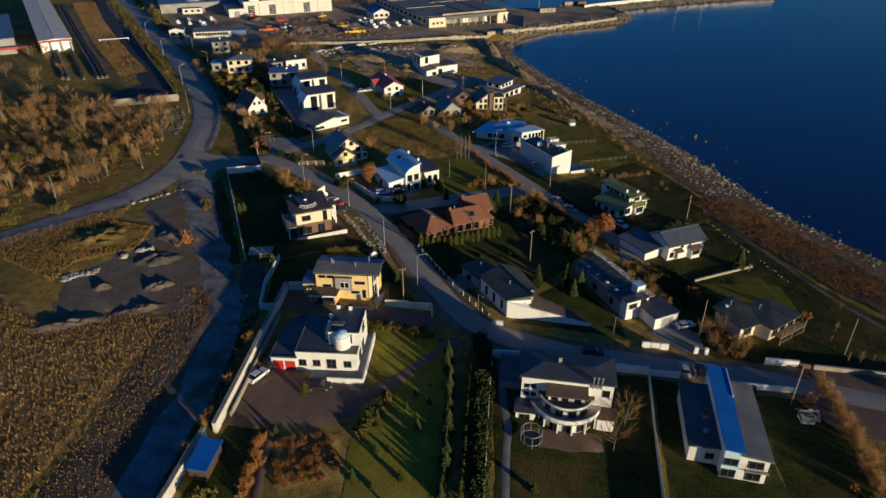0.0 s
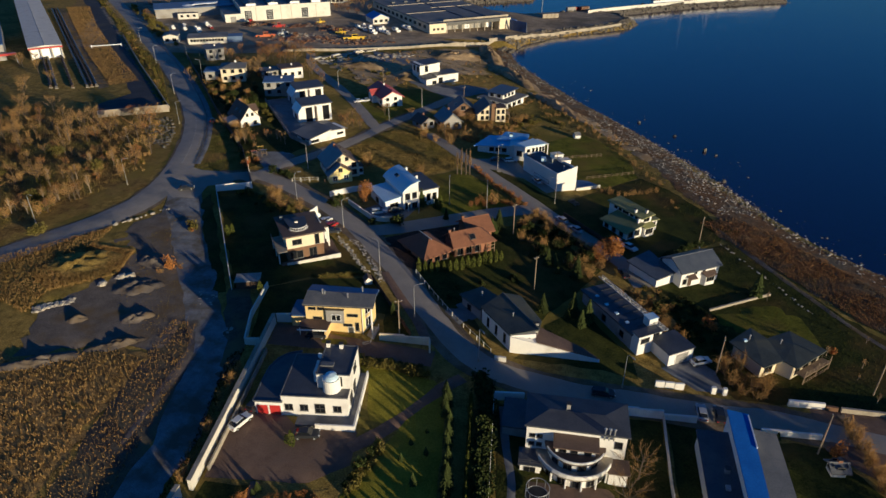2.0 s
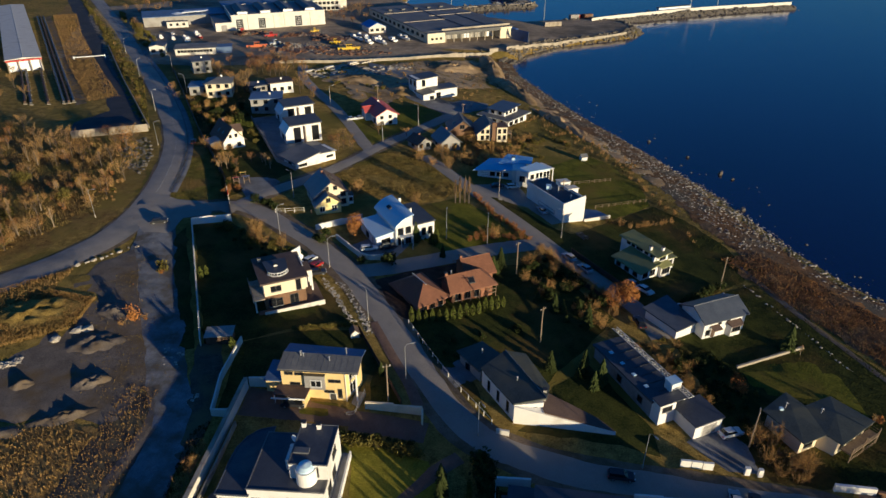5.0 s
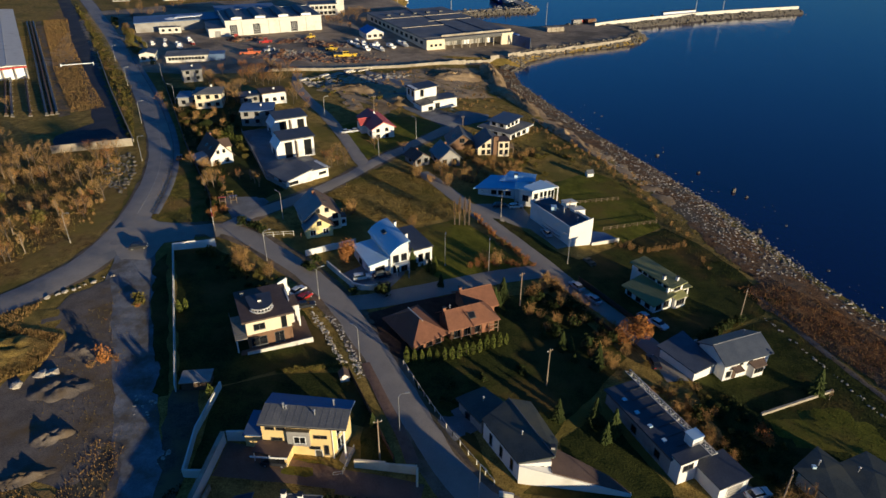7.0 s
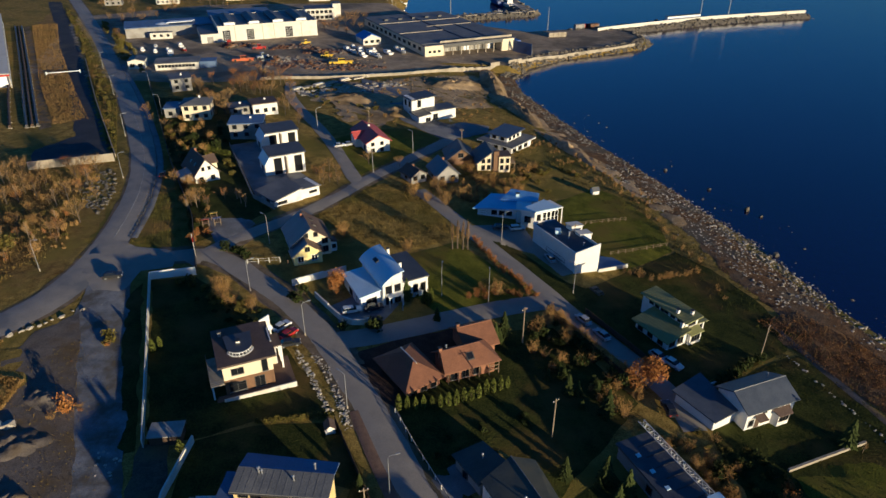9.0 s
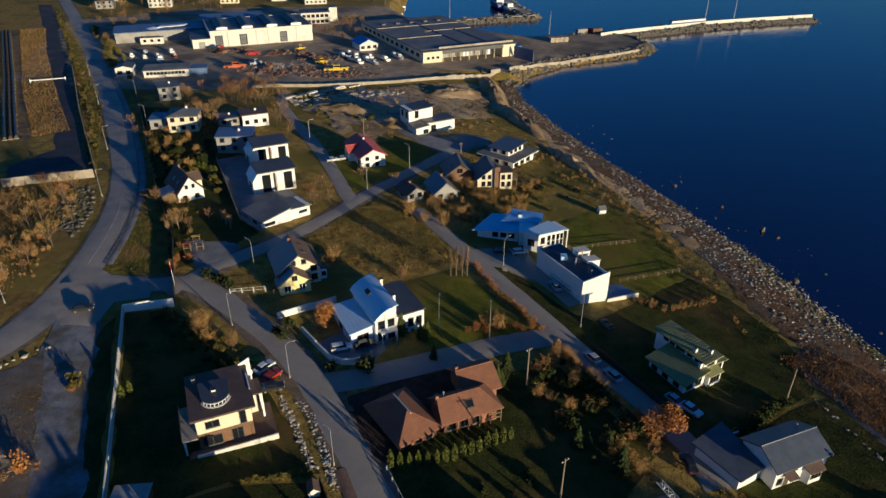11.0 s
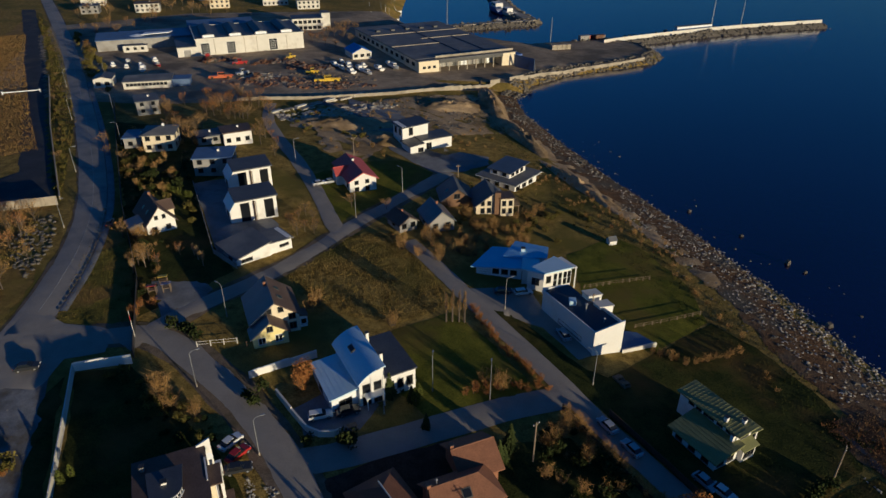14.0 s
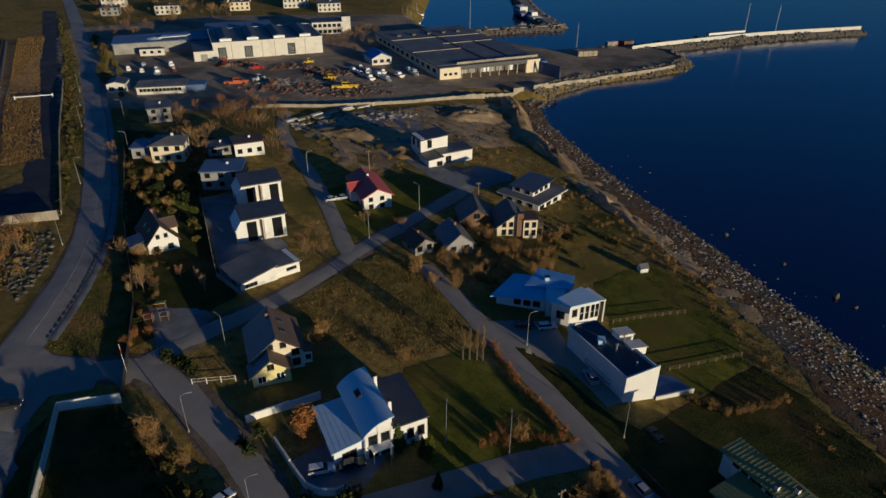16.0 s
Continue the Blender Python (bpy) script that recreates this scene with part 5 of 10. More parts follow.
def twin_hip_house():
    r = thing("low_twin_house", "low house with two shallow slate roofs and timber balconies", 49.0, 97.0, 0, z=-7.0)
    walls(r, [(-4.0, 4.9), (-1.3, -0.6), (1.7, 0.9), (1.6, 6.2), (0.0, 8.4)], 3.0, "cream")
    walls(r, [(1.72, 6.2), (1.9, 0.9), (3.7, -0.7), (9.9, 3.8), (6.3, 8.0)], 3.0, "cream")
    ridge_a, ridge_b, valley = (-0.6, 5.0, 3.34), (5.6, 4.6, 3.34), [(1.8, 6.3, 3.2), (2.4, 0.4, 3.13)]
    a = [(-4.9, 5.0, 3.15), (0.1, 9.3, 3.15), valley[0], valley[1], (-1.4, -1.6, 3.1)]
    b = [valley[0], (6.6, 8.8, 3.15), (10.8, 3.7, 3.1), (3.9, -1.5, 3.1), valley[1]]
    for ring, top in ((a, ridge_a), (b, ridge_b)):
        for p, q in zip(ring, ring[1:] + ring[:1]):
            part("roof_slope", slab(bmesh.new(), [p, top, q], 0.18), "roof_dkgreen", r)
    win(r, 0.2, 0.15, 0.9, 1.6, 1.2, -63, frame_mat="frame_dark", cols=2)
    for u in (0.2, 0.5, 0.8):
        win(r, 3.7 + 6.2 * u, -0.7 + 4.5 * u, 0.8, 1.3, 1.4, -54, frame_mat="frame_dark", cols=2)
    for z in (-0.2, 1.5):
        part("balcony", prism(bmesh.new(), [(4.3, -0.7), (10.3, 3.6), (11.2, 2.4), (5.2, -1.9)], z, z + 0.2), "wood", r)
        railing(r, [(5.2, -1.9, z + 0.2), (11.2, 2.4, z + 0.2), (10.3, 3.6, z + 0.2)], 0.8, material="wood")
    for x, y in ((5.3, -1.8), (8.2, 0.4), (11.1, 2.4)):
        part("post", tube(bmesh.new(), (x, y, -1.2), (x, y, 3.0), 0.1, 0.1, 6), "wood", r)
    flue(r, -1.5, 5.4, 3.4, 0.9)
    flue(r, 3.4, 4.6, 3.4, 0.8)
    part("roof_light", box(bmesh.new(), -2.6, 4.6, 3.5, -2.1, 5.1, 3.85), "zinc", r)


def grey_roof_house():
    r = thing("gabled_white_house", "white gabled house with dark grey roof and low garage wing", 41.0, 122.0, 25, z=-6.1)
    gable_walls(r, 0, 0, 9.2, 6.2, 3.7, 5.3, "x", "white")
    gable_roof(r, 0, 0, 9.2, 6.2, 3.7, 5.3, "x", "slate", 0.45)
    walls(r, [(-4.6, 1.6), (-1.6, 1.9), (-0.02, 2.2), (-0.02, 9.0), (-6.2, 8.4)], [2.2, 2.4, 2.5, 3.0, 2.8], "white", name="garage_wing")
    part("wing_roof", slab(bmesh.new(), [(-4.9, 1.1, 2.4), (-0.1, 1.7, 2.7), (-0.1, 10.4, 3.3), (-6.8, 8.8, 3.0)], 0.22), "slate", r)
    part("bay", prism(bmesh.new(), [(5.0, 0), (5.4, -1.0), (7.6, -1.0), (8.0, 0)], -1.2, 2.2), "white", r)
    part("bay_roof", slab(bmesh.new(), [(4.8, 0.0, 2.75), (5.2, -1.3, 2.25), (7.8, -1.3, 2.25), (8.2, 0.0, 2.75)], 0.15), "roof_brown", r)
    wins(r, (5.9, 6.5, 7.1), -1.0, 0.9, 0.5, 0.9, frame_mat="frame_dark", sill=False)
    wins(r, (3.4, 5.4), 0, 2.7, 0.6, 0.55, frame_mat="frame_dark")
    door(r, 2.2, 0, 0.1, 1.0, 2.0)
    part("porch_roof", slab(bmesh.new(), [(1.4, -1.2, 2.3), (3.2, -1.2, 2.3), (3.2, 0, 2.7), (1.4, 0, 2.7)], 0.12), "roof_brown", r)
    win(r, 1.0, 0, 0.8, 0.8, 1.0, frame_mat="frame_dark")
    wins(r, (2.0, 4.0), 9.2, 1.0, 1.2, 1.2, 0, frame_mat="frame_dark", cols=2)
    flue(r, 7.6, 4.6, 4.4, 0.9)


def green_house():
    r = thing("green_roofed_house", "white house with stepped olive green sheet roofs", 33.5, 140.0, 33, z=-5.5)
    walls(r, rect(0, 0, 4.6, 7.6), 2.2, "white")
    q = [(-0.7, -0.6, 2.2), (5.0, -0.6, 3.3), (5.0, 8.2, 3.3), (-0.7, 8.2, 2.2)]
    s = part("roof", slab(bmesh.new(), q, 0.2), "roof_green", r, "low green sheet roof")
    seams(s, q, 0.6, "roof_green")
    walls(r, [(0.1, 0.02), (4.5, 0.02), (4.5, 7.5), (0.1, 7.5)], [2.2, 3.0, 3.0, 2.2], "white", 2.0, "gable_wall")
    walls(r, rect(4.6, 0.6, 7.7, 11.0), 4.3, "white", name="tall_wing")
    q = [(4.2, 0.0, 4.4), (8.2, 0.0, 4.75), (8.2, 11.5, 4.75), (4.2, 11.5, 4.4)]
    s = part("roof", slab(bmesh.new(), q, 0.2), "roof_green", r, "upper green sheet roof")
    seams(s, q, 0.6, "roof_green", along=1)
    walls(r, rect(7.72, 1.0, 10.2, 5.2), 2.5, "white", name="porch")
    part("porch_roof", slab(bmesh.new(), [(7.7, 0.6, 2.9), (10.7, 0.6, 2.6), (10.7, 5.6, 2.6), (7.7, 5.6, 2.9)], 0.16), "roof_green", r)
    walls(r, rect(4.8, -0.7, 7.6, 0.58), 2.2, "white", name="bay")
    part("bay_roof", slab(bmesh.new(), [(4.6, -1.0, 2.3), (7.9, -1.0, 2.3), (7.9, 0.6, 2.8), (4.6, 0.6, 2.8)], 0.14), "roof_green", r)
    wins(r, (6.0, 7.4, 8.8), 4.6, 3.4, 0.9, 0.55, 180, frame_mat="frame_dark", sill=False)
    wins(r, (2.0, 3.6, 5.2), 4.6, 3.45, 0.9, 0.5, 180, frame_mat="frame_dark", sill=False)
    wins(r, (1.2, 3.2), 0, 0.7, 1.2, 1.2, frame_mat="frame_dark", cols=2)
    win(r, 6.2, -0.7, 0.7, 2.0, 1.1, frame_mat="frame_dark", cols=3)
    win(r, 6.2, 0.6, 3.2, 1.6, 0.8, frame_mat="frame_dark", cols=2)
    win(r, 9.0, 1.0, 0.8, 1.2, 1.2, frame_mat="frame_dark", cols=2)
    wins(r, (7.0, 9.6), 7.7, 1.0, 1.3, 1.3, 0, frame_mat="frame_dark", cols=2)
    wins(r, (1.6, 4.0, 6.4), 0, 0.6, 1.1, 1.2, 180, frame_mat="frame_dark")
    chimney(r, 5.2, 3.2, 4.5, 0.8, 0.5)
    chimney(r, 7.0, 1.6, 4.6, 0.8, 0.5)
    chimney(r, 4.2, 1.0, 3.2, 1.0, 0.5)


def slab_house():
    r = thing("slab_house", "long white cubic house with blank bright end wall", 20.0, 163.9, 0, z=-4.9)
    body = [(0.1, 0.25), (4.9, 2.0), (-3.0, 14.6), (-7.9, 13.1)]
    walls(r, body, [4.6, 5.3, 5.3, 4.6], "white", 0.0)
    part("plinth", prism(bmesh.new(), grow(body, -0.4), -1.2, 0.0), "grey_wall", r)
    part("end_wall", prism(bmesh.new(), [(-0.1, 0.0), (5.1, 1.82), (5.0, 2.1), (-0.2, 0.28)], -1.2, [5.1, 6.6, 6.6, 5.1]), "white", r, "blank white end wall")
    part("roof", slab(bmesh.new(), [(0.1, 0.5, 4.85), (4.7, 2.2, 5.5), (-3.1, 14.4, 5.5), (-7.7, 13.0, 4.85)], 0.2), "felt", r)
    for a, b, h in (((0.0, 0.2), (-8.0, 13.1), 5.1), ((5.0, 2.0), (1.4, 7.7), 6.0), ((-8.0, 13.1), (-3.0, 14.7), 5.4)):
        d = (Vector(b) - Vector(a)).normalized()
        n = Vector((-d.y, d.x)) * 0.12
        part("parapet", prism(bmesh.new(), [(a[0] - n.x, a[1] - n.y), (b[0] - n.x, b[1] - n.y), (b[0] + n.x, b[1] + n.y), (a[0] + n.x, a[1] + n.y)], 4.3, h), "white", r)
    part("roof_box", box(bmesh.new(), -3.6, 8.0, 5.0, -2.4, 9.4, 6.0), "zinc", r)
    flue(r, -0.9, 6.4, 5.0, 1.6, 0.16)
    flue(r, 1.8, 3.0, 5.0, 1.0, 0.1)
    for k in range(2):
        x, y = 2.6 - 1.7 * k, 6.4 + 2.7 * k
        part("roof_pavilion", prism(bmesh.new(), [(x - 1.0, y), (x + 1.4, y + 0.8), (x + 0.4, y + 2.4), (x - 2.0, y + 1.6)], 4.6, 6.0 + 0.5 * k), "white", r)
        part("pavilion_roof", prism(bmesh.new(), [(x - 1.2, y - 0.2), (x + 1.6, y + 0.7), (x + 0.5, y + 2.6), (x - 2.2, y + 1.7)], 6.0 + 0.5 * k, 6.15 + 0.5 * k), "offwhite", r)
    win(r, -3.38, 5.95, 1.0, 6.4, 0.7, math.degrees(math.atan2(-8.0, -12.85)), frame_mat="frame_dark", cols=5)
    part("deck", prism(bmesh.new(), [(5.3, 1.6), (11.6, 4.2), (9.0, 7.2), (1.6, 8.4)], -1.2, 0.35), "slate_blue", r)
    part("deck_edge", prism(bmesh.new(), [(5.3, 1.4), (11.8, 4.1), (11.6, 4.3), (5.3, 1.7)], -1.2, 0.6), "offwhite", r)
    for k in range(4):
        u = 0.15 + 0.22 * k
        win(r, 4.9 - 7.9 * u, 2.0 + 12.6 * u, 0.8, 1.8, 1.6, math.degrees(math.atan2(7.9, 12.6)), frame_mat="frame_dark", cols=2)


def blue_roof_complex():
    r = thing("blue_roofed_house", "white bungalow with light blue sheet roofs and glazed corner", 0.0, 186.0, 0, z=-4.1)
    walls(r, [(-0.6, 2.4), (8.6, 1.2), (9.2, 8.0), (2.8, 9.4)], 2.5, "white_metal")
    q = [(-1.8, 1.6, 2.5), (9.2, 0.4, 3.1), (9.4, 8.4, 3.3), (2.6, 10.0, 2.7)]
    s = part("roof", slab(bmesh.new(), q, 0.2), "roof_ltblue", r, "light blue sheet roof")
    seams(s, q, 0.8, "roof_ltblue")
    walls(r, [(5.4, 5.0), (13.4, 4.2), (13.8, 8.0), (7.6, 10.8)], 3.4, "white_metal", name="rear_wing")
    q = [(4.8, 4.6, 3.5), (13.8, 3.6, 3.9), (14.4, 8.2, 3.9), (7.6, 11.4, 3.5)]
    s = part("roof", slab(bmesh.new(), q, 0.2), "roof_ltblue", r)
    seams(s, q, 0.8, "roof_ltblue")
    wing = [(9.6, -1.8), (12.7, -3.0), (18.3, -0.2), (15.2, 3.6)]
    walls(r, wing, 4.0, "white", name="east_wing")
    flat_roof(r, wing, 4.0, "zinc", 0.25, 0.25)
    walls(r, [(8.6, -0.4), (12.0, -0.2), (12.2, 4.0), (8.9, 4.0)], 3.3, "white", name="link")
    flat_roof(r, [(8.6, -0.4), (12.0, -0.2), (12.2, 4.0), (8.9, 4.0)], 3.3, "zinc", 0.15, 0.2)
    for x in (3.4, 5.2, 7.0):
        win(r, x, 1.88 - (x - 3.4) * 0.13, 0.9, 1.2, 1.0, -97.4, frame_mat="frame_dark")
    door(r, 1.2, 2.15, 0, 2.2, 2.1, -97.4, "white_metal", "garage_door")
    for u in (0.42, 0.6, 0.78, 0.93):
        win(r, 12.7 + 5.6 * u, -3.0 + 2.8 * u, 0.6, 0.8, 2.9, -63.4, frame_mat="frame_white", sill=False, rows=2)
    win(r, 13.7, -2.5, 1.8, 0.9, 1.4, -63.4, frame_mat="frame_dark")
    win(r, 11.2, -2.4, 1.2, 1.4, 1.4, -111, frame_mat="frame_dark", cols=2)
    for u in (0.25, 0.6):
        win(r, 18.3 - 3.1 * u, -0.2 + 3.8 * u, 0.6, 1.3, 2.9, 39, frame_mat="frame_white", sill=False, rows=2)
    for x, y in ((19.2, -0.2), (16.6, 3.4)):
        part("post", box(bmesh.new(), x - 0.12, y - 0.12, -1.2, x + 0.12, y + 0.12, 4.0), "white", r)
    part("canopy", prism(bmesh.new(), [(18.5, -0.5), (19.5, 0.0), (16.6, 3.9), (15.7, 3.3)], 4.0, 4.2), "white", r)
    chimney(r, 9.0, 6.6, 3.8, 0.6, 0.8, "zinc")


# ---- houses behind the cross street ----
def twin_unit(name, x, y, z):
    r = thing(name, "white two-storey terraced unit with black lean-to roof and tall windows", x, y, 31, z=z, group="twin white units")
    walls(r, rect(0, 0, 10.6, 6.6), 2.9, "white")
    walls(r, [(1.4, 0.02), (10.6, 0.02), (10.6, 6.6), (1.4, 6.6)], 5.4, "white", 2.9, "upper_wall")
    part("slope_wall", prism(bmesh.new(), [(0, 0.02), (1.4, 0.02), (1.4, 6.6), (0, 6.6)], 2.9, [2.95, 5.4, 5.4, 2.95]), "white", r)
    q = [(-0.2, -0.3, 3.2), (1.5, -0.3, 5.6), (1.5, 6.9, 5.6), (-0.2, 6.9, 3.2)]
    part("side_roof", slab(bmesh.new(), q, 0.15), "zinc", r)
    part("roof", slab(bmesh.new(), [(1.2, -0.5, 5.6), (11.0, -0.5, 5.6), (11.0, 7.0, 6.0), (1.2, 7.0, 6.0)], 0.28), "felt", r)
    for x0 in (3.4, 8.8):
        win(r, x0, 0.0, 0.3, 1.9, 4.3, frame_mat="frame_dark", sill=False)
    part("divider", box(bmesh.new(), 5.3, -0.55, -1.2, 5.6, -0.02, 4.9), "dark_wood", r)
    part("divider", box(bmesh.new(), 5.9, -0.35, -1.2, 6.1, -0.02, 4.7), "white", r)
    wins(r, (1.6, 4.2), 10.6, 1.0, 1.2, 1.3, 0, frame_mat="frame_dark", cols=2)
    win(r, 0, 3.2, 0.8, 1.6, 1.4, 180, frame_mat="frame_dark", cols=2)


def low_pent_house():
    r = thing("low_white_outbuilding", "low white outbuilding with grey lean-to roofs", -48.8, 183.6, 45, z=-1.9)
    walls(r, [(0, 0), (7.6, 0), (7.6, 6.4), (0, 6.4)], [2.2, 3.6, 3.6, 2.2], "white")
    part("roof", slab(bmesh.new(), [(-0.4, -0.4, 2.3), (7.8, -0.4, 3.8), (7.8, 8.4, 3.8), (-0.4, 9.0, 2.3)], 0.22), "felt_grey", r)
    walls(r, rect(7.6, 0.3, 12.6, 6.0), 3.0, "white", name="east_wing")
    part("roof", slab(bmesh.new(), [(7.4, -0.2, 3.3), (13.0, -0.2, 2.9), (13.0, 6.6, 2.9), (7.4, 6.6, 3.3)], 0.2), "felt_grey", r)
    win(r, 2.2, 0, 1.0, 2.2, 0.6, frame_mat="frame_dark", cols=3)
    win(r, 10.8, 0.3, 1.4, 2.0, 0.5, frame_mat="frame_dark", cols=3)
    win(r, 0, 3.0, 0.8, 1.6, 1.0, 180, frame_mat="frame_dark", cols=2)


def cottage():
    r = thing("gable_cottage", "small white cottage with steep dark roof", -71.6, 193.2, 40, z=-0.4)
    gable_walls(r, 0, 0, 6.0, 9.6, 2.7, 6.2, "y", "white")
    gable_roof(r, 0, 0, 6.0, 9.6, 2.7, 6.2, "y", "roof_brown", 0.5)
    wins(r, (2.2, 3.8), 0, 3.4, 0.6, 0.8, frame_mat="frame_dark")
    wins(r, (1.5, 4.4), 0, 0.7, 0.9, 1.0, frame_mat="frame_dark")
    gable_walls(r, 3.4, 3.2, 6.8, 6.8, 3.9, 5.2, "x", "cream", z0=2.0)
    gable_roof(r, 3.6, 3.2, 6.8, 6.8, 3.9, 5.2, "x", "roof_brown", 0.3)
    wins(r, (4.2, 5.8), 6.8, 2.9, 0.7, 0.8, 0, frame_mat="frame_dark")
    wins(r, (2.4, 6.4), 0, 0.8, 1.0, 1.0, 180, frame_mat="frame_dark")
    k = 3.5 / 3.0
    for y in (2.4, 5.6):
        roof_window(r, [(0.9, y, 2.84 + k * 0.9), (1.6, y, 2.84 + k * 1.6), (1.6, y + 0.8, 2.84 + k * 1.6), (0.9, y + 0.8, 2.84 + k * 0.9)])
    chimney(r, 3.2, 7.6, 6.0, 0.9, 0.5, "brick")
    part("leanto", box(bmesh.new(), -3.0, 2.0, -1.2, -0.02, 6.0, 2.2), "grey_wall", r)
    part("leanto_roof", slab(bmesh.new(), [(-3.3, 1.7, 2.2), (0.0, 1.7, 2.8), (0.0, 6.3, 2.8), (-3.3, 6.3, 2.2)], 0.15), "slate", r)


def pink_house():
    r = thing("red_roofed_house", "white house with crimson sheet roof", -33.3, 222.7, 28, z=-2.4)
    gable_walls(r, 0, 0, 7.0, 14.0, 3.6, 5.4, "y", "white")
    gable_roof(r, 0, 0, 7.0, 14.0, 3.6, 5.4, "y", "roof_pink", 0.6, ribs=0.7)
    gable_walls(r, -1.8, 5.4, 1.8, 9.4, 3.5, 4.7, "x", "white")
    gable_roof(r, -1.8, 5.4, 1.8, 9.4, 3.5, 4.7, "x", "roof_pink", 0.35)
    wins(r, (1.8, 4.6), 0, 2.4, 0.9, 0.9, frame_mat="frame_dark")
    wins(r, (1.8, 4.6), 0, 0.4, 1.0, 1.1, frame_mat="frame_dark")
    wins(r, (2.0, 8.6), 0, 1.0, 1.1, 1.2, 180, frame_mat="frame_dark", cols=2)
    wins(r, (2.4, 5.4, 8.4, 11.4), 7.0, 1.0, 1.0, 1.2, 0, frame_mat="frame_dark", cols=2)
    chimney(r, 3.6, 8.6, 5.2, 0.9, 0.5, "white")


def far_white_house():
    r = thing("white_cube_house", "white two-level house with dark flat roofs on bare ground", -21.2, 252.8, 33, z=-3.3)
    walls(r, rect(0, 0, 4.6, 6.0), 3.0, "white")
    part("roof", slab(bmesh.new(), [(-0.4, -0.4, 3.0), (4.6, -0.4, 3.5), (4.6, 6.4, 3.5), (-0.4, 6.4, 3.0)], 0.22), "felt", r)
    walls(r, rect(4.6, 1.6, 14.8, 7.6), 3.4, "white", name="long_wing")
    flat_roof(r, rect(4.6, 1.6, 14.8, 7.6), 3.4, "felt", 0.35, 0.25)
    walls(r, rect(0.4, 6.0, 9.0, 12.4), 7.0, "white", name="tall_wing")
    part("roof", slab(bmesh.new(), [(-0.1, 5.4, 6.9), (9.5, 5.4, 7.4), (9.5, 13.0, 7.4), (-0.1, 13.0, 6.9)], 0.25), "felt", r)
    win(r, 3.4, 0, 0.8, 1.6, 1.2, frame_mat="frame_dark", cols=2)
    wins(r, (7.0,), 1.6, 0.6, 1.6, 1.8, frame_mat="frame_dark", cols=2)
    win(r, 3.2, 6.0, 4.2, 1.2, 2.2, frame_mat="frame_dark")
    wins(r, (7.6, 10.6), 0.4, 4.2, 1.2, 1.8, 180, frame_mat="frame_dark")
    wins(r, (3.6,), 14.8, 0.8, 1.6, 1.4, 0, frame_mat="frame_dark", cols=2)
    part("terrace", box(bmesh.new(), 4.7, -1.6, -1.2, 12.0, 1.55, 0.12), "concrete", r)


def beach_house():
    r = thing("beach_house", "white house with wide grey roofs near the bluff", 8.5, 230.2, 55, z=-4.6)
    # local x runs along the east-facing front, y back to the west
    walls(r, rect(0.8, 0.4, 11.6, 11.2), 2.5, "white")
    part("roof", prism(bmesh.new(), rect(-0.3, -0.6, 12.8, 12.4), 2.55, 2.85), "felt_grey", r)
    part("fascia", prism(bmesh.new(), grow(rect(-0.3, -0.6, 12.8, 12.4), 0.05), 2.45, 2.62), "frame_white", r)
    walls(r, rect(2.6, 3.4, 10.4, 9.6), 4.6, "white", 2.8, "upper_wall")
    part("upper_roof", slab(bmesh.new(), [(1.8, 2.6, 4.7), (11.4, 2.6, 5.2), (11.4, 10.2, 5.2), (1.8, 10.2, 4.7)], 0.25), "slate", r)
    wins(r, (2.4, 5.4, 8.6), 0.4, 0.6, 1.8, 1.5, frame_mat="frame_dark", cols=2)
    wins(r, (2.8, 6.0, 9.0), 0.8, 0.8, 1.2, 1.2, 180, frame_mat="frame_dark")
    wins(r, (4.2, 6.4, 8.6), 3.4, 3.2, 1.2, 0.9, frame_mat="frame_dark", sill=False)
    wins(r, (5.0, 8.0), 2.6, 3.2, 1.2, 0.9, 180, frame_mat="frame_dark", sill=False)


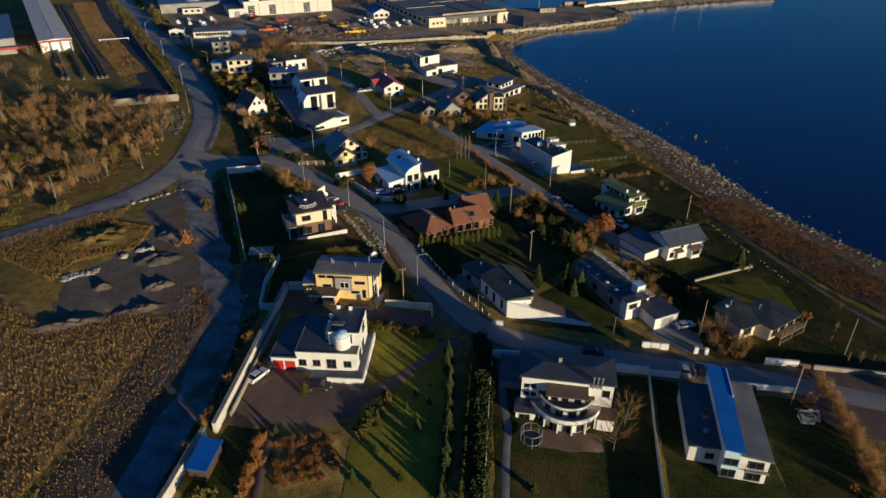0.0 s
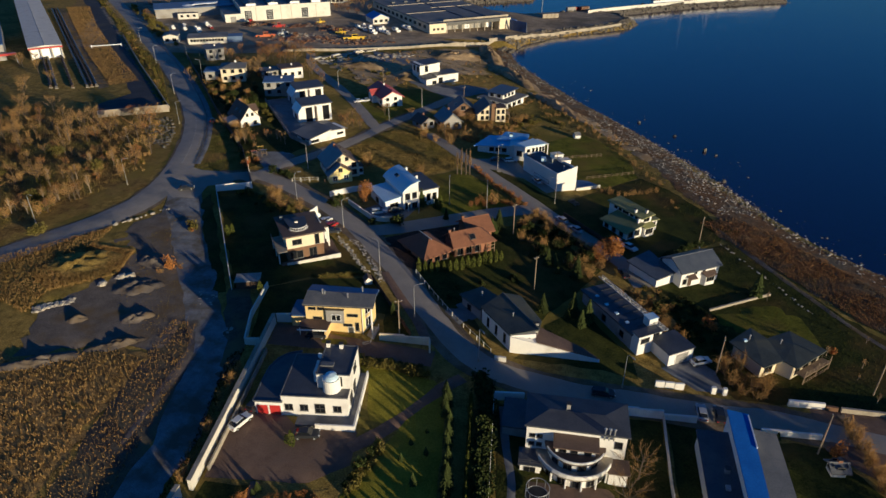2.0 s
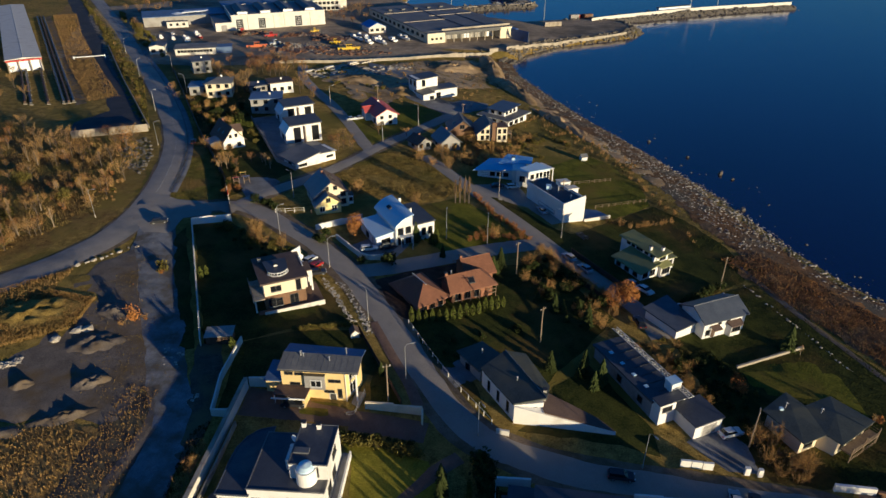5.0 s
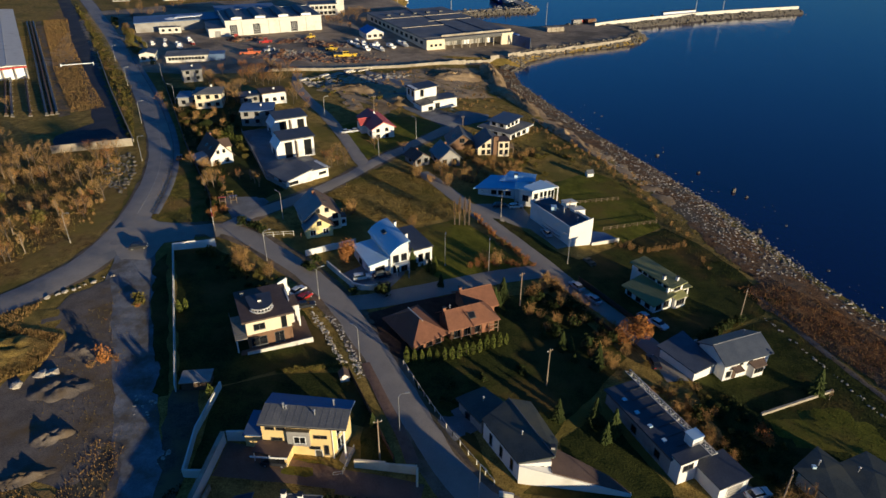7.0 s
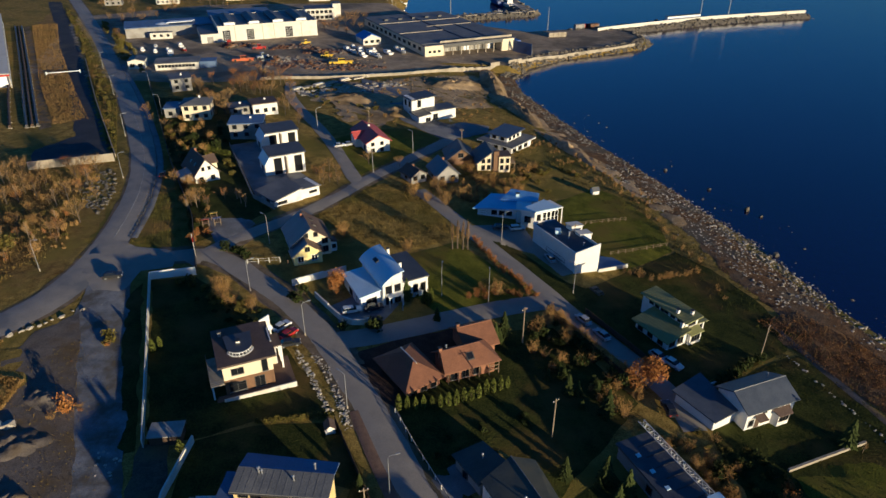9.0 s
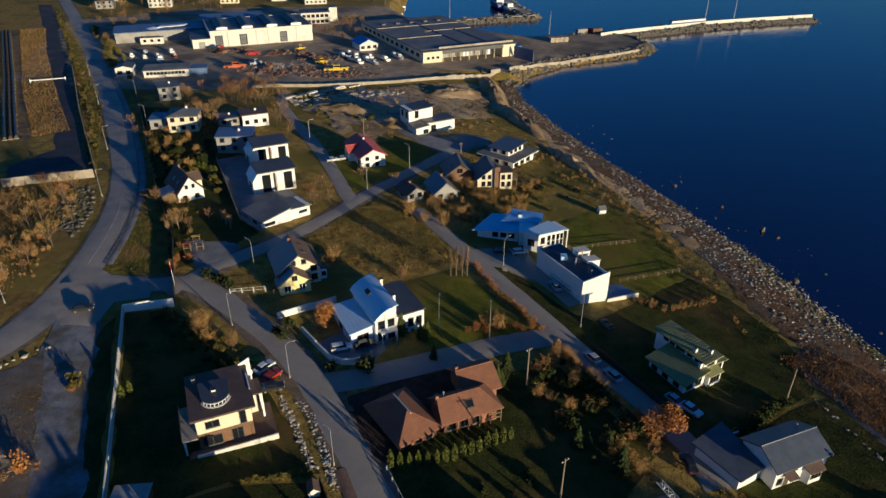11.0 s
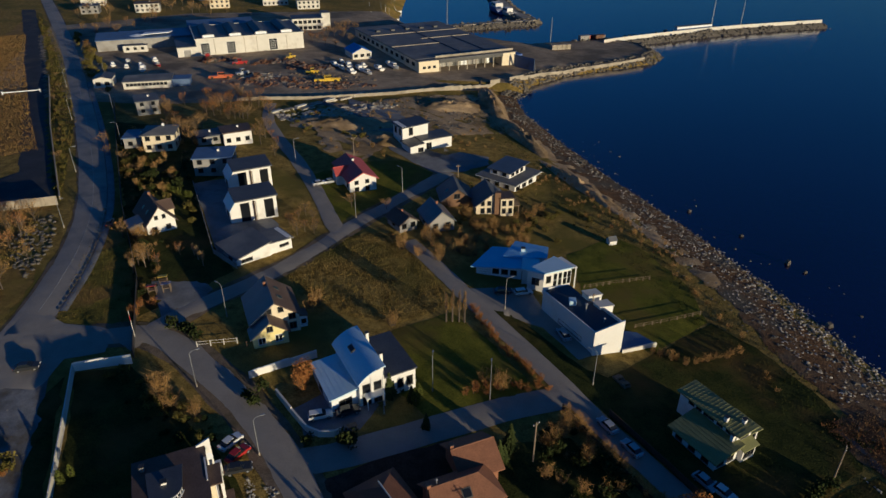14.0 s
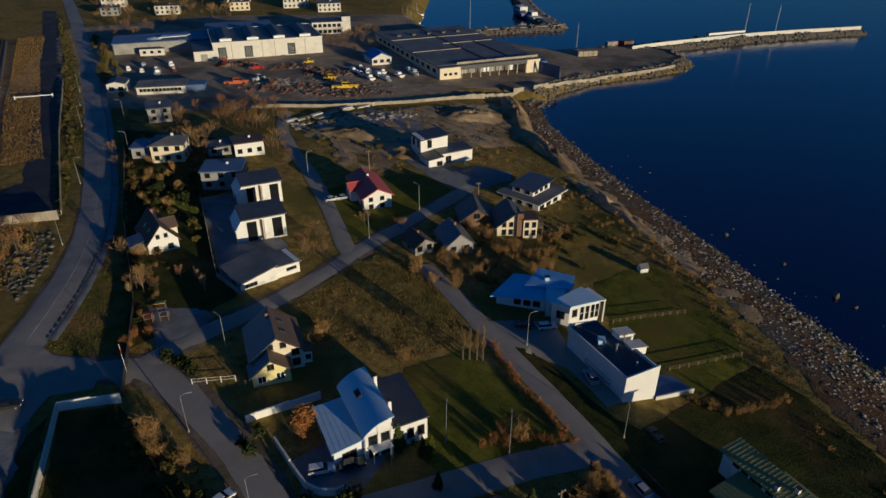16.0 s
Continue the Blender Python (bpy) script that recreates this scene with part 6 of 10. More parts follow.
def brown_house():
    r = thing("brown_timber_house", "weathered house with dark brown gabled roofs", -6.0, 216.4, 12, z=-4.0)
    gable_walls(r, -3.0, 3.0, 4.6, 10.6, 2.6, 5.4, "y", "brown_wall")
    gable_roof(r, -3.0, 3.0, 4.6, 10.6, 2.6, 5.4, "y", "felt", 0.6)
    gable_walls(r, 4.6, -1.4, 12.2, 7.0, 2.8, 5.6, "y", "cream")
    gable_roof(r, 4.6, -1.4, 12.2, 7.0, 2.8, 5.6, "y", "felt", 0.6)
    part("chimney", box(bmesh.new(), 9.0, -2.2, -1.2, 10.4, -1.4, 6.0), "brown_wall", r, "broad brown chimney breast")
    walls(r, rect(10.4, -2.6, 13.6, 1.4), 4.6, "cream", name="stair_tower")
    flat_roof(r, rect(10.4, -2.6, 13.6, 1.4), 4.6, "roof_brown", 0.25, 0.2)
    wins(r, (11.2, 12.8), -2.6, 0.8, 0.8, 1.2, frame_mat="frame_dark")
    wins(r, (11.2, 12.8), -2.6, 2.8, 0.8, 1.2, frame_mat="frame_dark")
    wins(r, (6.2, 7.8), -1.4, 2.6, 0.8, 1.0, frame_mat="frame_dark")
    wins(r, (6.2, 7.8), -1.4, 0.6, 0.9, 1.2, frame_mat="frame_dark")
    win(r, 0.6, 3.0, 2.8, 1.4, 1.2, frame_mat="frame_dark", cols=2)
    part("balcony", box(bmesh.new(), 13.6, -2.0, 2.2, 15.2, 1.6, 2.4), "wood", r)
    railing(r, [(13.6, -2.0, 2.4), (15.2, -2.0, 2.4), (15.2, 1.6, 2.4)], 0.9, material="wood")
    part("post", box(bmesh.new(), 15.0, -1.9, -1.2, 15.15, -1.75, 2.2), "wood", r)
    k = 2.8 / 3.8
    roof_window(r, [(-2.0, 5.2, 2.74 + k * 1.0), (-1.0, 5.2, 2.74 + k * 2.0), (-1.0, 6.4, 2.74 + k * 2.0), (-2.0, 6.4, 2.74 + k * 1.0)])


def small_house(name, label, x, y, rz, w, d, ze, zr, wall, roof, axis="y", z=None, cols=2, group=""):
    r = thing(name, label, x, y, rz, z=z, group=group)
    gable_walls(r, 0, 0, w, d, ze, zr, axis, wall)
    gable_roof(r, 0, 0, w, d, ze, zr, axis, roof, 0.45)
    for k in range(cols):
        win(r, w * (k + 0.5) / cols, 0, 0.8, min(1.1, w / cols * 0.5), 1.1, frame_mat="frame_dark")
        win(r, w * (k + 0.5) / cols, d, 0.8, min(1.1, w / cols * 0.5), 1.1, 90, frame_mat="frame_dark")
    win(r, w, d * 0.5, 0.8, 1.1, 1.1, 0, frame_mat="frame_dark")
    win(r, 0, d * 0.5, 0.8, 1.1, 1.1, 180, frame_mat="frame_dark")
    chimney(r, w * 0.55, d * 0.6, zr - 0.2, 0.8, 0.5, "brick")
    return r


def block_house(name, label, x, y, rz, w, d, h, wall, roof, storeys=2, hip=0.0, z=None):
    r = thing(name, label, x, y, rz, z=z)
    walls(r, rect(0, 0, w, d), h, wall)
    if hip:
        hip_roof(r, 0, 0, w, d, h, h + hip, roof, 0.5)
    else:
        flat_roof(r, rect(0, 0, w, d), h, roof, 0.35, 0.3)
    n = max(2, int(w / 2.6))
    sh = h / storeys
    for s in range(storeys):
        for k in range(n):
            win(r, w * (k + 0.5) / n, 0, s * sh + 0.9, 1.1, 1.1, frame_mat="frame_dark")
        for k in range(2):
            win(r, w, d * (k + 0.5) / 2, s * sh + 0.9, 1.1, 1.1, 0, frame_mat="frame_dark")
            win(r, 0, d * (k + 0.5) / 2, s * sh + 0.9, 1.1, 1.1, 180, frame_mat="frame_dark")
    chimney(r, w * 0.6, d * 0.6, h + hip * 0.7, 0.9, 0.55, "white")
    return r


villa()
yellow_house()
turret_house()
red_house()
lemon_house()
vault_house()
ramp_house()
truss_house()
bow_villa()
blue_stripe_house()
twin_hip_house()
grey_roof_house()
green_house()
slab_house()
blue_roof_complex()
twin_unit("twin_white_unit", -56.2, 201.2, -1.1)
twin_unit("twin_white_unit", -62.6, 218.2, -0.9)
low_pent_house()
cottage()
pink_house()
far_white_house()
beach_house()
brown_house()
small_house("garden_cabin", "small weathered cabin with brown roof", -18.2, 203.2, 38, 4.6, 5.6, 2.1, 3.5, "grey_wall", "roof_brown")
small_house("grey_cottage", "small grey cottage with steep slate roof", -11.6, 204.6, 24, 6.0, 7.6, 2.4, 4.9, "grey_wall", "slate")
block_house("pale_blue_house", "pale house with faded blue-grey roof behind the twin units", -74.4, 225.6, 12, 9.6, 8.0, 4.6, "grey_wall", "slate_blue", 2)
block_house("hipped_house", "cream house with shallow grey hipped roof", -95.0, 240.6, 14, 8.4, 8.4, 5.0, "cream", "felt_grey", 2, 1.2)
block_house("annex_house", "blue-grey low annex beside a hipped house", -102.0, 243.0, 14, 7.0, 7.0, 3.0, "grey_wall", "slate_blue", 1)
block_house("old_block_house", "grey house with dark flat roof below the yard", -114.2, 275.6, 30, 7.0, 9.0, 4.4, "grey_wall", "felt_grey", 2)
block_house("white_block_house", "white house with brown flat roof among bare trees", -74.9, 248.4, 30, 8.0, 6.6, 3.6, "white", "roof_brown", 1)
block_house("dark_garage", "dark low garage beside a white house", -82.0, 247.0, 30, 6.4, 6.0, 2.4, "grey_wall", "felt", 1)
small_house("garden_shed", "small grey shed with pale roof on the lawn", 50.4, 76.0, 0, 1.9, 1.7, 1.4, 1.9, "offwhite", "felt_grey", "x", cols=1)


# ---- gardens, yards and fields ----
patch("lawn", [(-17.8, 91), (-5.2, 88.2), (-3.4, 83), (-3.0, 55), (-15, 54), (-15.5, 65), (-13, 70), (-9.5, 77.5), (-14, 78.5), (-15.4, 86)], M["lawn"], 0.10, "short olive green lawn of the villa", "lawn", 0.3)
patch("paved_yard", [(-33.5, 79), (-33.2, 66), (-20, 66.5), (-15.2, 70), (-15.4, 76), (-24, 76), (-26, 78), (-30, 78)], M["paving"], 0.12, "dark brown paved yard of the villa", "yard", 0.15)
ribbon("driveway", [(-16, 73), (-12, 76.5), (-8, 81.5), (-4.2, 86.5), (-1, 89.5)], 2.2, M["brick_paving"], 0.14, "curved brick driveway across the lawn", "driveway", 0.08, 21)
patch("vegetable_bed", [(-25.6, 64.5), (-17, 65.8), (-15.4, 58), (-24, 55)], M["earth"], 0.11, "brown withered vegetable bed", "garden bed", 0.4, bumps=0.2)
patch("rough_lawn", [(-33, 65.5), (-26.2, 65.5), (-24.6, 50), (-34.5, 50)], M["shaded_rough_grass"], 0.10, "rough shade-darkened grass beside a shed", "lawn", 0.4)
ribbon("garden_path", [(-26.6, 66), (-26.2, 60), (-25.2, 52), (-25, 40)], 1.2, M["paving"], 0.13, "narrow dark garden path", "path", 0.1, 22)
patch("yellow_house_yard", [(-33.5, 93.5), (-16, 93.2), (-16, 96.0), (-22, 97.5), (-33.5, 99.5)], M["paving"], 0.12, "dark paved forecourt of a yellow house", "yard", 0.15)
ribbon("yellow_house_drive", [(-17, 94.5), (-11, 94.0), (-6, 93.4)], 4.0, M["paving"], 0.135, "paved drive between a hedge and a wall", "driveway", 0.1, 23)
# Garden lawns below take the grass colour that holds painted house shade
patch("lawn", [(-36.5, 93.5), (-33.9, 93.5), (-33.9, 100), (-29, 100.5), (-29, 106), (-15.5, 104.5), (-14.8, 98.0), (-9.8, 98.2), (-19.5, 116), (-31, 114), (-38.5, 110)], M["shaded_rough_grass"], 0.09, "shade-darkened uneven garden lawn", "lawn", 0.3)
patch("lawn", [(-44.2, 108.5), (-38.5, 110.5), (-31, 115), (-20, 117.5), (-29.5, 129.5), (-36, 136.5), (-55, 151.5), (-62.3, 148.6)], M["shaded_rough_grass"], 0.095, "large fenced lawn coloured dark for shade", "lawn", 0.3)
patch("lawn", [(-9.8, 113.5), (3.5, 97.2), (1.5, 103), (-2.5, 110), (4, 114), (12, 106), (14, 110), (20, 117), (26, 126), (21, 134), (14, 144), (6, 142), (-8, 135), (-12.5, 124)], M["shaded_rough_grass"], 0.09, "shade-darkened uneven garden lawns under shrubs", "lawn", 0.4)
patch("lawn", [(7, 95.8), (22, 95.2), (27.5, 93.5), (27.6, 99), (20, 112), (13, 106), (12.3, 101)], M["shaded_rough_grass"], 0.10, "sloping shade-darkened lawn below a white wall", "lawn", 0.3)
patch("concrete_drive", [(32, 97), (36.5, 92), (41.5, 92), (41.5, 99.5), (36.9, 101.5)], M["grey_paving"], 0.12, "pale concrete drive with a parked car", "driveway", 0.1)
patch("lawn", [(42, 90.8), (69, 88), (80, 99), (70, 114), (62, 130), (56.5, 141), (48, 136.5), (40, 131), (36, 121), (38, 103)], M["shaded_rough_grass"], 0.09, "shore-side grass coloured dark for shade", "lawn", 0.5)
# Sunlit patch of this grass, painted as a lighter plot
patch("lawn", [(44.6, 113.6), (58.2, 119.8), (62.6, 112), (63.6, 104), (58.5, 102.5), (54, 107), (47, 108.5)], M["mown_grass"], 0.12, "lawn coloured lighter for sunlight below a stone wall", "lawn", 0.4)
patch("parking_area", [(53, 90), (69, 87.6), (72, 72), (58, 74), (52, 81)], M["paving"], 0.13, "brown dirt parking area beside the street", "yard", 0.3)
patch("lawn", [(4.2, 57), (4.4, 84.5), (29, 84.2), (26, 57)], M["shaded_rough_grass"], 0.09, "shade-darkened lawn behind a bow-fronted villa", "lawn", 0.2)
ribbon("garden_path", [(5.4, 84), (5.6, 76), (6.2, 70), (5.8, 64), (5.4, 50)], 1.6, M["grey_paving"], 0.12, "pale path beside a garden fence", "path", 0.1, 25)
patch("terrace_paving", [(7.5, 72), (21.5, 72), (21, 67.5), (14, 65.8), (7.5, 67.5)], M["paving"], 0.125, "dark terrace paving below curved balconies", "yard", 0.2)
patch("lawn", [(29.8, 84.2), (43.6, 82.2), (43, 46), (25.8, 46)], M["shaded_rough_grass"], 0.08, "shade-darkened lawn round a blue-striped house", "lawn", 0.2)
patch("lawn", [(44, 82), (52, 81.5), (57, 72), (60, 48), (43, 48)], M["shaded_rough_grass"], 0.09, "shade-darkened side lawn with a shed", "lawn", 0.4)
patch("lawn", [(-14, 152.5), (-7, 145.5), (5, 151), (10.2, 153.5), (2, 166), (-5, 173.5), (-15, 166.5)], M["mown_grass"], 0.10, "green lawn edged by red shrubs", "lawn", 0.3)
patch("stubble_field", [(-39.5, 179.6), (-29.6, 197.5), (-23.5, 207.5), (-14, 195), (-4.5, 176), (-15, 168), (-30, 171)], M["earth"], 0.07, "rough stubbly brown field", "field", 0.6, bumps=0.3)
patch("forecourt", [(-24, 139.5), (-16.5, 142), (-14.5, 147.5), (-22, 150.5), (-27, 145)], M["grey_paving"], 0.12, "paved forecourt of a vaulted house", "yard", 0.15)
patch("lawn", [(19, 199), (24, 203.5), (31, 210), (37, 204), (43, 190), (43.5, 177), (31, 166), (27, 169), (21, 182)], M["mown_grass"], 0.10, "green seaside lawn divided by low fences", "lawn", 0.3)
patch("forecourt", [(2, 183), (-3, 182), (2, 175), (12, 171), (17.5, 162.5), (20, 164), (12.5, 177), (10, 184)], M["asphalt"], 0.12, "asphalt forecourt in front of white houses", "yard", 0.2)
patch("lawn", [(20.5, 157), (31, 166), (44, 177), (50, 170), (56, 156), (58, 147), (55, 142), (48, 137.5), (38, 132), (33, 130), (27, 140)], M["shaded_rough_grass"], 0.09, "shade-darkened lawn round a green-roofed house", "lawn", 0.4)
patch("paved_court", [(-73, 221), (-54.5, 187.8), (-48.4, 183.2), (-45, 190), (-46, 203), (-62, 219), (-66, 226)], M["grey_paving"], 0.12, "wide grey paved court beside twin white units", "yard", 0.15)
patch("playground_sand", [(-63.5, 175.5), (-54, 178.5), (-48, 171.5), (-55.5, 164)], M["grey_paving"], 0.11, "grey play area with small equipment", "yard", 0.3)
patch("verge", [(-90, 212), (-73, 160.5), (-60, 161.5), (-66, 176), (-86, 210)], M["verge_grass"], 0.09, "grass verge beside the main road", "verge", 0.3)
patch("verge", [(-99, 206), (-131, 268), (-193, 363), (-270, 470), (-275, 474), (-212, 378), (-166, 305), (-132, 252), (-108, 214)], M["verge_grass"], 0.085, "green roadside verge", "verge", 0.3)
patch("lawn", [(-60.5, 163), (-78, 196), (-98, 232), (-118, 268), (-80, 262), (-64, 232), (-73, 220), (-55, 188), (-49, 182), (-52, 176)], M["shaded_rough_grass"], 0.07, "overgrown gardens between small houses", "lawn", 0.5)
patch("lawn", [(-33, 206), (-12, 238), (-22, 248), (-34, 244), (-46, 232)], M["mown_grass"], 0.08, "garden lawn round a red-roofed house", "lawn", 0.4)
patch("soil_yard", [(-20.0, 132.4), (-12.8, 137.2), (-4.6, 141.0), (1.5, 143.6), (-4, 128), (-12.2, 118.0), (-15.2, 121.6), (-18.6, 127.6)], M["soil"], 0.105, "brown bare soil in shade tones round a tiled house", "yard", 0.3)
patch("lawn", [(-1.6, 174.6), (3.2, 178.2), (9, 171.6), (18.5, 160), (24, 157.4), (34, 131), (29.4, 136.6), (21.4, 147.6), (14.2, 158.6), (6.4, 170)], M["shaded_rough_grass"], 0.08, "shade-darkened grass strip along the shore lane", "lawn", 0.3)
patch("paved_court", [(-50.5, 308), (-38.3, 299.1), (-28.9, 294.6), (-22.6, 272.4), (-19.5, 256.4), (-14.5, 251.1), (-7.1, 257.4), (1.8, 255.2), (1.9, 248.9), (-6.2, 241.8), (-12.4, 239.5), (-19.3, 245.7), (-27.7, 255.5), (-35.6, 272.2), (-46.4, 290.6)], M["grey_paving"], 0.19, "wide blue-grey gravelled court round a new white house", "yard", 0.4)
patch("lawn", [(-23.6, 97.6), (-19.6, 97.6), (-18.6, 94.8), (-21, 93.9), (-25.2, 94.6), (-25.6, 95.8)], M["mown_grass"], 0.16, "small green front lawn of a yellow house", "lawn", 0.2)
patch("drive", [(-5.6, 107.2), (-2.0, 110.6), (1.6, 106.6), (-2.4, 103.4)], M["grey_paving"], 0.14, "grey paved drive beside a low house", "driveway", 0.15)
ribbon("coast_track", [(55.5, 150), (58.6, 140), (61.5, 131.1), (64.5, 123.5), (68.1, 115), (72, 107), (79, 96), (90, 80)], 1.5, M["dirt"], 0.12, "brown dirt track above the beach", "track", 0.3, 28)
ribbon("pavement", [(-17.4, 118.6), (-13.4, 110.5), (-10.0, 104.2), (-7.6, 98.6)], 1.9, M["brick_paving"], 0.16, "brown brick pavement beside the street", "pavement", 0.1, 27)


def raised_yard():
    """The storage yard's retaining wall and kerb wall."""
    r = thing("retaining_wall", "long pale concrete retaining wall of panels", -118.6, 198.0, 22.4, "wall", kind="structure")
    for k in range(8):
        part("panel", box(bmesh.new(), 0.03 + 2.6 * k, -0.15, -0.5, 2.57 + 2.6 * k, 0.15, 2.2 + 0.04 * (k % 3)), "concrete", r)
    k = thing("yard_wall", "low pale wall along a storage yard", 0, 0, 0, "wall", z=0, kind="structure")
    pts = [(-100.4, 208.4), (-105.2, 215.6), (-114.7, 230), (-135.2, 261), (-176.6, 326.5)]
    for a, b in zip(pts, pts[1:]):
        bm = bmesh.new()
        n = (Vector(b) - Vector(a)).normalized()
        s = Vector((-n.y, n.x)) * 0.12
        prism(bm, [(a[0] - s.x, a[1] - s.y), (b[0] - s.x, b[1] - s.y), (b[0] + s.x, b[1] + s.y), (a[0] + s.x, a[1] + s.y)], -2, [height(*a) + 1.0, height(*b) + 1.0] * 1 + [height(*b) + 1.0, height(*a) + 1.0])
        part("wall_run", bm, "concrete", k)
    g = thing("barrier_gate", "white horizontal barrier across a yard", -176.6, 297.8, 25, "barrier")
    part("beam", box(bmesh.new(), 0, -0.15, 0.8, 12.6, 0.15, 1.1), "white_metal", g)
    for x in (0.2, 12.4):
        part("post", box(bmesh.new(), x - 0.2, -0.2, -0.5, x + 0.2, 0.2, 1.4), "white_metal", g)


raised_yard()


# ---- walls and fences ----
def wall_run(name, label, pts, h, thick, material, cap=None, step=4.0, gap=0.0):
    r = thing(name, label, pts[0][0], pts[0][1], 0, "wall")
    o = r.location
    for a, b in zip(pts, pts[1:]):
        a, b = Vector(a), Vector(b)
        n = max(1, round((b - a).length / step))
        d = (b - a).normalized()
        s = Vector((-d.y, d.x)) * thick / 2
        for k in range(n):
            p, q = a.lerp(b, k / n) + d * gap, a.lerp(b, (k + 1) / n) - d * gap
            zp, zq = height(p.x, p.y) - o.z, height(q.x, q.y) - o.z
            z = max(zp, zq)
            cor = [(p.x - s.x - o.x, p.y - s.y - o.y), (q.x - s.x - o.x, q.y - s.y - o.y), (q.x + s.x - o.x, q.y + s.y - o.y), (p.x + s.x - o.x, p.y + s.y - o.y)]
            pan = part("panel", prism(bmesh.new(), cor, min(zp, zq) - 0.4, z + h), material, r)
            if cap:
                part("coping", prism(bmesh.new(), grow(cor, 0.06), z + h, z + h + 0.1), cap, pan)
    return r


def fence_run(name, label, pts, h=1.3, step=2.5, material="wood", boards=False, rails=2):
    r = thing(name, label, pts[0][0], pts[0][1], 0, "fence")
    o = r.location
    for a, b in zip(pts, pts[1:]):
        a, b = Vector(a), Vector(b)
        n = max(1, round((b - a).length / step))
        prev = None
        for k in range(n + 1):
            p = a.lerp(b, k / n)
            z = height(p.x, p.y) - o.z
            c = Vector((p.x - o.x, p.y - o.y, z))
            part("post", box(bmesh.new(), c.x - 0.06, c.y - 0.06, z - 0.4, c.x + 0.06, c.y + 0.06, z + h + 0.08), material, r)
            if prev is not None:
                if boards:
                    d = Vector((c.x - prev.x, c.y - prev.y)).normalized()
                    s = Vector((-d.y, d.x)) * 0.03
                    part("panel", prism(bmesh.new(), [(prev.x - s.x, prev.y - s.y), (c.x - s.x, c.y - s.y), (c.x + s.x, c.y + s.y), (prev.x + s.x, prev.y + s.y)], min(prev.z, c.z) + 0.05, [prev.z + h, c.z + h, c.z + h, prev.z + h]), material, r)
                else:
                    for i in range(rails):
                        zz = h * (i + 1) / rails
                        part("rail", tube(bmesh.new(), prev + Vector((0, 0, zz)), c + Vector((0, 0, zz)), 0.035, 0.035, 4), material, r)
            prev = c
    return r


wall_run("long_wall", "long pale rendered boundary wall beside a gravel track", [(-36.2, 48), (-35.7, 53), (-35.4, 59.4), (-35.0, 62.9)], 1.9, 0.5, "offwhite", "concrete")
wall_run("long_wall", "long pale rendered boundary wall beside a gravel track", [(-34.0, 63.8), (-33.9, 75), (-33.9, 86.5), (-33.9, 99.4)], 1.9, 0.5, "offwhite", "concrete")
wall_run("inner_wall", "low grey inner wall along a villa yard", [(-33.0, 67), (-32.9, 80), (-32.9, 91.5)], 0.9, 0.25, "concrete")
wall_run("back_wall", "pale wall round a yellow house forecourt", [(-33.6, 99.8), (-29.4, 100.2)], 1.7, 0.3, "offwhite")
wall_run("lot_wall", "thin white wall round a dark garden plot", [(-33.9, 93.2), (-36.9, 93.0), (-38.3, 100.5), (-38.3, 110)], 1.3, 0.25, "offwhite")
wall_run("street_wall", "low cream garden wall by the street corner", [(-15.4, 97.2), (-6.9, 97.0), (-6.7, 94.8)], 1.3, 0.3, "cream")
wall_run("street_wall", "white garden wall along the village street", [(4.0, 85.6), (8.5, 85.6)], 1.5, 0.3, "white")
wall_run("street_wall", "white garden wall along the village street", [(22, 85.2), (29.4, 85.0)], 1.5, 0.3, "white")
wall_run("street_wall", "low white wall beside parked cars", [(29.6, 84.9), (34.4, 84.7)], 1.1, 0.3, "white")
wall_run("street_wall", "low white wall beside a dark lawn", [(43.5, 83.6), (52.0, 83.0)], 1.1, 0.3, "white")
wall_run("gate_wall", "white gate wall of square panels at a drive", [(29.8, 92.3), (34.4, 92.1)], 1.2, 0.35, "white", step=1.5, gap=0.06)
wall_run("gate_wall", "short white gate pillars beside a drive", [(38.6, 91.8), (39.3, 91.8)], 1.3, 0.5, "white", step=1)
wall_run("gate_wall", "short white gate pillars beside a drive", [(40.4, 91.7), (41.0, 91.7)], 1.3, 0.5, "white", step=1)
wall_run("roadside_wall", "low cream stone wall along the lower street", [(50, 90.1), (55.3, 89.7)], 1.2, 0.4, "white")
wall_run("roadside_wall", "low cream stone wall along the lower street", [(55.5, 89.6), (57.2, 89.3)], 0.8, 0.4, "brown_wall")
wall_run("roadside_wall", "low cream stone wall along the lower street", [(57.6, 89.2), (69, 87.9), (90, 84)], 0.9, 0.4, "concrete")
wall_run("fence_wall", "low white wall with posts along a lawn", [(4.0, 94.9), (5.9, 94.6)], 0.9, 0.3, "offwhite")
wall_run("garden_wall", "white garden wall in front of a yellow house", [(-35.6, 150.8), (-34.2, 152.0), (-26.4, 157.4)], 1.3, 0.25, "white")
wall_run("curved_wall", "pale curved wall round a paved forecourt", [(-30.4, 147.8), (-27.0, 144.0), (-24.0, 140.8), (-22, 140.0), (-19.8, 140.3), (-19.0, 141.0)], 1.1, 0.3, "offwhite")
wall_run("plot_fence", "white panel fence round a large dark lawn", [(-44.5, 108.1), (-53.5, 128.4), (-62.7, 149.0)], 1.5, 0.15, "offwhite", step=3)
wall_run("plot_fence", "white panel fence round a large dark lawn", [(-62.7, 149.0), (-58.6, 150.7), (-54.9, 152.0)], 1.6, 0.2, "white", step=3)
wall_run("harbour_wall", "long pale concrete harbour boundary wall", [(-89, 298.5), (-63, 304.3), (-35, 316.0), (-16, 327)], 1.1, 0.35, "concrete")
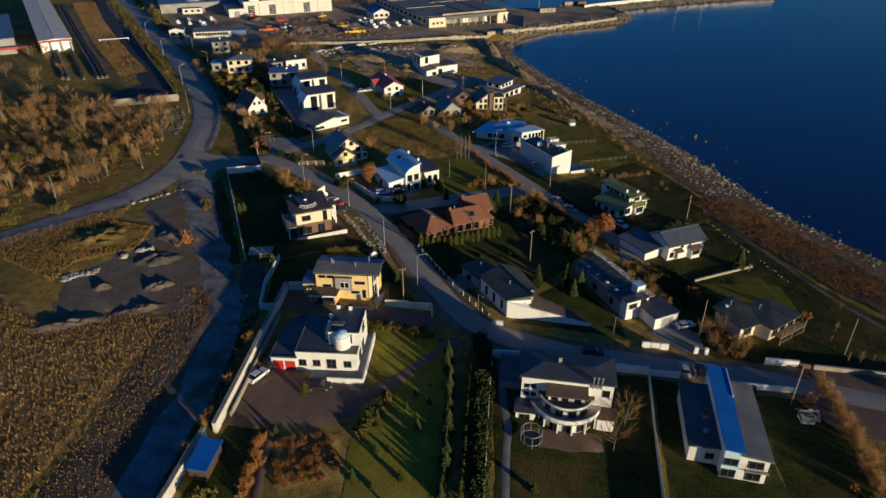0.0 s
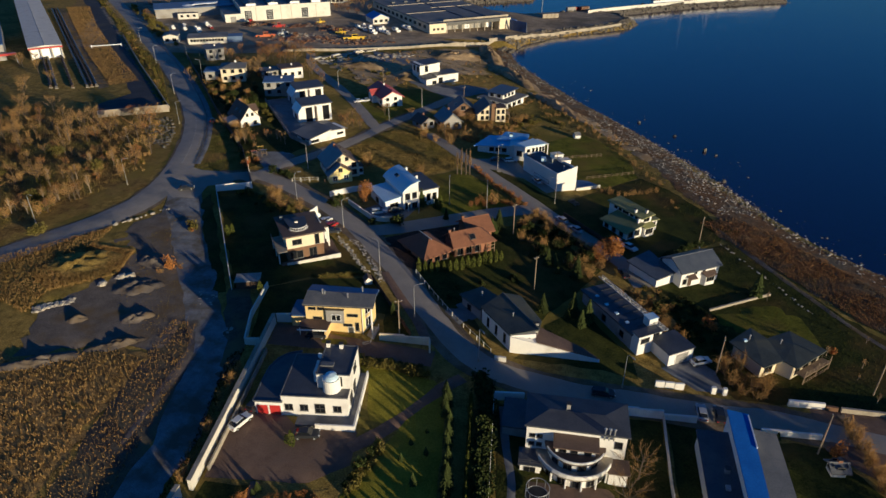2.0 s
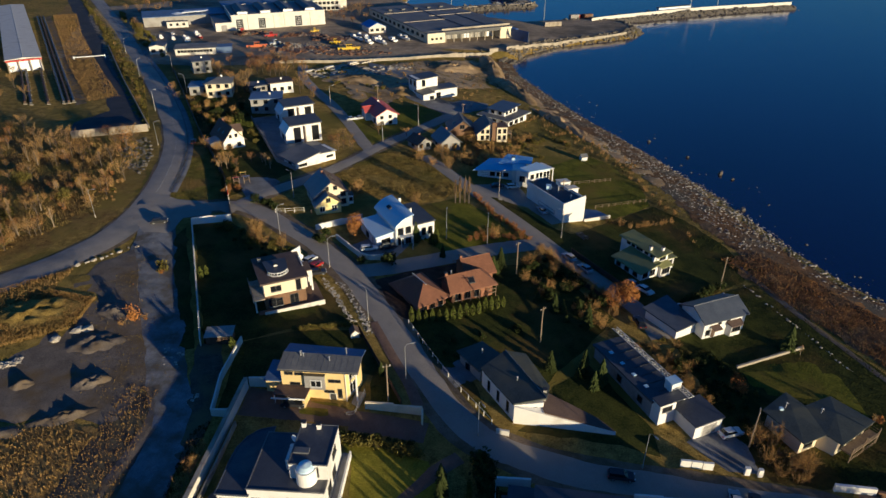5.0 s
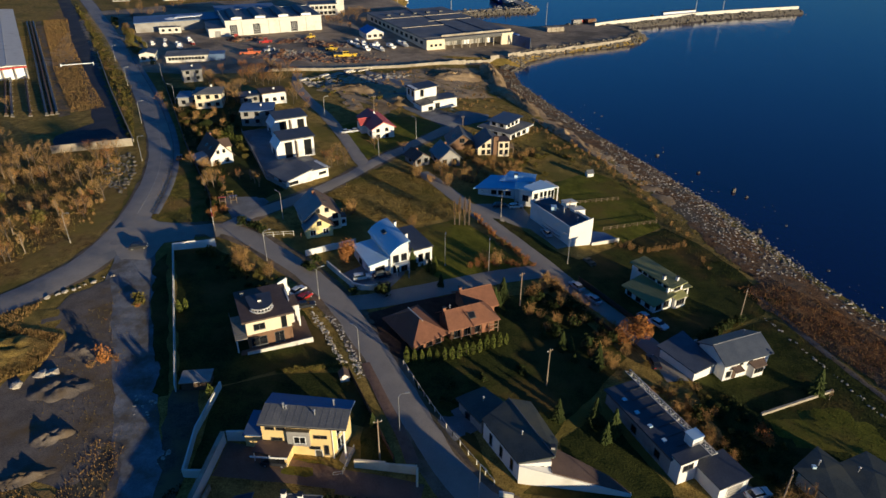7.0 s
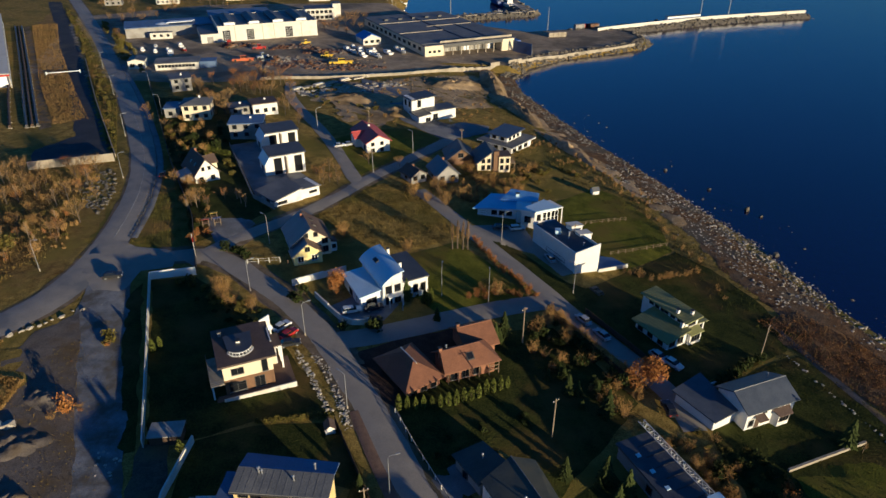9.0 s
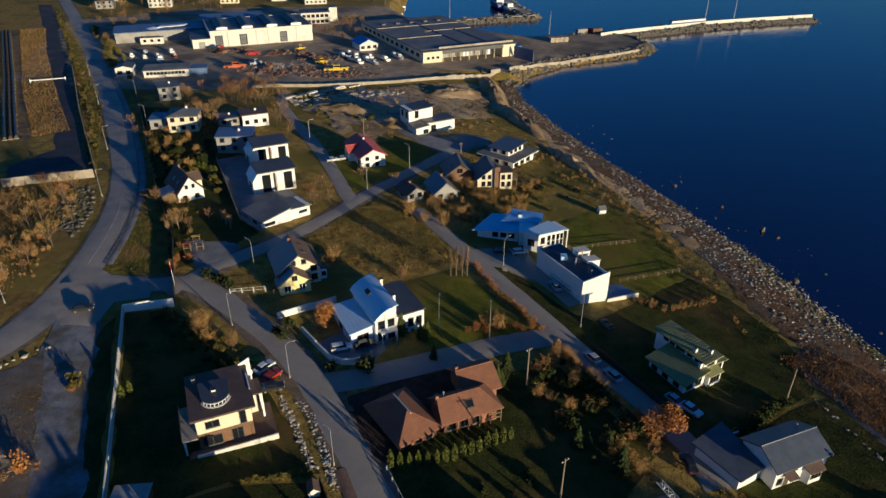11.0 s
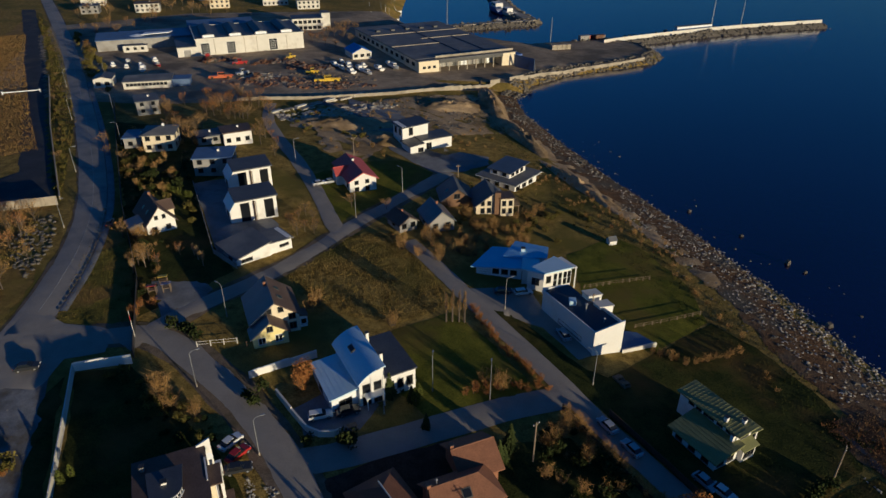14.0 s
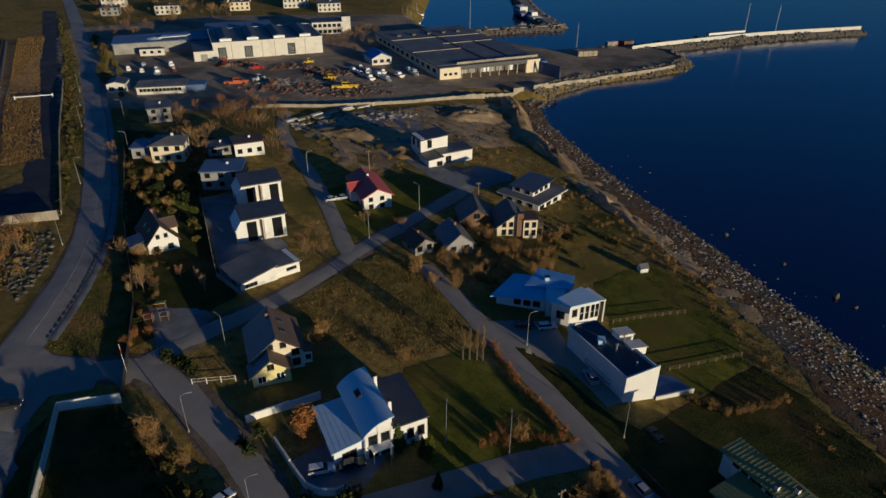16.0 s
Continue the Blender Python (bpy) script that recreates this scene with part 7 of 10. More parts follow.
wall_run("harbour_wall", "long pale concrete harbour boundary wall", [(-16, 327), (-2, 336), (6, 341)], 1.6, 0.5, "concrete")
wall_run("quay_wall", "pale concrete sea wall on the harbour quay", [(10, 345), (22, 357.5), (40, 372.5), (64, 387), (76, 396)], 1.4, 0.6, "concrete")
wall_run("stone_wall", "low garden wall of pale stone on a slope", [(44.9, 114.8), (51, 117.6), (58.3, 120.9)], 0.55, 0.35, "concrete", step=2)
wall_run("hedge_wall", "low pale wall below a clipped hedge", [(33, 128), (39.5, 131.6)], 1.0, 0.3, "offwhite", step=2)
fence_run("road_fence", "long dark metal fence between road and gardens", [(-55.3, 153.2), (-64.9, 174.6), (-83.9, 206.0), (-107, 248), (-130.7, 291.3)], 1.7, 4.0, "dark_metal", True)
fence_run("garden_fence", "white post fence along the village street", [(-11.4, 119.0), (-7.4, 112.0), (-2.6, 104.4), (3.4, 96.6)], 0.9, 1.9, "offwhite", False, 1)
fence_run("side_fence", "thin wire fence beside a dark lawn", [(3.9, 85.0), (3.3, 70), (2.6, 50)], 1.5, 2.5, "offwhite", False, 3)
fence_run("side_fence", "pale fence between two gardens", [(29.4, 84.6), (27.6, 72), (25.8, 58), (25.4, 50)], 1.4, 2.5, "offwhite", True)
fence_run("lawn_fence", "low picket fence across a seaside lawn", [(21.2, 185.5), (28, 188.4), (35.5, 191.2)], 0.9, 1.6, "wood")
fence_run("lawn_fence", "low rail fence across a seaside lawn", [(29.0, 173.1), (36, 176.2), (42.7, 179.4)], 0.9, 2.0, "wood")
fence_run("lane_fence", "dark garden fence along the shore lane", [(20.6, 149.5), (27.5, 139.5), (31, 134)], 1.2, 2.0, "dark_wood", True)
fence_run("lane_fence", "dark garden fence along the shore lane", [(13.5, 150), (20.5, 138.5), (26, 130)], 1.1, 2.0, "dark_wood", True)
fence_run("yard_fence", "dark fence along a paved court", [(-72.6, 220), (-55.2, 187.6), (-48.6, 182.6)], 1.2, 3.0, "grey_wall", True)
fence_run("front_fence", "white gate fence in front of a house", [(-46.5, 157.3), (-40.4, 159.2)], 1.1, 2.0, "offwhite")
fence_run("yellow_garden_fence", "dark fence beside a street pavement", [(-19.8, 116), (-10.2, 98.6)], 1.1, 2.2, "dark_wood", True)


# ---- plants ----
def leaves(bm, n, place, size, rnd, lean=0.6):
    for _ in range(n):
        p = Vector(place(rnd))
        a = Vector((rnd.uniform(-1, 1), rnd.uniform(-1, 1), rnd.uniform(-lean, lean))).normalized()
        b = a.cross(Vector((rnd.uniform(-1, 1), rnd.uniform(-1, 1), rnd.uniform(-1, 1)))).normalized()
        s = size * rnd.uniform(0.6, 1.4)
        bm.faces.new([bm.verts.new(p + a * s), bm.verts.new(p + b * s * 0.6), bm.verts.new(p - a * s * 0.8), bm.verts.new(p - b * s * 0.6)])


def raw_part(name, bm, material, parent):
    me = bpy.data.meshes.new(name)
    bm.to_mesh(me)
    bm.free()
    me.materials.append(M[material])
    ob = new(name, me)
    ob.parent = parent
    return ob


def bare_tree(seed, h=7.0, spread=0.42, bark="bark", twig="twig", up=0.75, n_limb=11):
    rnd = random.Random(seed)
    r = new("bare_tree")
    tagged(r, "leafless deciduous tree with fine brown twigs", "tree")
    bm = bmesh.new()
    fork = h * 0.28
    tube(bm, (0, 0, -0.4), (0, 0, fork), h * 0.022, h * 0.017, 6)
    tube(bm, (0, 0, fork), (rnd.uniform(-0.2, 0.2), rnd.uniform(-0.2, 0.2), h * 0.85), h * 0.017, h * 0.004, 5)
    raw_part("trunk", bm, bark, r)
    bm, tw = bmesh.new(), bmesh.new()
    for k in range(n_limb):
        z = fork * 0.8 + (h * 0.75 - fork) * k / n_limb
        a = k * 2.4 + rnd.uniform(-0.5, 0.5)
        ln = h * spread * (1.15 - 0.6 * k / n_limb) * rnd.uniform(0.8, 1.15)
        d = Vector((math.cos(a), math.sin(a), up * rnd.uniform(0.8, 1.6))).normalized()
        s, e = Vector((0, 0, z)), Vector((0, 0, z)) + d * ln
        tube(bm, s, e, h * 0.009, h * 0.003, 4)
        for j in range(6):
            u = 0.3 + 0.7 * j / 5
            p = s.lerp(e, u)
            d2 = (d + Vector((rnd.uniform(-0.9, 0.9), rnd.uniform(-0.9, 0.9), rnd.uniform(0.0, 0.9)))).normalized()
            q = p + d2 * ln * 0.45
            tube(bm, p, q, h * 0.004, h * 0.0015, 3)
            for i in range(10):
                m = p.lerp(q, rnd.uniform(0.15, 1.0))
                d3 = (d2 + Vector((rnd.uniform(-0.9, 0.9), rnd.uniform(-0.9, 0.9), rnd.uniform(-0.2, 0.9)))).normalized()
                side = d3.cross(Vector((rnd.uniform(-1, 1), rnd.uniform(-1, 1), 0.3))).normalized() * 0.0145
                t = m + d3 * ln * 0.34 * rnd.uniform(0.5, 1.5)
                tw.faces.new([tw.verts.new(m - side), tw.verts.new(m + side), tw.verts.new(t)])
    raw_part("branchwork", bm, bark, r)
    raw_part("crown", tw, twig, r)
    return r


def conifer(seed, h=5.0, w=1.5):
    rnd = random.Random(seed)
    r = new("conifer_tree")
    tagged(r, "dark green conical conifer", "tree")
    raw_part("trunk", tube(bmesh.new(), (0, 0, -0.3), (0, 0, h * 0.9), 0.11, 0.02, 5), "bark", r)
    bm = bmesh.new()
    tiers = 13
    for k in range(tiers):
        z = h * (0.08 + 0.88 * k / tiers)
        rad = w * (1 - (k + 0.3) / (tiers + 0.6)) ** 0.85
        nb = max(4, int(11 - k * 0.55))
        for j in range(nb):
            a = j * math.tau / nb + k * 0.7 + rnd.uniform(-0.25, 0.25)
            ln = rad * rnd.uniform(0.75, 1.15)
            d = Vector((math.cos(a), math.sin(a), 0))
            s = Vector((-d.y, d.x, 0)) * (0.16 + 0.14 * rad)
            c, e = Vector((0, 0, z + 0.25)), d * ln + Vector((0, 0, z - 0.12 * ln))
            m = c.lerp(e, 0.55)
            vs = [bm.verts.new(p) for p in (c, m - s + Vector((0, 0, -0.1)), e, m + s + Vector((0, 0, -0.1)), m + Vector((0, 0, 0.12)))]
            for f in ((0, 1, 4), (1, 2, 4), (2, 3, 4), (3, 0, 4)):
                bm.faces.new([vs[i] for i in f])
    raw_part("crown", bm, "conifer", r)
    return r


def thuja(seed, h=3.0, w=0.46, material="thuja", label="narrow columnar green thuja"):
    rnd = random.Random(seed)
    r = new("thuja")
    tagged(r, label, "conifer")
    raw_part("trunk", tube(bmesh.new(), (0, 0, -0.3), (0, 0, h * 0.5), 0.07, 0.03, 5), "bark", r)
    bm = bmesh.new()

    def at(q):
        z = q.uniform(0.03, 1.0)
        a = q.uniform(0, math.tau)
        rad = w * min(1.0, (1 - z) * 2.2 + 0.08) * min(1.0, 0.55 + z * 2) * q.uniform(0.75, 1.1)
        return (rad * math.cos(a), rad * math.sin(a), z * h)
    leaves(bm, 380, at, 0.13, rnd, 1.6)
    raw_part("crown", bm, material, r)
    return r


def shrub(seed, h=1.6, w=1.4, material="olive", label="rounded olive green garden shrub", n=190, size=0.22, stems=True):
    rnd = random.Random(seed)
    r = new("shrub")
    tagged(r, label, "shrub")
    bm = bmesh.new()
    for k in range(7):
        a = k * 0.9
        tube(bm, (0, 0, -0.2), (w * 0.6 * math.cos(a), w * 0.6 * math.sin(a), h * rnd.uniform(0.55, 0.85)), 0.05, 0.015, 4)
    raw_part("stem", bm, "bark", r)
    bm = bmesh.new()
    lump = [(rnd.uniform(-0.5, 0.5) * w, rnd.uniform(-0.5, 0.5) * w, rnd.uniform(0.35, 0.7) * h, rnd.uniform(0.4, 0.65)) for _ in range(6)]

    def at(q):
        cx, cy, cz, rr = q.choice(lump)
        d = Vector((q.gauss(0, 1), q.gauss(0, 1), q.gauss(0, 1))).normalized() * q.uniform(0.55, 1.05) * rr
        return (cx + d.x * w, cy + d.y * w, max(0.05, cz + d.z * h * 0.75))
    leaves(bm, n, at, size, rnd, 1.0)
    raw_part("foliage", bm, material, r)
    return r


def thicket(seed, h=2.2, w=1.6, material="twig", label="bare brown thicket of twigs"):
    rnd = random.Random(seed)
    r = new("thicket")
    tagged(r, label, "shrub")
    bm, tw = bmesh.new(), bmesh.new()
    for k in range(16):
        a, u = rnd.uniform(0, math.tau), rnd.uniform(0.1, 0.8) * w
        s = Vector((u * 0.4 * math.cos(a), u * 0.4 * math.sin(a), -0.2))
        e = Vector((u * math.cos(a), u * math.sin(a), h * rnd.uniform(0.6, 1.0)))
        tube(bm, s, e, 0.035, 0.012, 3)
        for i in range(26):
            m = s.lerp(e, rnd.uniform(0.25, 1.0))
            d = Vector((rnd.uniform(-1, 1), rnd.uniform(-1, 1), rnd.uniform(-0.1, 1.2))).normalized()
            side = d.cross(Vector((rnd.uniform(-1, 1), rnd.uniform(-1, 1), 0.2))).normalized() * 0.017
            tw.faces.new([tw.verts.new(m - side), tw.verts.new(m + side), tw.verts.new(m + d * h * rnd.uniform(0.2, 0.45))])
    tagged(raw_part("stem", bm, "bark", r), kind="stuff")
    tagged(raw_part("crown", tw, material, r), kind="stuff")
    return r


def plant(protos, pts, lo=0.8, hi=1.2, seed=1, group="", spread=0.0, tall=1.0):
    """Puts copies of the prototypes at places on the ground; the first use of each is the prototype itself."""
    rnd = random.Random(seed)
    for x, y in pts:
        x, y = x + rnd.uniform(-spread, spread), y + rnd.uniform(-spread, spread)
        s = rnd.uniform(lo, hi)
        m = pose(x, y, height(x, y), 0, 0, rnd.uniform(0, 360)) @ Matrix.Diagonal((s, s, s * tall * rnd.uniform(0.88, 1.12), 1))
        p = rnd.choice(protos)
        if p.get("used"):
            c = copy_thing(p, m)
        else:
            p["used"] = 1
            p.matrix_basis = m
            c = p
        if group:
            tagged(c, group=group)


def along(pts, step, wob=0.0, seed=3):
    rnd = random.Random(seed)
    out = []
    for a, b in zip(pts, pts[1:]):
        n = max(1, int(math.dist(a, b) / step))
        for k in range(n):
            out.append((a[0] + (b[0] - a[0]) * k / n + rnd.uniform(-wob, wob), a[1] + (b[1] - a[1]) * k / n + rnd.uniform(-wob, wob)))
    return out


def inside(p, poly):
    x, y = p
    hit = False
    for (ax, ay), (bx, by) in zip(poly, poly[1:] + poly[:1]):
        if (ay > y) != (by > y) and x < (bx - ax) * (y - ay) / (by - ay) + ax:
            hit = not hit
    return hit


def scatter(poly, n, seed):
    rnd = random.Random(seed)
    x0, x1 = min(p[0] for p in poly), max(p[0] for p in poly)
    y0, y1 = min(p[1] for p in poly), max(p[1] for p in poly)
    out = []
    while len(out) < n:
        p = (rnd.uniform(x0, x1), rnd.uniform(y0, y1))
        if inside(p, poly):
            out.append(p)
    return out


def gathered(protos, pts, lo, hi, seed, tall, origin):
    """Many plants as one set of vertices, with their faces by material."""
    rnd = random.Random(seed)
    verts, faces, slots, mats = [], [], [], []
    for x, y in pts:
        p = rnd.choice(protos)
        s, a = rnd.uniform(lo, hi), rnd.uniform(0, math.tau)
        z, sz = height(x, y), s * tall * rnd.uniform(0.88, 1.12)
        rot = np.array([(math.cos(a) * s, -math.sin(a) * s, 0), (math.sin(a) * s, math.cos(a) * s, 0), (0, 0, sz)])
        for c in p.children:
            me = c.data
            co = np.empty(len(me.vertices) * 3)
            me.vertices.foreach_get("co", co)
            n0 = len(verts)
            verts.extend((co.reshape(-1, 3) @ rot.T + np.array([x - origin[0], y - origin[1], z - origin[2]])).tolist())
            if me.materials[0] not in mats:
                mats.append(me.materials[0])
            k = mats.index(me.materials[0])
            for f in me.polygons:
                faces.append(tuple(i + n0 for i in f.vertices))
                slots.append(k)
    return verts, faces, slots, mats


def mass(name, label, protos, pts, lo=0.8, hi=1.2, seed=1, category="shrubs", kind="stuff", tall=1.0):
    """A stand of plants that nobody would count, as one object."""
    verts, faces, slots, mats = gathered(protos, pts, lo, hi, seed, tall, (0, 0, 0))
    me = bpy.data.meshes.new(name)
    me.from_pydata(verts, [], faces)
    for m in mats:
        me.materials.append(m)
    me.polygons.foreach_set("material_index", slots)
    return tagged(new(name, me), label, category, "", kind)


def hedge(name, label, protos, pts, lo, hi, seed, tall=1.0):
    """A clipped or grown hedge: one thing of close-set plants."""
    return mass(name, label, protos, pts, lo, hi, seed, "hedge", "thing", tall)


BARE = [bare_tree(11, 7.5), bare_tree(12, 6.2, 0.36, up=1.1), bare_tree(13, 6.8, 0.45)]
BIRCH = [bare_tree(21, 8.0, 0.25, "birch", up=1.6, n_limb=12), bare_tree(22, 7.0, 0.22, "birch", up=1.8, n_limb=10)]
POPLAR = [bare_tree(31, 8.4, 0.10, "bark", "twig", 3.6, 30)]
CONIFER = [conifer(41, 3.6, 1.2), conifer(42, 4.6, 1.35)]
THUJA = [thuja(51), thuja(52, 2.6, 0.48)]
OLIVE = [shrub(61), shrub(62, 1.3, 1.2)]
RUST = [shrub(71, 2.3, 1.7, "rust", "round shrub with rusty brown leaves", 300, 0.2), shrub(72, 1.6, 1.3, "rust", "round shrub with rusty brown leaves", 220, 0.2)]
DARK = [shrub(81, 1.8, 1.4, "conifer", "dense dark evergreen shrub", 220), shrub(82, 1.3, 1.1, "conifer", "dense dark evergreen shrub", 180)]
THICK = [thicket(91), thicket(92, 1.8, 1.9), thicket(93, 2.6, 1.4)]
WILLOW = [shrub(95, 3.6, 3.4, "olive", "broad yellow-green willow bush", 620, 0.26)]
REDDISH = [thicket(97, 1.5, 1.1, "rust", "low reddish bare shrub"), thicket(98, 1.2, 1.3, "rust", "low reddish bare shrub")]

TALL = [bare_tree(101, 11.0, 0.36, "bark", "rust", 0.85, 15), bare_tree(102, 10.0, 0.34, "bark", "rust", 0.85, 14), bare_tree(103, 9.0, 0.4, "bark", "twig", 0.8, 14)]

# woods west of the main road
WOOD = [(-84, 160), (-90, 180), (-98, 198), (-104, 203), (-121, 196), (-150, 196), (-150, 240), (-200, 300), (-230, 250), (-190, 140), (-150, 84), (-128, 92), (-108, 113), (-97, 127), (-88, 142)]
WOOD_NEAR = [(-86, 152), (-92, 180), (-100, 200), (-122, 194), (-148, 212), (-150, 160), (-118, 103), (-104, 118), (-94, 134)]
plant(BARE, scatter(WOOD_NEAR, 70, 5), 0.55, 0.95, 5)
plant(BIRCH, scatter(WOOD_NEAR, 45, 6), 0.6, 1.05, 6)
plant(TALL, scatter(WOOD_NEAR, 60, 106), 0.5, 0.85, 106)
mass("far_woods", "distant stand of bare brown trees", BARE, scatter(WOOD, 90, 7), 0.6, 1.0, 7, "trees")
mass("undergrowth", "bare brown undergrowth in the woods", THICK, scatter(WOOD_NEAR, 90, 8), 0.6, 1.2, 8)
plant(WILLOW, [(-96, 134), (-90.5, 122.6), (-99, 116.4), (-112, 122), (-104, 148), (-101, 139), (-118, 150), (-112, 166), (-97, 158), (-126, 136)], 0.75, 1.15, 9)
mass("undergrowth", "reddish bare undergrowth at the wood edge", REDDISH, scatter([(-86, 156), (-95, 186), (-108, 180), (-100, 150), (-90, 146)], 8, 10), 0.5, 0.9, 10)
plant(OLIVE, scatter([(-86, 156), (-95, 190), (-112, 190), (-104, 150), (-92, 140)], 10, 11), 0.4, 0.8, 11)

# single trees and shrubs in the gardens
plant(BARE, [(-70.3, 181.7), (-67.8, 180.9), (-66.4, 182.4), (-76.1, 191.1), (-19.3, 198.1), (-22.9, 214.3), (-10.9, 198.2), (-31.4, 214.4)], 0.5, 0.7, 12)
plant(TALL, [(-42.2, 201.3), (-39.3, 200.4), (-37.1, 202.2), (-42.1, 205.9), (-43.5, 203), (-40.5, 198.4), (-38.6, 205), (-41.0, 208.0), (-37, 199.6), (-63.8, 181), (-61.6, 186)], 0.5, 0.68, 13)
plant(TALL, scatter([(-97, 282), (-80, 272), (-70, 282), (-82, 302), (-98, 304)], 34, 14), 0.7, 1.1, 14)
plant(TALL, [(-99.5, 267.4), (-94, 262), (-89.5, 256.8), (-84, 250), (-80.3, 243.0), (-104, 276), (-113.6, 293.6), (-108, 284), (-70.1, 259.9), (-66.9, 266.1), (-64, 258), (-58.8, 243.6), (-60, 250), (-109, 245.3), (-104, 238), (-97.8, 233.4), (-84, 430), (-76, 424)], 0.55, 0.9, 75)
plant(OLIVE, [(-96.3, 232.5), (-87.9, 222.9), (-90.7, 228.4), (-83.5, 219.8), (-77.5, 216.5), (-92, 226)], 1.2, 1.8, 76)
plant(BARE, [(-87.7, 250.0), (-84.1, 247.6), (-92.8, 258.0), (-95.6, 252.0), (-91.5, 261.2), (-86, 256), (-98, 262), (-102, 270), (-88, 264), (-65.5, 252), (-66, 258)], 0.7, 1.0, 15)
plant(BARE, [(23.4, 72.7), (20.9, 67.5)], 0.95, 1.05, 16)
plant([shrub(74, 4.4, 2.1, "rust", "dense round shrub with rusty orange twigs", 2400, 0.12)], [(-27.0, 149.4)], 1.0, 1.02, 17)
plant([shrub(73, 4.6, 2.5, "rust", "large round shrub with rusty brown leaves", 3000, 0.13)], [(27.9, 129.6)], 1.28, 1.32, 77)
plant(RUST, [(43.8, 111.9), (43.2, 109.0), (53.0, 80.0), (52.2, 63.8), (54, 62), (12.1, 98.9)], 0.7, 1.0, 18)
plant(THICK, [(-3.0, 213.0), (-0.9, 211.8), (-4.5, 214.4), (2.5, 209.3), (-29.7, 172.6), (-31.4, 170.4), (-16.5, 195.9), (-12.5, 193.9), (-8.6, 191.9), (-5.1, 196.4), (-1.9, 195.6), (-15.4, 167.9), (1.7, 154.5), (3.6, 154.0), (-48.1, 145.0), (-47.5, 145.2), (-45.2, 143.4), (-40.2, 142.0)], 0.9, 1.4, 19, spread=0.5)
hedge("hedge", "low reddish bare hedge along a lane", REDDISH, along([(-0.7, 175.0), (3.6, 165.2), (8.5, 158.4), (11.9, 152.9)], 1.1, 0.4), 0.7, 1.1, 20)
hedge("hedge", "straggling reddish hedge beside a cross street", REDDISH, along([(-1.1, 151.2), (5.4, 154.2), (11.1, 153.5)], 1.4, 0.8), 0.8, 1.2, 21)
plant(REDDISH, [(-61.6, 165.8), (-61.0, 167.4), (-60.4, 164.2), (-59, 168)], 1.0, 1.4, 22)
plant(DARK, [(-34.3, 146.8), (-50.9, 161.8), (-48.0, 159.6), (-52.7, 162.4), (-49.4, 161.2), (-32.6, 148.6), (-33, 145.4), (-23, 138.6), (-18.4, 139.4), (-17.2, 139.2)], 0.8, 1.2, 23)
plant(CONIFER, [(-11.8, 151.2), (-9.7, 148.9), (-13.2, 149.4)], 0.8, 1.1, 24)
plant(THUJA, [(-9.0, 148.0), (-8.6, 149.4)], 1.0, 1.3, 25)
plant(OLIVE, [(-89.3, 222.6), (-84.5, 217.2), (-80.8, 215.7), (-93.5, 226.3), (-68.7, 207.5), (-62.5, 231.0), (-86, 220), (-95, 231), (-78, 214), (-82, 224), (-90, 230), (-66.8, 205), (-64.8, 200.5), (-76, 211)], 0.8, 1.6, 26, spread=0.6)
mass("garden_shrubbery", "dark evergreen shrubbery between gardens", DARK, scatter([(-62, 170), (-80, 206), (-98, 240), (-80, 236), (-74, 222), (-78, 206), (-66, 190)], 30, 27), 0.6, 1.3, 27)
mass("garden_shrubbery", "bare twiggy shrubbery between gardens", THICK, scatter([(-62, 170), (-82, 206), (-112, 260), (-84, 256), (-76, 222), (-78, 206), (-66, 190)], 34, 28), 0.7, 1.3, 28)
hedge("hedge", "clipped thuja hedge behind a cottage", THUJA, along([(-77, 216), (-69, 211.6)], 0.9, 0.15), 0.6, 0.8, 29)
plant(CONIFER, [(19.6, 127.2), (17.3, 124.0), (20.9, 122.3), (14.7, 126.6), (4.0, 138.6), (17.3, 108.7), (19.9, 106.3), (13.2, 109.8), (55.3, 120.6), (16.7, 126.8), (11.9, 129.3), (5.1, 140.4), (3.4, 137.9), (18.6, 110.2), (21.4, 108.4)], 0.7, 1.15, 30, spread=0.4)
mass("garden_shrubbery", "dense dark evergreen garden shrubbery", DARK, scatter([(13, 131), (22, 124), (26, 128), (20, 138), (14, 146), (8, 142)], 40, 31), 0.6, 1.2, 31)
mass("garden_shrubbery", "bare brown garden shrubbery", THICK, scatter([(13, 131), (24, 122), (27, 128), (20, 139), (14, 147), (7, 141)], 30, 32), 0.6, 1.1, 32)
hedge("hedge", "bare brown hedge along the shore lane", THICK, along([(14.4, 149.1), (17.7, 142.8), (21.5, 137), (26, 131.6)], 1.3, 0.5), 0.6, 1.0, 33)
plant(THUJA, along([(-10.9, 119.6), (-2.4, 122.0), (6.6, 127.6)], 1.2, 0.04), 0.7, 0.8, 34, "thuja row before the tiled house", tall=1.1)
plant(CONIFER, [(-11.3, 57.0), (-7.9, 58.8), (-10.0, 63.3), (-7.6, 74.7), (-5.4, 73.2), (-8.6, 71.6), (-11.8, 63.1), (-14.0, 58.0), (-6.6, 67.9), (-9.0, 54.5), (-5.6, 77.2)], 0.32, 0.5, 35)
plant(CONIFER, along([(-3.2, 86.0), (-2.6, 76), (-2.4, 66), (-2.6, 55)], 1.15, 0.35), 0.6, 0.85, 36, "conifer row along the lawn")
hedge("hedge", "tall dark evergreen screen hedge", DARK, along([(2.2, 89.0), (2.2, 75), (1.9, 56)], 1.0, 0.3), 1.0, 1.35, 37)
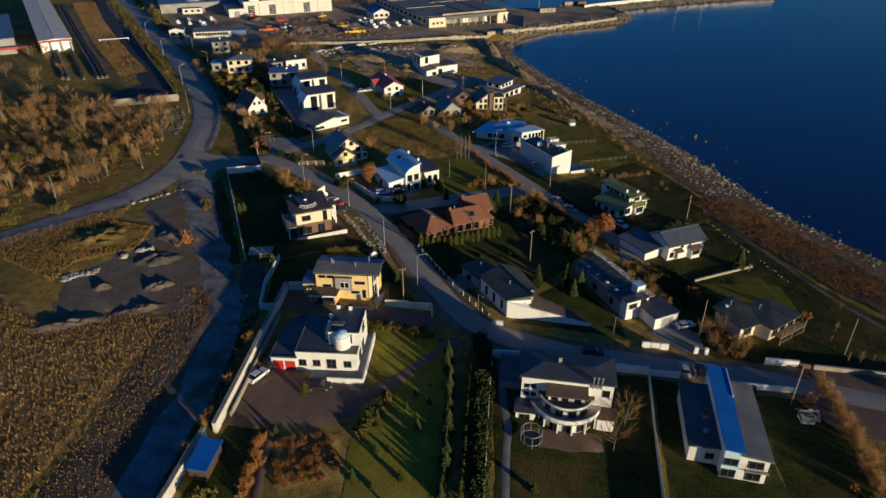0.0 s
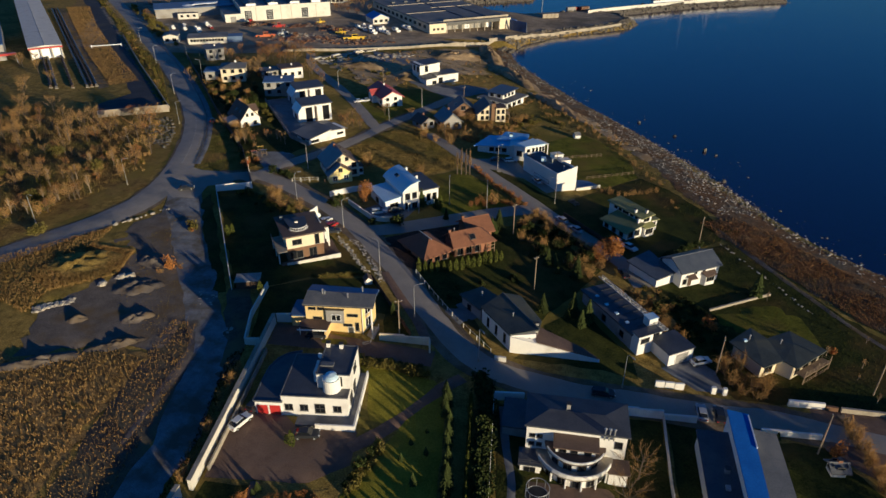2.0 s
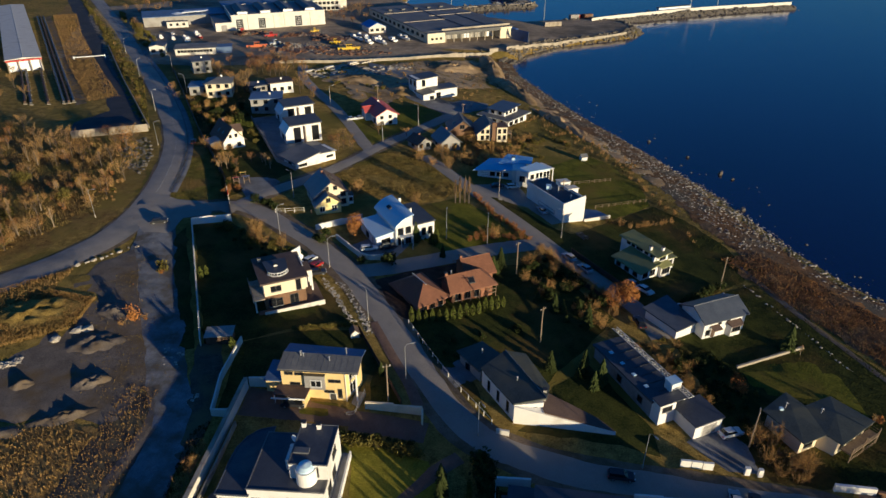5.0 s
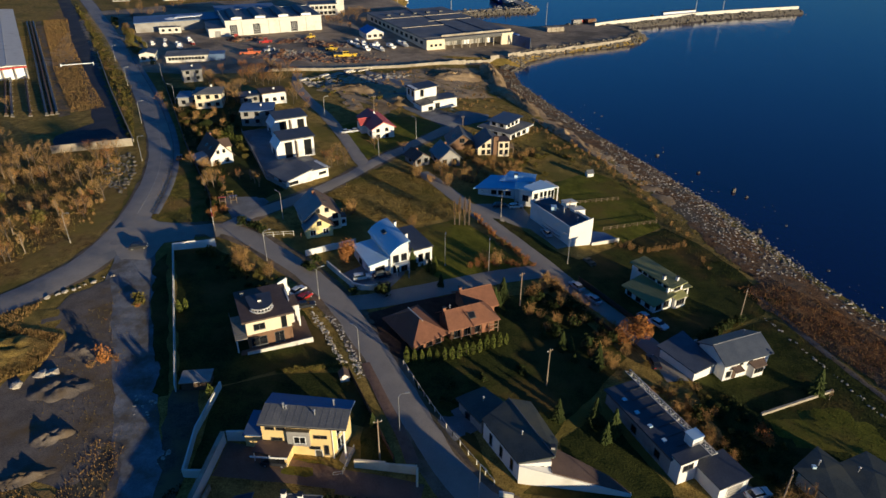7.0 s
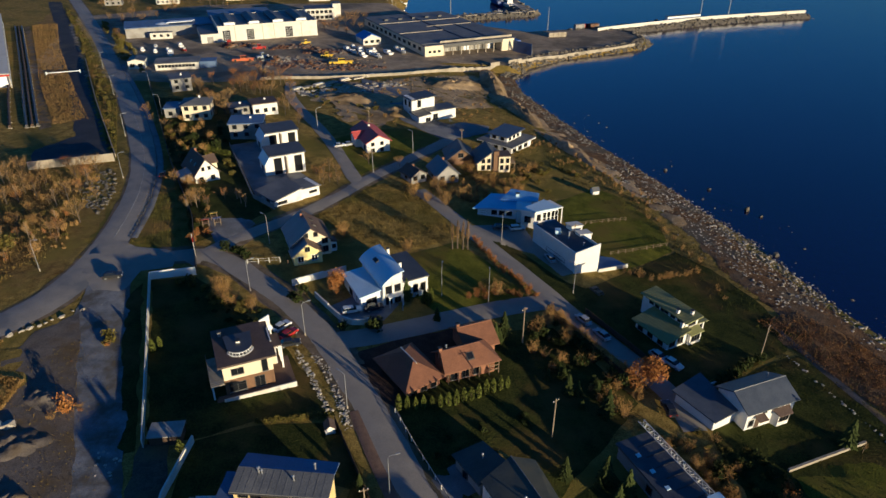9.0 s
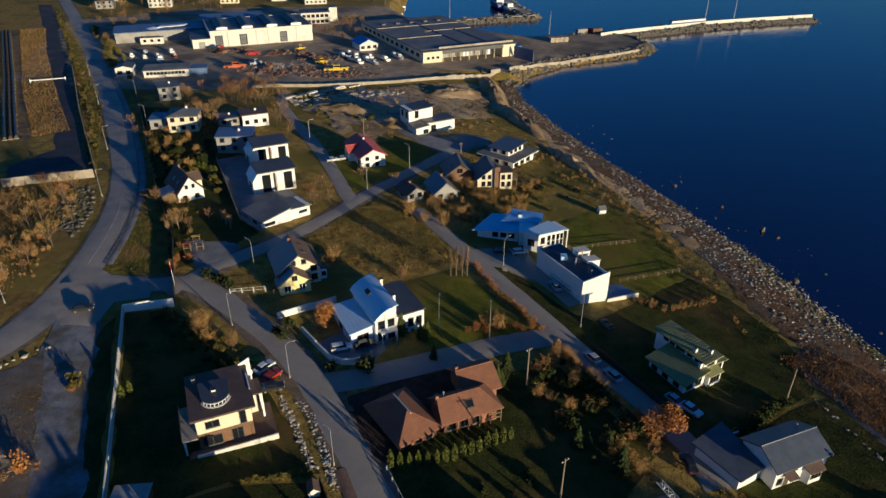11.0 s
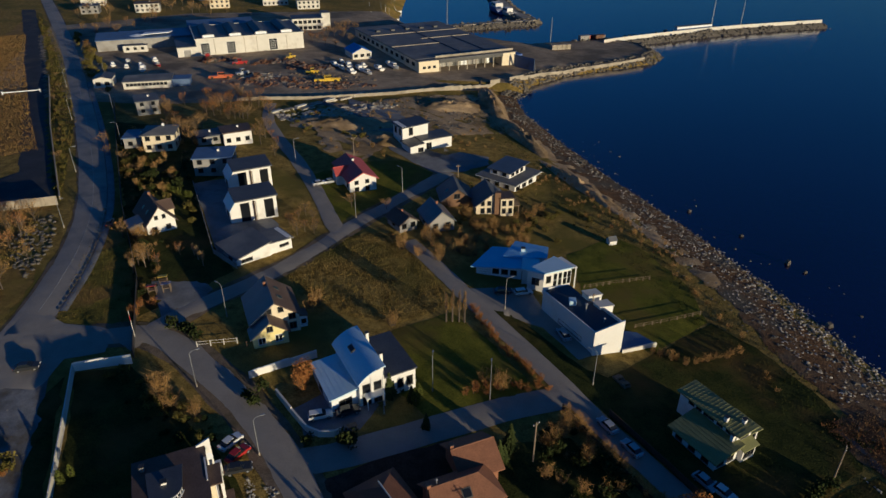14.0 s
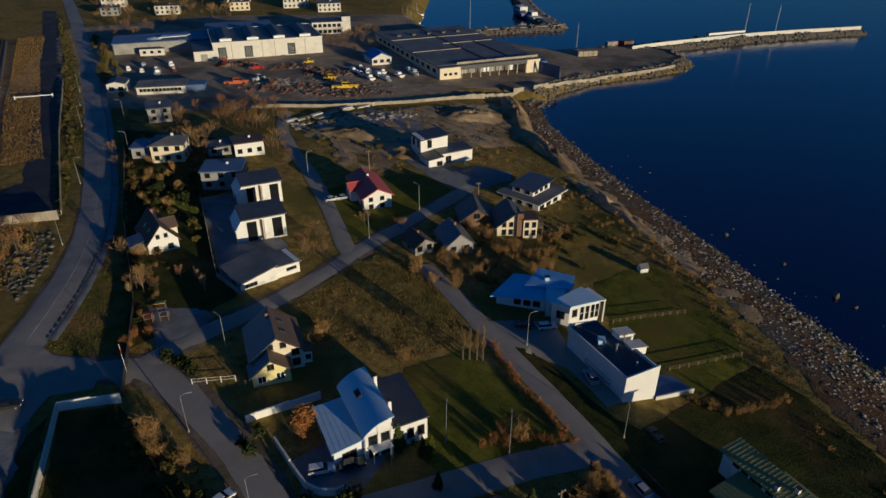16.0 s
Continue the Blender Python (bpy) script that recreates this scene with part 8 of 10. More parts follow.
hedge("hedge", "tall dark evergreen screen hedge", DARK, along([(3.3, 88.6), (3.1, 75), (2.5, 56)], 1.2, 0.2), 0.9, 1.1, 38)
hedge("hedge", "narrow green thuja hedge beside a lawn", THUJA, along([(0.5, 84.5), (0.3, 70), (-0.1, 55)], 0.75, 0.08), 0.62, 0.75, 39)
hedge("hedge", "olive green hedge curving along a drive", OLIVE, along([(-14.4, 65.4), (-13.0, 69.6), (-11.2, 74.2)], 0.8, 0.5), 0.5, 0.75, 40)
hedge("hedge", "dark evergreen hedge curving along a drive", DARK, along([(-14.9, 66.6), (-13.6, 70.4), (-12.0, 74.8)], 0.9, 0.4), 0.5, 0.75, 41)
hedge("hedge", "clipped olive hedge behind the villa", OLIVE, along([(-17.5, 90.2), (-12.6, 90.2), (-6.0, 88.6)], 0.7, 0.4), 0.7, 0.9, 42)
hedge("hedge", "dark clipped hedge behind the villa", DARK, along([(-17.5, 91.4), (-12.6, 91.4), (-7.0, 90.4)], 1.0, 0.25), 0.5, 0.7, 43)
hedge("hedge", "clipped olive hedge across a garden", OLIVE, along([(-30.6, 114.6), (-20.7, 117.2)], 0.8, 0.2), 0.5, 0.62, 44)
plant(THUJA, [(-24.4, 72.8), (-23.6, 72.4), (-38.8, 107.4), (-52.3, 128.0), (-51.8, 129.4)], 0.6, 0.9, 45)
plant(CONIFER, [(-25.9, 64.8), (-26.3, 64.0), (9.3, 59.2), (-14.1, 104.8)], 0.45, 0.7, 46)
hedge("hedge", "bare brown shrubs against a long wall", THICK, along([(-36.4, 50), (-36.2, 61.3), (-35.6, 66.6), (-35.6, 81.8), (-36.2, 88)], 1.5, 0.4), 0.5, 0.9, 47)
hedge("hedge", "reddish bare hedge beside a path", REDDISH, along([(-26.8, 54), (-27.2, 60), (-27.8, 64.5)], 0.9, 0.5), 0.9, 1.3, 48)
mass("bed_growth", "matted withered brown growth on a vegetable bed", REDDISH, scatter([(-25.4, 64.2), (-17.4, 65.4), (-15.8, 58.4), (-23.8, 55.4)], 95, 49), 0.45, 0.8, 49, tall=0.7)
hedge("hedge", "tall dark bare hedge beside a parking area", THICK, along([(57.2, 85.2), (56.4, 78.3), (56.6, 72.5), (54.6, 62)], 0.8, 0.7), 0.8, 1.1, 107)
plant(OLIVE, [(-30.9, 53.6), (-31.8, 52.6)], 1.5, 1.7, 50)
plant(BIRCH, [(63.9, 97.0), (64.3, 91.6), (65.9, 90.9), (68.6, 91.9), (61.4, 103), (66, 100), (70, 107), (57, 119)], 0.32, 0.5, 51)
plant(THICK, [(43.9, 92.4), (46.1, 91.6), (46.1, 93.4), (42.5, 94), (44.6, 96), (47.6, 93), (48.2, 94.4), (41.8, 97.2), (43.6, 99.8), (45, 98)], 0.8, 1.2, 52)
plant(RUST, [(62.5, 103.4)], 0.9, 1.0, 53)
hedge("hedge", "clipped dark hedge below a house", DARK, along([(33.6, 128.6), (39.0, 131.4), (44, 135), (50, 140)], 1.0, 0.4), 0.7, 1.0, 54)
mass("garden_shrubbery", "dark evergreen garden shrubbery on a slope", DARK, scatter([(38, 103), (44, 100), (44, 117), (36, 118), (33, 108)], 26, 55), 0.6, 1.1, 55)
plant(OLIVE, [(-61.2, 130.6), (-60.4, 129.2), (-56.6, 148.4), (-55.2, 149.6), (-53.8, 148.0)], 1.1, 1.6, 121)
plant(THICK, [(-58.4, 113.4), (-59.6, 112.0), (-57.0, 114.6)], 0.4, 0.7, 122)
mass("garden_shrubbery", "bare brown garden shrubbery on a slope", THICK, scatter([(26, 116), (33, 104), (37, 104), (38, 118), (33, 122)], 30, 56), 0.6, 1.0, 56)
hedge("hedge", "bare brown hedge between seaside gardens", THICK, along([(31, 166), (36, 163.5), (42, 166), (46, 168)], 1.2, 0.5), 0.5, 0.8, 57)
plant(POPLAR, [(-5.7, 170.3), (-4.6, 170.5), (-3.4, 170.6), (-2.4, 170.7)], 1.0, 1.15, 58, "poplars beside the lane")
mass("thickets", "bare brown thickets on waste ground", THICK, scatter([(-2, 190), (12, 204), (16, 224), (2, 212), (-8, 208), (-16, 200)], 55, 59), 0.6, 1.0, 59)
mass("waste_shrubs", "olive shrubs on waste ground", OLIVE, scatter([(14, 202), (24, 208), (28, 220), (16, 228), (4, 208)], 22, 60), 0.5, 0.9, 60)
mass("bluff_scrub", "bare scrub along the bluff", THICK, along([(50, 158), (46, 176), (43, 192), (39, 204), (33, 220), (24, 242)], 3.0, 1.6), 0.35, 0.7, 61)
mass("bank_scrub", "low olive scrub on a rubble bank", OLIVE, scatter([(-75, 285), (-50, 262), (-36, 262), (-40, 280), (-60, 296)], 40, 63), 0.4, 0.8, 63)
plant(BARE, along([(-100, 207), (-130, 258), (-196, 360)], 20, 1.5), 0.35, 0.5, 64)
mass("roadside_scrub", "olive scrub along the road verge", OLIVE, along([(-101, 209), (-131, 259), (-196, 358), (-262, 456)], 3.6, 1.6), 0.35, 0.8, 65)
mass("roadside_scrub", "tall olive scrub along the road verge", OLIVE, along([(-140, 306), (-170, 352), (-215, 410)], 3.0, 2.0), 0.8, 1.3, 66)
plant(BARE, scatter([(-225, 420), (-180, 400), (-190, 440), (-150, 480), (-200, 520), (-280, 520)], 36, 67), 0.8, 1.2, 67)
plant(BARE, [(-82, 415), (-78, 425), (-74, 418), (-70, 428), (-76, 436), (-84, 428)], 0.9, 1.2, 68)
plant(REDDISH, scatter([(-62, 132), (-55, 120), (-52, 112), (-58, 112), (-66, 124)], 4, 69), 0.4, 0.7, 69)
plant(RUST, [(-58.6, 113.8)], 0.95, 1.0, 70)
mass("garden_shrubbery", "small dark shrubs on a plot", DARK, scatter([(-56, 150), (-40, 143), (-33, 136), (-38, 132), (-52, 144)], 22, 71), 0.3, 0.6, 71)
mass("garden_shrubbery", "small olive shrubs on a plot", OLIVE, scatter([(-54, 150), (-42, 146), (-34, 137), (-40, 136), (-52, 146)], 26, 72), 0.3, 0.7, 72)
mass("garden_shrubbery", "small dark shrubs on a lawn", DARK, scatter([(-6, 112), (2, 104), (8, 112), (10, 122), (0, 120)], 18, 73), 0.3, 0.7, 73)
mass("low_brush", "low brown brush over rough waste ground", THICK, scatter([(-58, 262), (-36, 246), (-8, 258), (14, 262), (6, 304), (-20, 316), (-60, 296)], 120, 81), 0.25, 0.55, 81)
mass("low_brush", "low brown brush above the beach", THICK, scatter([(14, 262), (8, 246), (16, 228), (30, 214), (44, 196), (46, 204), (36, 226), (26, 248)], 110, 82), 0.22, 0.5, 82)
mass("low_brush", "low olive brush round the village houses", OLIVE, scatter([(-20, 205), (10, 208), (28, 212), (16, 236), (-2, 236), (-14, 222)], 60, 83), 0.25, 0.5, 83)
mass("low_brush", "low brown brush between road and village", THICK, scatter([(-60, 164), (-80, 200), (-110, 256), (-92, 262), (-80, 236), (-62, 178)], 90, 84), 0.25, 0.6, 84)
mass("low_brush", "low brown brush on a grassy bank", THICK, scatter([(-84, 158), (-92, 184), (-101, 202), (-118, 196), (-108, 172), (-96, 150)], 60, 85), 0.25, 0.5, 85)
mass("low_brush", "low olive brush in shaded gardens", OLIVE, scatter([(26, 118), (36, 104), (46, 106), (46, 114), (38, 120), (31, 122)], 50, 86), 0.3, 0.6, 86)
plant(TALL, [(-185.3, 371.5), (-199.0, 404.8), (-214.6, 419.1), (-183.9, 384.7), (-199.9, 437.6), (-194.5, 447.2), (-192.2, 456.9), (-86.8, 402), (-82.7, 408.0), (-78.5, 416.0), (-72.8, 409.8), (-190.0, 505), (-206, 430), (-190, 394), (-178, 362)], 0.7, 1.05, 91)
plant(WILLOW, [(-170.2, 343.9), (-163, 334), (-157.4, 325.0), (-176, 356), (-183, 368)], 0.9, 1.3, 92)
plant(TALL, [(-99.7, 271.1), (-104.6, 289.9), (-96, 292), (-88, 300), (-101, 300), (-90, 288), (-106, 281)], 0.6, 0.95, 93)
plant(TALL, [(-89, 409), (-79, 397), (-73, 392), (-68, 404), (-84, 402), (-94, 414), (-143, 418), (-126, 381), (-128, 385)], 0.7, 0.95, 108)
plant(BIRCH, [(-58.8, 186.4), (-57.2, 184.6), (-55.4, 182.6), (-67.4, 178), (-66.2, 180.4), (-69.4, 184)], 0.6, 0.8, 109)
plant(CONIFER, [(45.6, 82.6), (-7, 143.4)], 0.6, 0.7, 74)
for p in list(bpy.data.objects):
    if p.get("used"):
        del p["used"]
for p in [o for o in bpy.data.objects if o.parent is None and o.type == "EMPTY" and o.name.split(".")[0] in ("bare_tree", "conifer_tree", "thuja", "shrub", "thicket") and o.matrix_basis.translation.length < 0.001]:
    for c in list(p.children):
        bpy.data.objects.remove(c)
    bpy.data.objects.remove(p)


# ---- stones, reeds and tufts ----
def stones(name, label, places, lo, hi, material, seed, flat=0.6, category="stones", base=None, kind="stuff"):
    """Many uneven boulders in one mesh."""
    rng = np.random.default_rng(seed)
    t = (1 + 5 ** 0.5) / 2
    ico = np.array([(-1, t, 0), (1, t, 0), (-1, -t, 0), (1, -t, 0), (0, -1, t), (0, 1, t), (0, -1, -t), (0, 1, -t), (t, 0, -1), (t, 0, 1), (-t, 0, -1), (-t, 0, 1)]) / 1.9
    tri = np.array([(0, 11, 5), (0, 5, 1), (0, 1, 7), (0, 7, 10), (0, 10, 11), (1, 5, 9), (5, 11, 4), (11, 10, 2), (10, 7, 6), (7, 1, 8), (3, 9, 4), (3, 4, 2), (3, 2, 6), (3, 6, 8), (3, 8, 9), (4, 9, 5), (2, 4, 11), (6, 2, 10), (8, 6, 7), (9, 8, 1)])
    vs, fs = [], []
    for k, (x, y) in enumerate(places):
        s = lo + (hi - lo) * rng.random() ** 3
        v = ico * (1 + rng.uniform(-0.25, 0.25, (12, 1))) * s * np.array([rng.uniform(0.8, 1.3), rng.uniform(0.8, 1.3), flat * rng.uniform(0.7, 1.2)])
        a = rng.random() * 6.3
        v = v @ np.array([(math.cos(a), -math.sin(a), 0), (math.sin(a), math.cos(a), 0), (0, 0, 1)])
        z = (base(x, y) if base else height(x, y)) + s * flat * 0.25
        vs.append(v + np.array([x, y, z]))
        fs.append(tri + 12 * k)
    mesh_thing(name, np.concatenate(vs).tolist(), np.concatenate(fs).tolist(), M[material], label, category, kind)


def shore_places(n, d0, d1, a, b, seed, power=1.0):
    """Random places between two distances inland along a stretch of the waterline."""
    rnd = random.Random(seed)
    seg = [(p, q) for p, q in zip(SHORE[a:b], SHORE[a + 1:b + 1])]
    w = [math.dist(p, q) for p, q in seg]
    out = []
    for _ in range(n):
        p, q = rnd.choices(seg, w)[0]
        u, d = rnd.random(), d0 + (d1 - d0) * rnd.random() ** power
        t = Vector((q[0] - p[0], q[1] - p[1])).normalized()
        out.append((p[0] + (q[0] - p[0]) * u - t.y * d, p[1] + (q[1] - p[1]) * u + t.x * d))
    return out


stones("shore_stones", "dense small stones and boulders on the wide stony shore", shore_places(1900, -3, 15, 5, 10, 21, 1.5), 0.07, 0.42, "rock", 21)
stones("shore_stones", "bleached stones strewn over the wide stony shore", shore_places(3400, -4, 14, 5, 10, 22, 1.2), 0.05, 0.32, "pale_rock", 22)
stones("beach_stones", "pale boulders scattered along the waterline", shore_places(1700, -2, 6.5, 2, 14, 1, 1.0), 0.08, 0.42, "rock", 1)
stones("beach_stones", "small stones and shingle on the seaweed beach", shore_places(1500, 2, 18, 2, 13, 2, 2.2), 0.08, 0.3, "rock", 2)
stones("pale_stones", "bleached pale stones at the water's edge", shore_places(2400, -1.5, 6, 2, 13, 3), 0.06, 0.36, "pale_rock", 3)
stones("sea_boulders", "dark boulders standing in shallow water", shore_places(60, -3, -14, 3, 12, 4, 2.4), 0.12, 0.4, "rock", 4, base=lambda x, y: SEA - 0.05)
stones("harbour_rubble", "heaped boulders armouring the harbour shore", shore_places(1700, -2, 7, 14, 22, 5), 0.35, 1.0, "rock", 5, 0.8)
for x, y, s in ((69.1, 203.9, 0.8), (54.2, 229.7, 0.6), (63.1, 216.6, 0.6), (71.4, 200.2, 0.5), (67.6, 180, 0.7)):
    stones("boulder", "large dark boulder standing in the sea", [(x, y)], s, s, "rock", int(x), 0.9, "boulder", base=lambda a, b: SEA + 0.1, kind="thing")
stones("rock_bank", "bank of pale quarried rocks beside the street", along([(-29.3, 131.3), (-24.8, 123.8), (-21.2, 117.8)], 0.06, 0.55, 8) + along([(-26.4, 130.6), (-23.4, 127.2), (-20.0, 120.3), (-17.7, 115.2)], 0.06, 0.6, 9), 0.07, 0.28, "pale_rock", 8)
stones("stone_heap", "heap of pale round stones on the dirt lot", scatter([(-75, 96.5), (-69.5, 100.5), (-70.5, 101.6), (-76, 98.2)], 170, 12), 0.2, 0.5, "pale_rock", 12)
stones("kerb_stones", "row of pale boulders along the junction", along([(-77, 129), (-70.8, 136.8), (-66, 140)], 1.0, 0.4, 13), 0.25, 0.7, "pale_rock", 13)
stones("pale_boulders", "two pale boulders on the dirt lot", [(-68.1, 106.6), (-65.9, 109.2), (-64.6, 109.8)], 0.8, 1.0, "pale_rock", 14)
stones("stone_pile", "small pile of grey rubble beside the track", scatter([(-50, 107), (-46.5, 106), (-46, 102.5), (-49.5, 103)], 60, 15), 0.12, 0.4, "pale_rock", 15)
stones("garden_stones", "row of pale field stones between gardens and shore", along([(54.6, 140.6), (57.5, 132.8), (61, 124), (64, 115)], 0.28, 0.3, 24), 0.1, 0.34, "pale_rock", 24)
stones("bank_stones", "broken rubble and stones on a bank by the road", scatter([(-100, 190), (-97.6, 202), (-88.6, 186), (-86, 173), (-92, 178)], 320, 26), 0.15, 0.6, "rock", 26, 0.6)
stones("slab_rubble", "rubble and broken slabs below the harbour wall", scatter([(-70, 282), (-37, 306), (-30, 302), (-50, 284), (-66, 276)], 420, 16), 0.3, 1.1, "pale_rock", 16, 0.45)
stones("cove_stones", "small stones below the eroded bluff", shore_places(900, -2, 8, 11, 14, 25), 0.12, 0.5, "rock", 25)
stones("bluff_rubble", "loose earth clods and stones on the bare bank", scatter([(-50, 300), (0, 328), (4, 306), (-4, 280), (-30, 270), (-44, 262)], 900, 17), 0.15, 0.6, "rock", 17, 0.6)


def tufts(name, label, places, lo, hi, material, seed, blades=4, category="grass"):
    rng = np.random.default_rng(seed)
    vs, fs = [], []
    k = 0
    for x, y in places:
        z = height(x, y) + 0.02
        h = rng.uniform(lo, hi)
        for _ in range(blades):
            a, l = rng.random() * 6.3, rng.uniform(0.1, 0.5) * h
            dx, dy, w = math.cos(a), math.sin(a), 0.035 + 0.07 * h
            vs += [(x + dy * w, y - dx * w, z), (x - dy * w, y + dx * w, z), (x + dx * l, y + dy * l, z + h)]
            fs.append((k, k + 1, k + 2))
            k += 3
    mesh_thing(name, vs, fs, M[material], label, category, "stuff")


tufts("reed_tufts", "dense golden tufts of dry reed", scatter([(-54, 30), (-53, 53), (-52.5, 65), (-52, 77), (-51, 87), (-57, 89), (-71, 84), (-84, 91), (-92, 101), (-104, 101), (-140, 68), (-150, 40), (-60, 20)], 30000, 31), 0.25, 0.55, "reeds", 31)
tufts("dry_tufts", "pale dry grass tufts on rough ground", scatter([(-104, 103), (-92, 104), (-76, 96), (-77, 128), (-88, 118)], 4500, 32), 0.25, 0.55, "reeds", 32)
tufts("field_tufts", "brown stubble tufts on a field", scatter([(-38, 181), (-30, 199), (-20, 204), (-14, 195), (-4.5, 176), (-15, 168), (-30, 171)], 7000, 33), 0.15, 0.35, "earth", 33)
tufts("bluff_tufts", "dry grass tufts above the beach", shore_places(2600, 16, 26, 3, 13, 34), 0.2, 0.5, "shaded_rough_grass", 34)
tufts("shore_reed_tufts", "dense rusty tufts of shore reed", scatter([(52.6, 151), (57.4, 140.6), (62, 132.2), (66.2, 124), (73, 112), (84, 98), (90, 102), (83.5, 119), (76, 134), (69, 147), (62, 155)], 9000, 37), 0.15, 0.45, "shore_reeds", 37)
tufts("strip_tufts", "golden dry grass between a pipeline and yard", scatter([(-134, 234), (-126, 240), (-149, 272), (-204, 352), (-239, 408), (-250, 402), (-215, 350), (-172, 286)], 7000, 141), 0.3, 0.7, "reeds", 141)
tufts("roadside_tufts", "olive grass tufts on a roadside verge", scatter([(-99, 206), (-131, 268), (-193, 363), (-240, 430), (-244, 427), (-196, 358), (-135, 262), (-106, 214)], 5000, 142), 0.2, 0.5, "verge_grass", 142)
tufts("roadside_tufts", "olive grass tufts on a roadside verge", scatter([(-90, 212), (-73, 161), (-61, 162), (-66, 176), (-86, 210)], 3000, 143), 0.12, 0.3, "verge_grass", 143)
stones("loose_gravel", "loose stones scattered on a gravel track", scatter([(-66, 139), (-57, 124), (-47, 108), (-42, 96), (-38.5, 84), (-43.5, 84), (-48.5, 96), (-56, 110), (-67, 127)], 1100, 151), 0.04, 0.16, "rock", 151)
stones("rubble_pile", "small pile of pale broken rubble", scatter([(-42.6, 96.4), (-40.4, 97.2), (-40.2, 94.8), (-42, 94.2)], 60, 152), 0.10, 0.30, "pale_rock", 152)
tufts("track_weeds", "low weeds over a gravel lot", scatter([(-66, 140), (-52, 116), (-44, 101), (-50, 92), (-60, 96), (-70, 118)], 1500, 153), 0.08, 0.26, "earth", 153)
# Earth strip in the track colour that has shade painted into it
patch("verge", [(-45.2, 108.6), (-41.4, 109.4), (-38.6, 102), (-36.9, 93.6), (-36.9, 84), (-39.0, 84), (-40.6, 93), (-43.6, 101)], M["shaded_track"], 0.13, "shade-darkened bare earth strip outside a garden wall", "verge", 0.4)
tufts("track_weeds", "pale dry weeds on a worn dirt track", scatter([(-52, 50), (-51.2, 98), (-46.5, 97), (-43.8, 82), (-43.4, 50)], 2600, 38), 0.12, 0.4, "reeds", 38)
tufts("track_weeds", "sparse weeds along a gravel track", scatter([(-38, 50), (-37, 72), (-38.6, 90), (-36.6, 92), (-35.8, 66), (-36.6, 50)], 1400, 39), 0.12, 0.4, "shaded_rough_grass", 39)
tufts("verge_tufts", "uneven grass tufts on dark lawns", scatter([(42, 90.8), (69, 88), (80, 99), (70, 114), (62, 130), (56.5, 141), (48, 136.5), (40, 131), (38, 103)], 6000, 40), 0.1, 0.3, "shaded_rough_grass", 40)
tufts("wood_tufts", "dry undergrowth below bare trees", scatter(WOOD_NEAR, 12000, 35), 0.2, 0.5, "wood_floor", 35)

def mound(name, label, x, y, rx, ry, rz, h, material, lumps=0.3, category="mound", kind="thing"):
    """An uneven heap of loose ground, longer one way than the other."""
    vs, fs = [], []
    n, m = 28, 12
    ca, sa = math.cos(radians(rz)), math.sin(radians(rz))
    for j in range(m + 1):
        for i in range(n):
            a, u = i * math.tau / n, j / m
            k = 1 + 0.28 * noise.noise(Vector((x + math.cos(a) * 1.6, y + math.sin(a) * 1.6, j * 0.2)))
            qx, qy = rx * u * k * math.cos(a), ry * u * k * math.sin(a)
            px, py = x + qx * ca - qy * sa, y + qx * sa + qy * ca
            fade = (1 - u * u) ** 1.3
            vs.append((px, py, height(px, py) - 0.12 + (h + 0.2) * fade * (1 + lumps * noise.noise(Vector((px * 0.55, py * 0.55, 1.0))) + lumps * 0.6 * noise.noise(Vector((px * 1.5, py * 1.5, 4.0))))))
    for j in range(m):
        for i in range(n):
            fs.append((j * n + i, (j + 1) * n + i, (j + 1) * n + (i + 1) % n, j * n + (i + 1) % n))
    return mesh_thing(name, vs, fs, M[material], label, category, kind, smooth=True)


mound("earth_bank", "long uneven bank of dark earth beside the reeds", -66.5, 84.6, 7.5, 1.9, 24, 0.6, "dirt", 1.0)
mound("earth_bank", "long uneven bank of dark earth beside the reeds", -57.2, 90.3, 5.5, 1.7, 28, 0.5, "dirt", 1.0)
mound("grassy_mound", "broad low mound of golden dry grass", -75.5, 113.0, 9.0, 6.0, 35, 0.9, "earth", 0.6)
mound("spoil_mound", "low mound of brown spoil on a dirt lot", -61.5, 106.6, 5.5, 3.4, 20, 0.55, "dirt", 0.9)
mound("spoil_mound", "small mound of spoil with weeds", -57.2, 97.4, 3.4, 2.0, 40, 0.55, "dirt", 1.0)
mound("spoil_mound", "low mound of brown spoil beside the track", -63.2, 115.8, 4.5, 3.0, -30, 0.55, "dirt", 0.9)
mound("spoil_mound", "small mound of pale spoil with weeds", -67, 95.6, 2.6, 1.6, 15, 0.5, "dirt", 1.0)
mound("sand_bank", "large bank of bare sand with an eroded crest", -45.5, 277, 19, 9, 8, 1.5, "sand", 0.5)
mound("sand_bank", "bank of bare sand falling towards a lane", -30, 264, 9, 6, -52, 1.8, "sand", 0.35)
mound("sand_bank", "heap of sandy spoil below the harbour wall", -12, 306, 15, 9, 25, 1.8, "sand", 0.5)
mound("sand_bank", "eroded sandy scarp above the beach", 3.0, 318, 26, 4.6, -80, 2.6, "sand", 0.5)
mound("sand_bank", "eroded sandy scarp above the beach", 12.0, 281, 24, 4.0, -68, 2.2, "sand", 0.6)
mound("sand_bank", "low eroded bank of sand above the beach", 27.5, 240, 22, 3.0, -62, 1.5, "sand", 0.7)
ribbon("site_track", [(-60, 300), (-54, 299), (-39.4, 293), (-28.3, 277), (-21, 259), (-10.6, 252), (0, 250)], 4.5, M["new_asphalt"], 0.16, "dark track past a sand bank", "track", 0.4, 31)
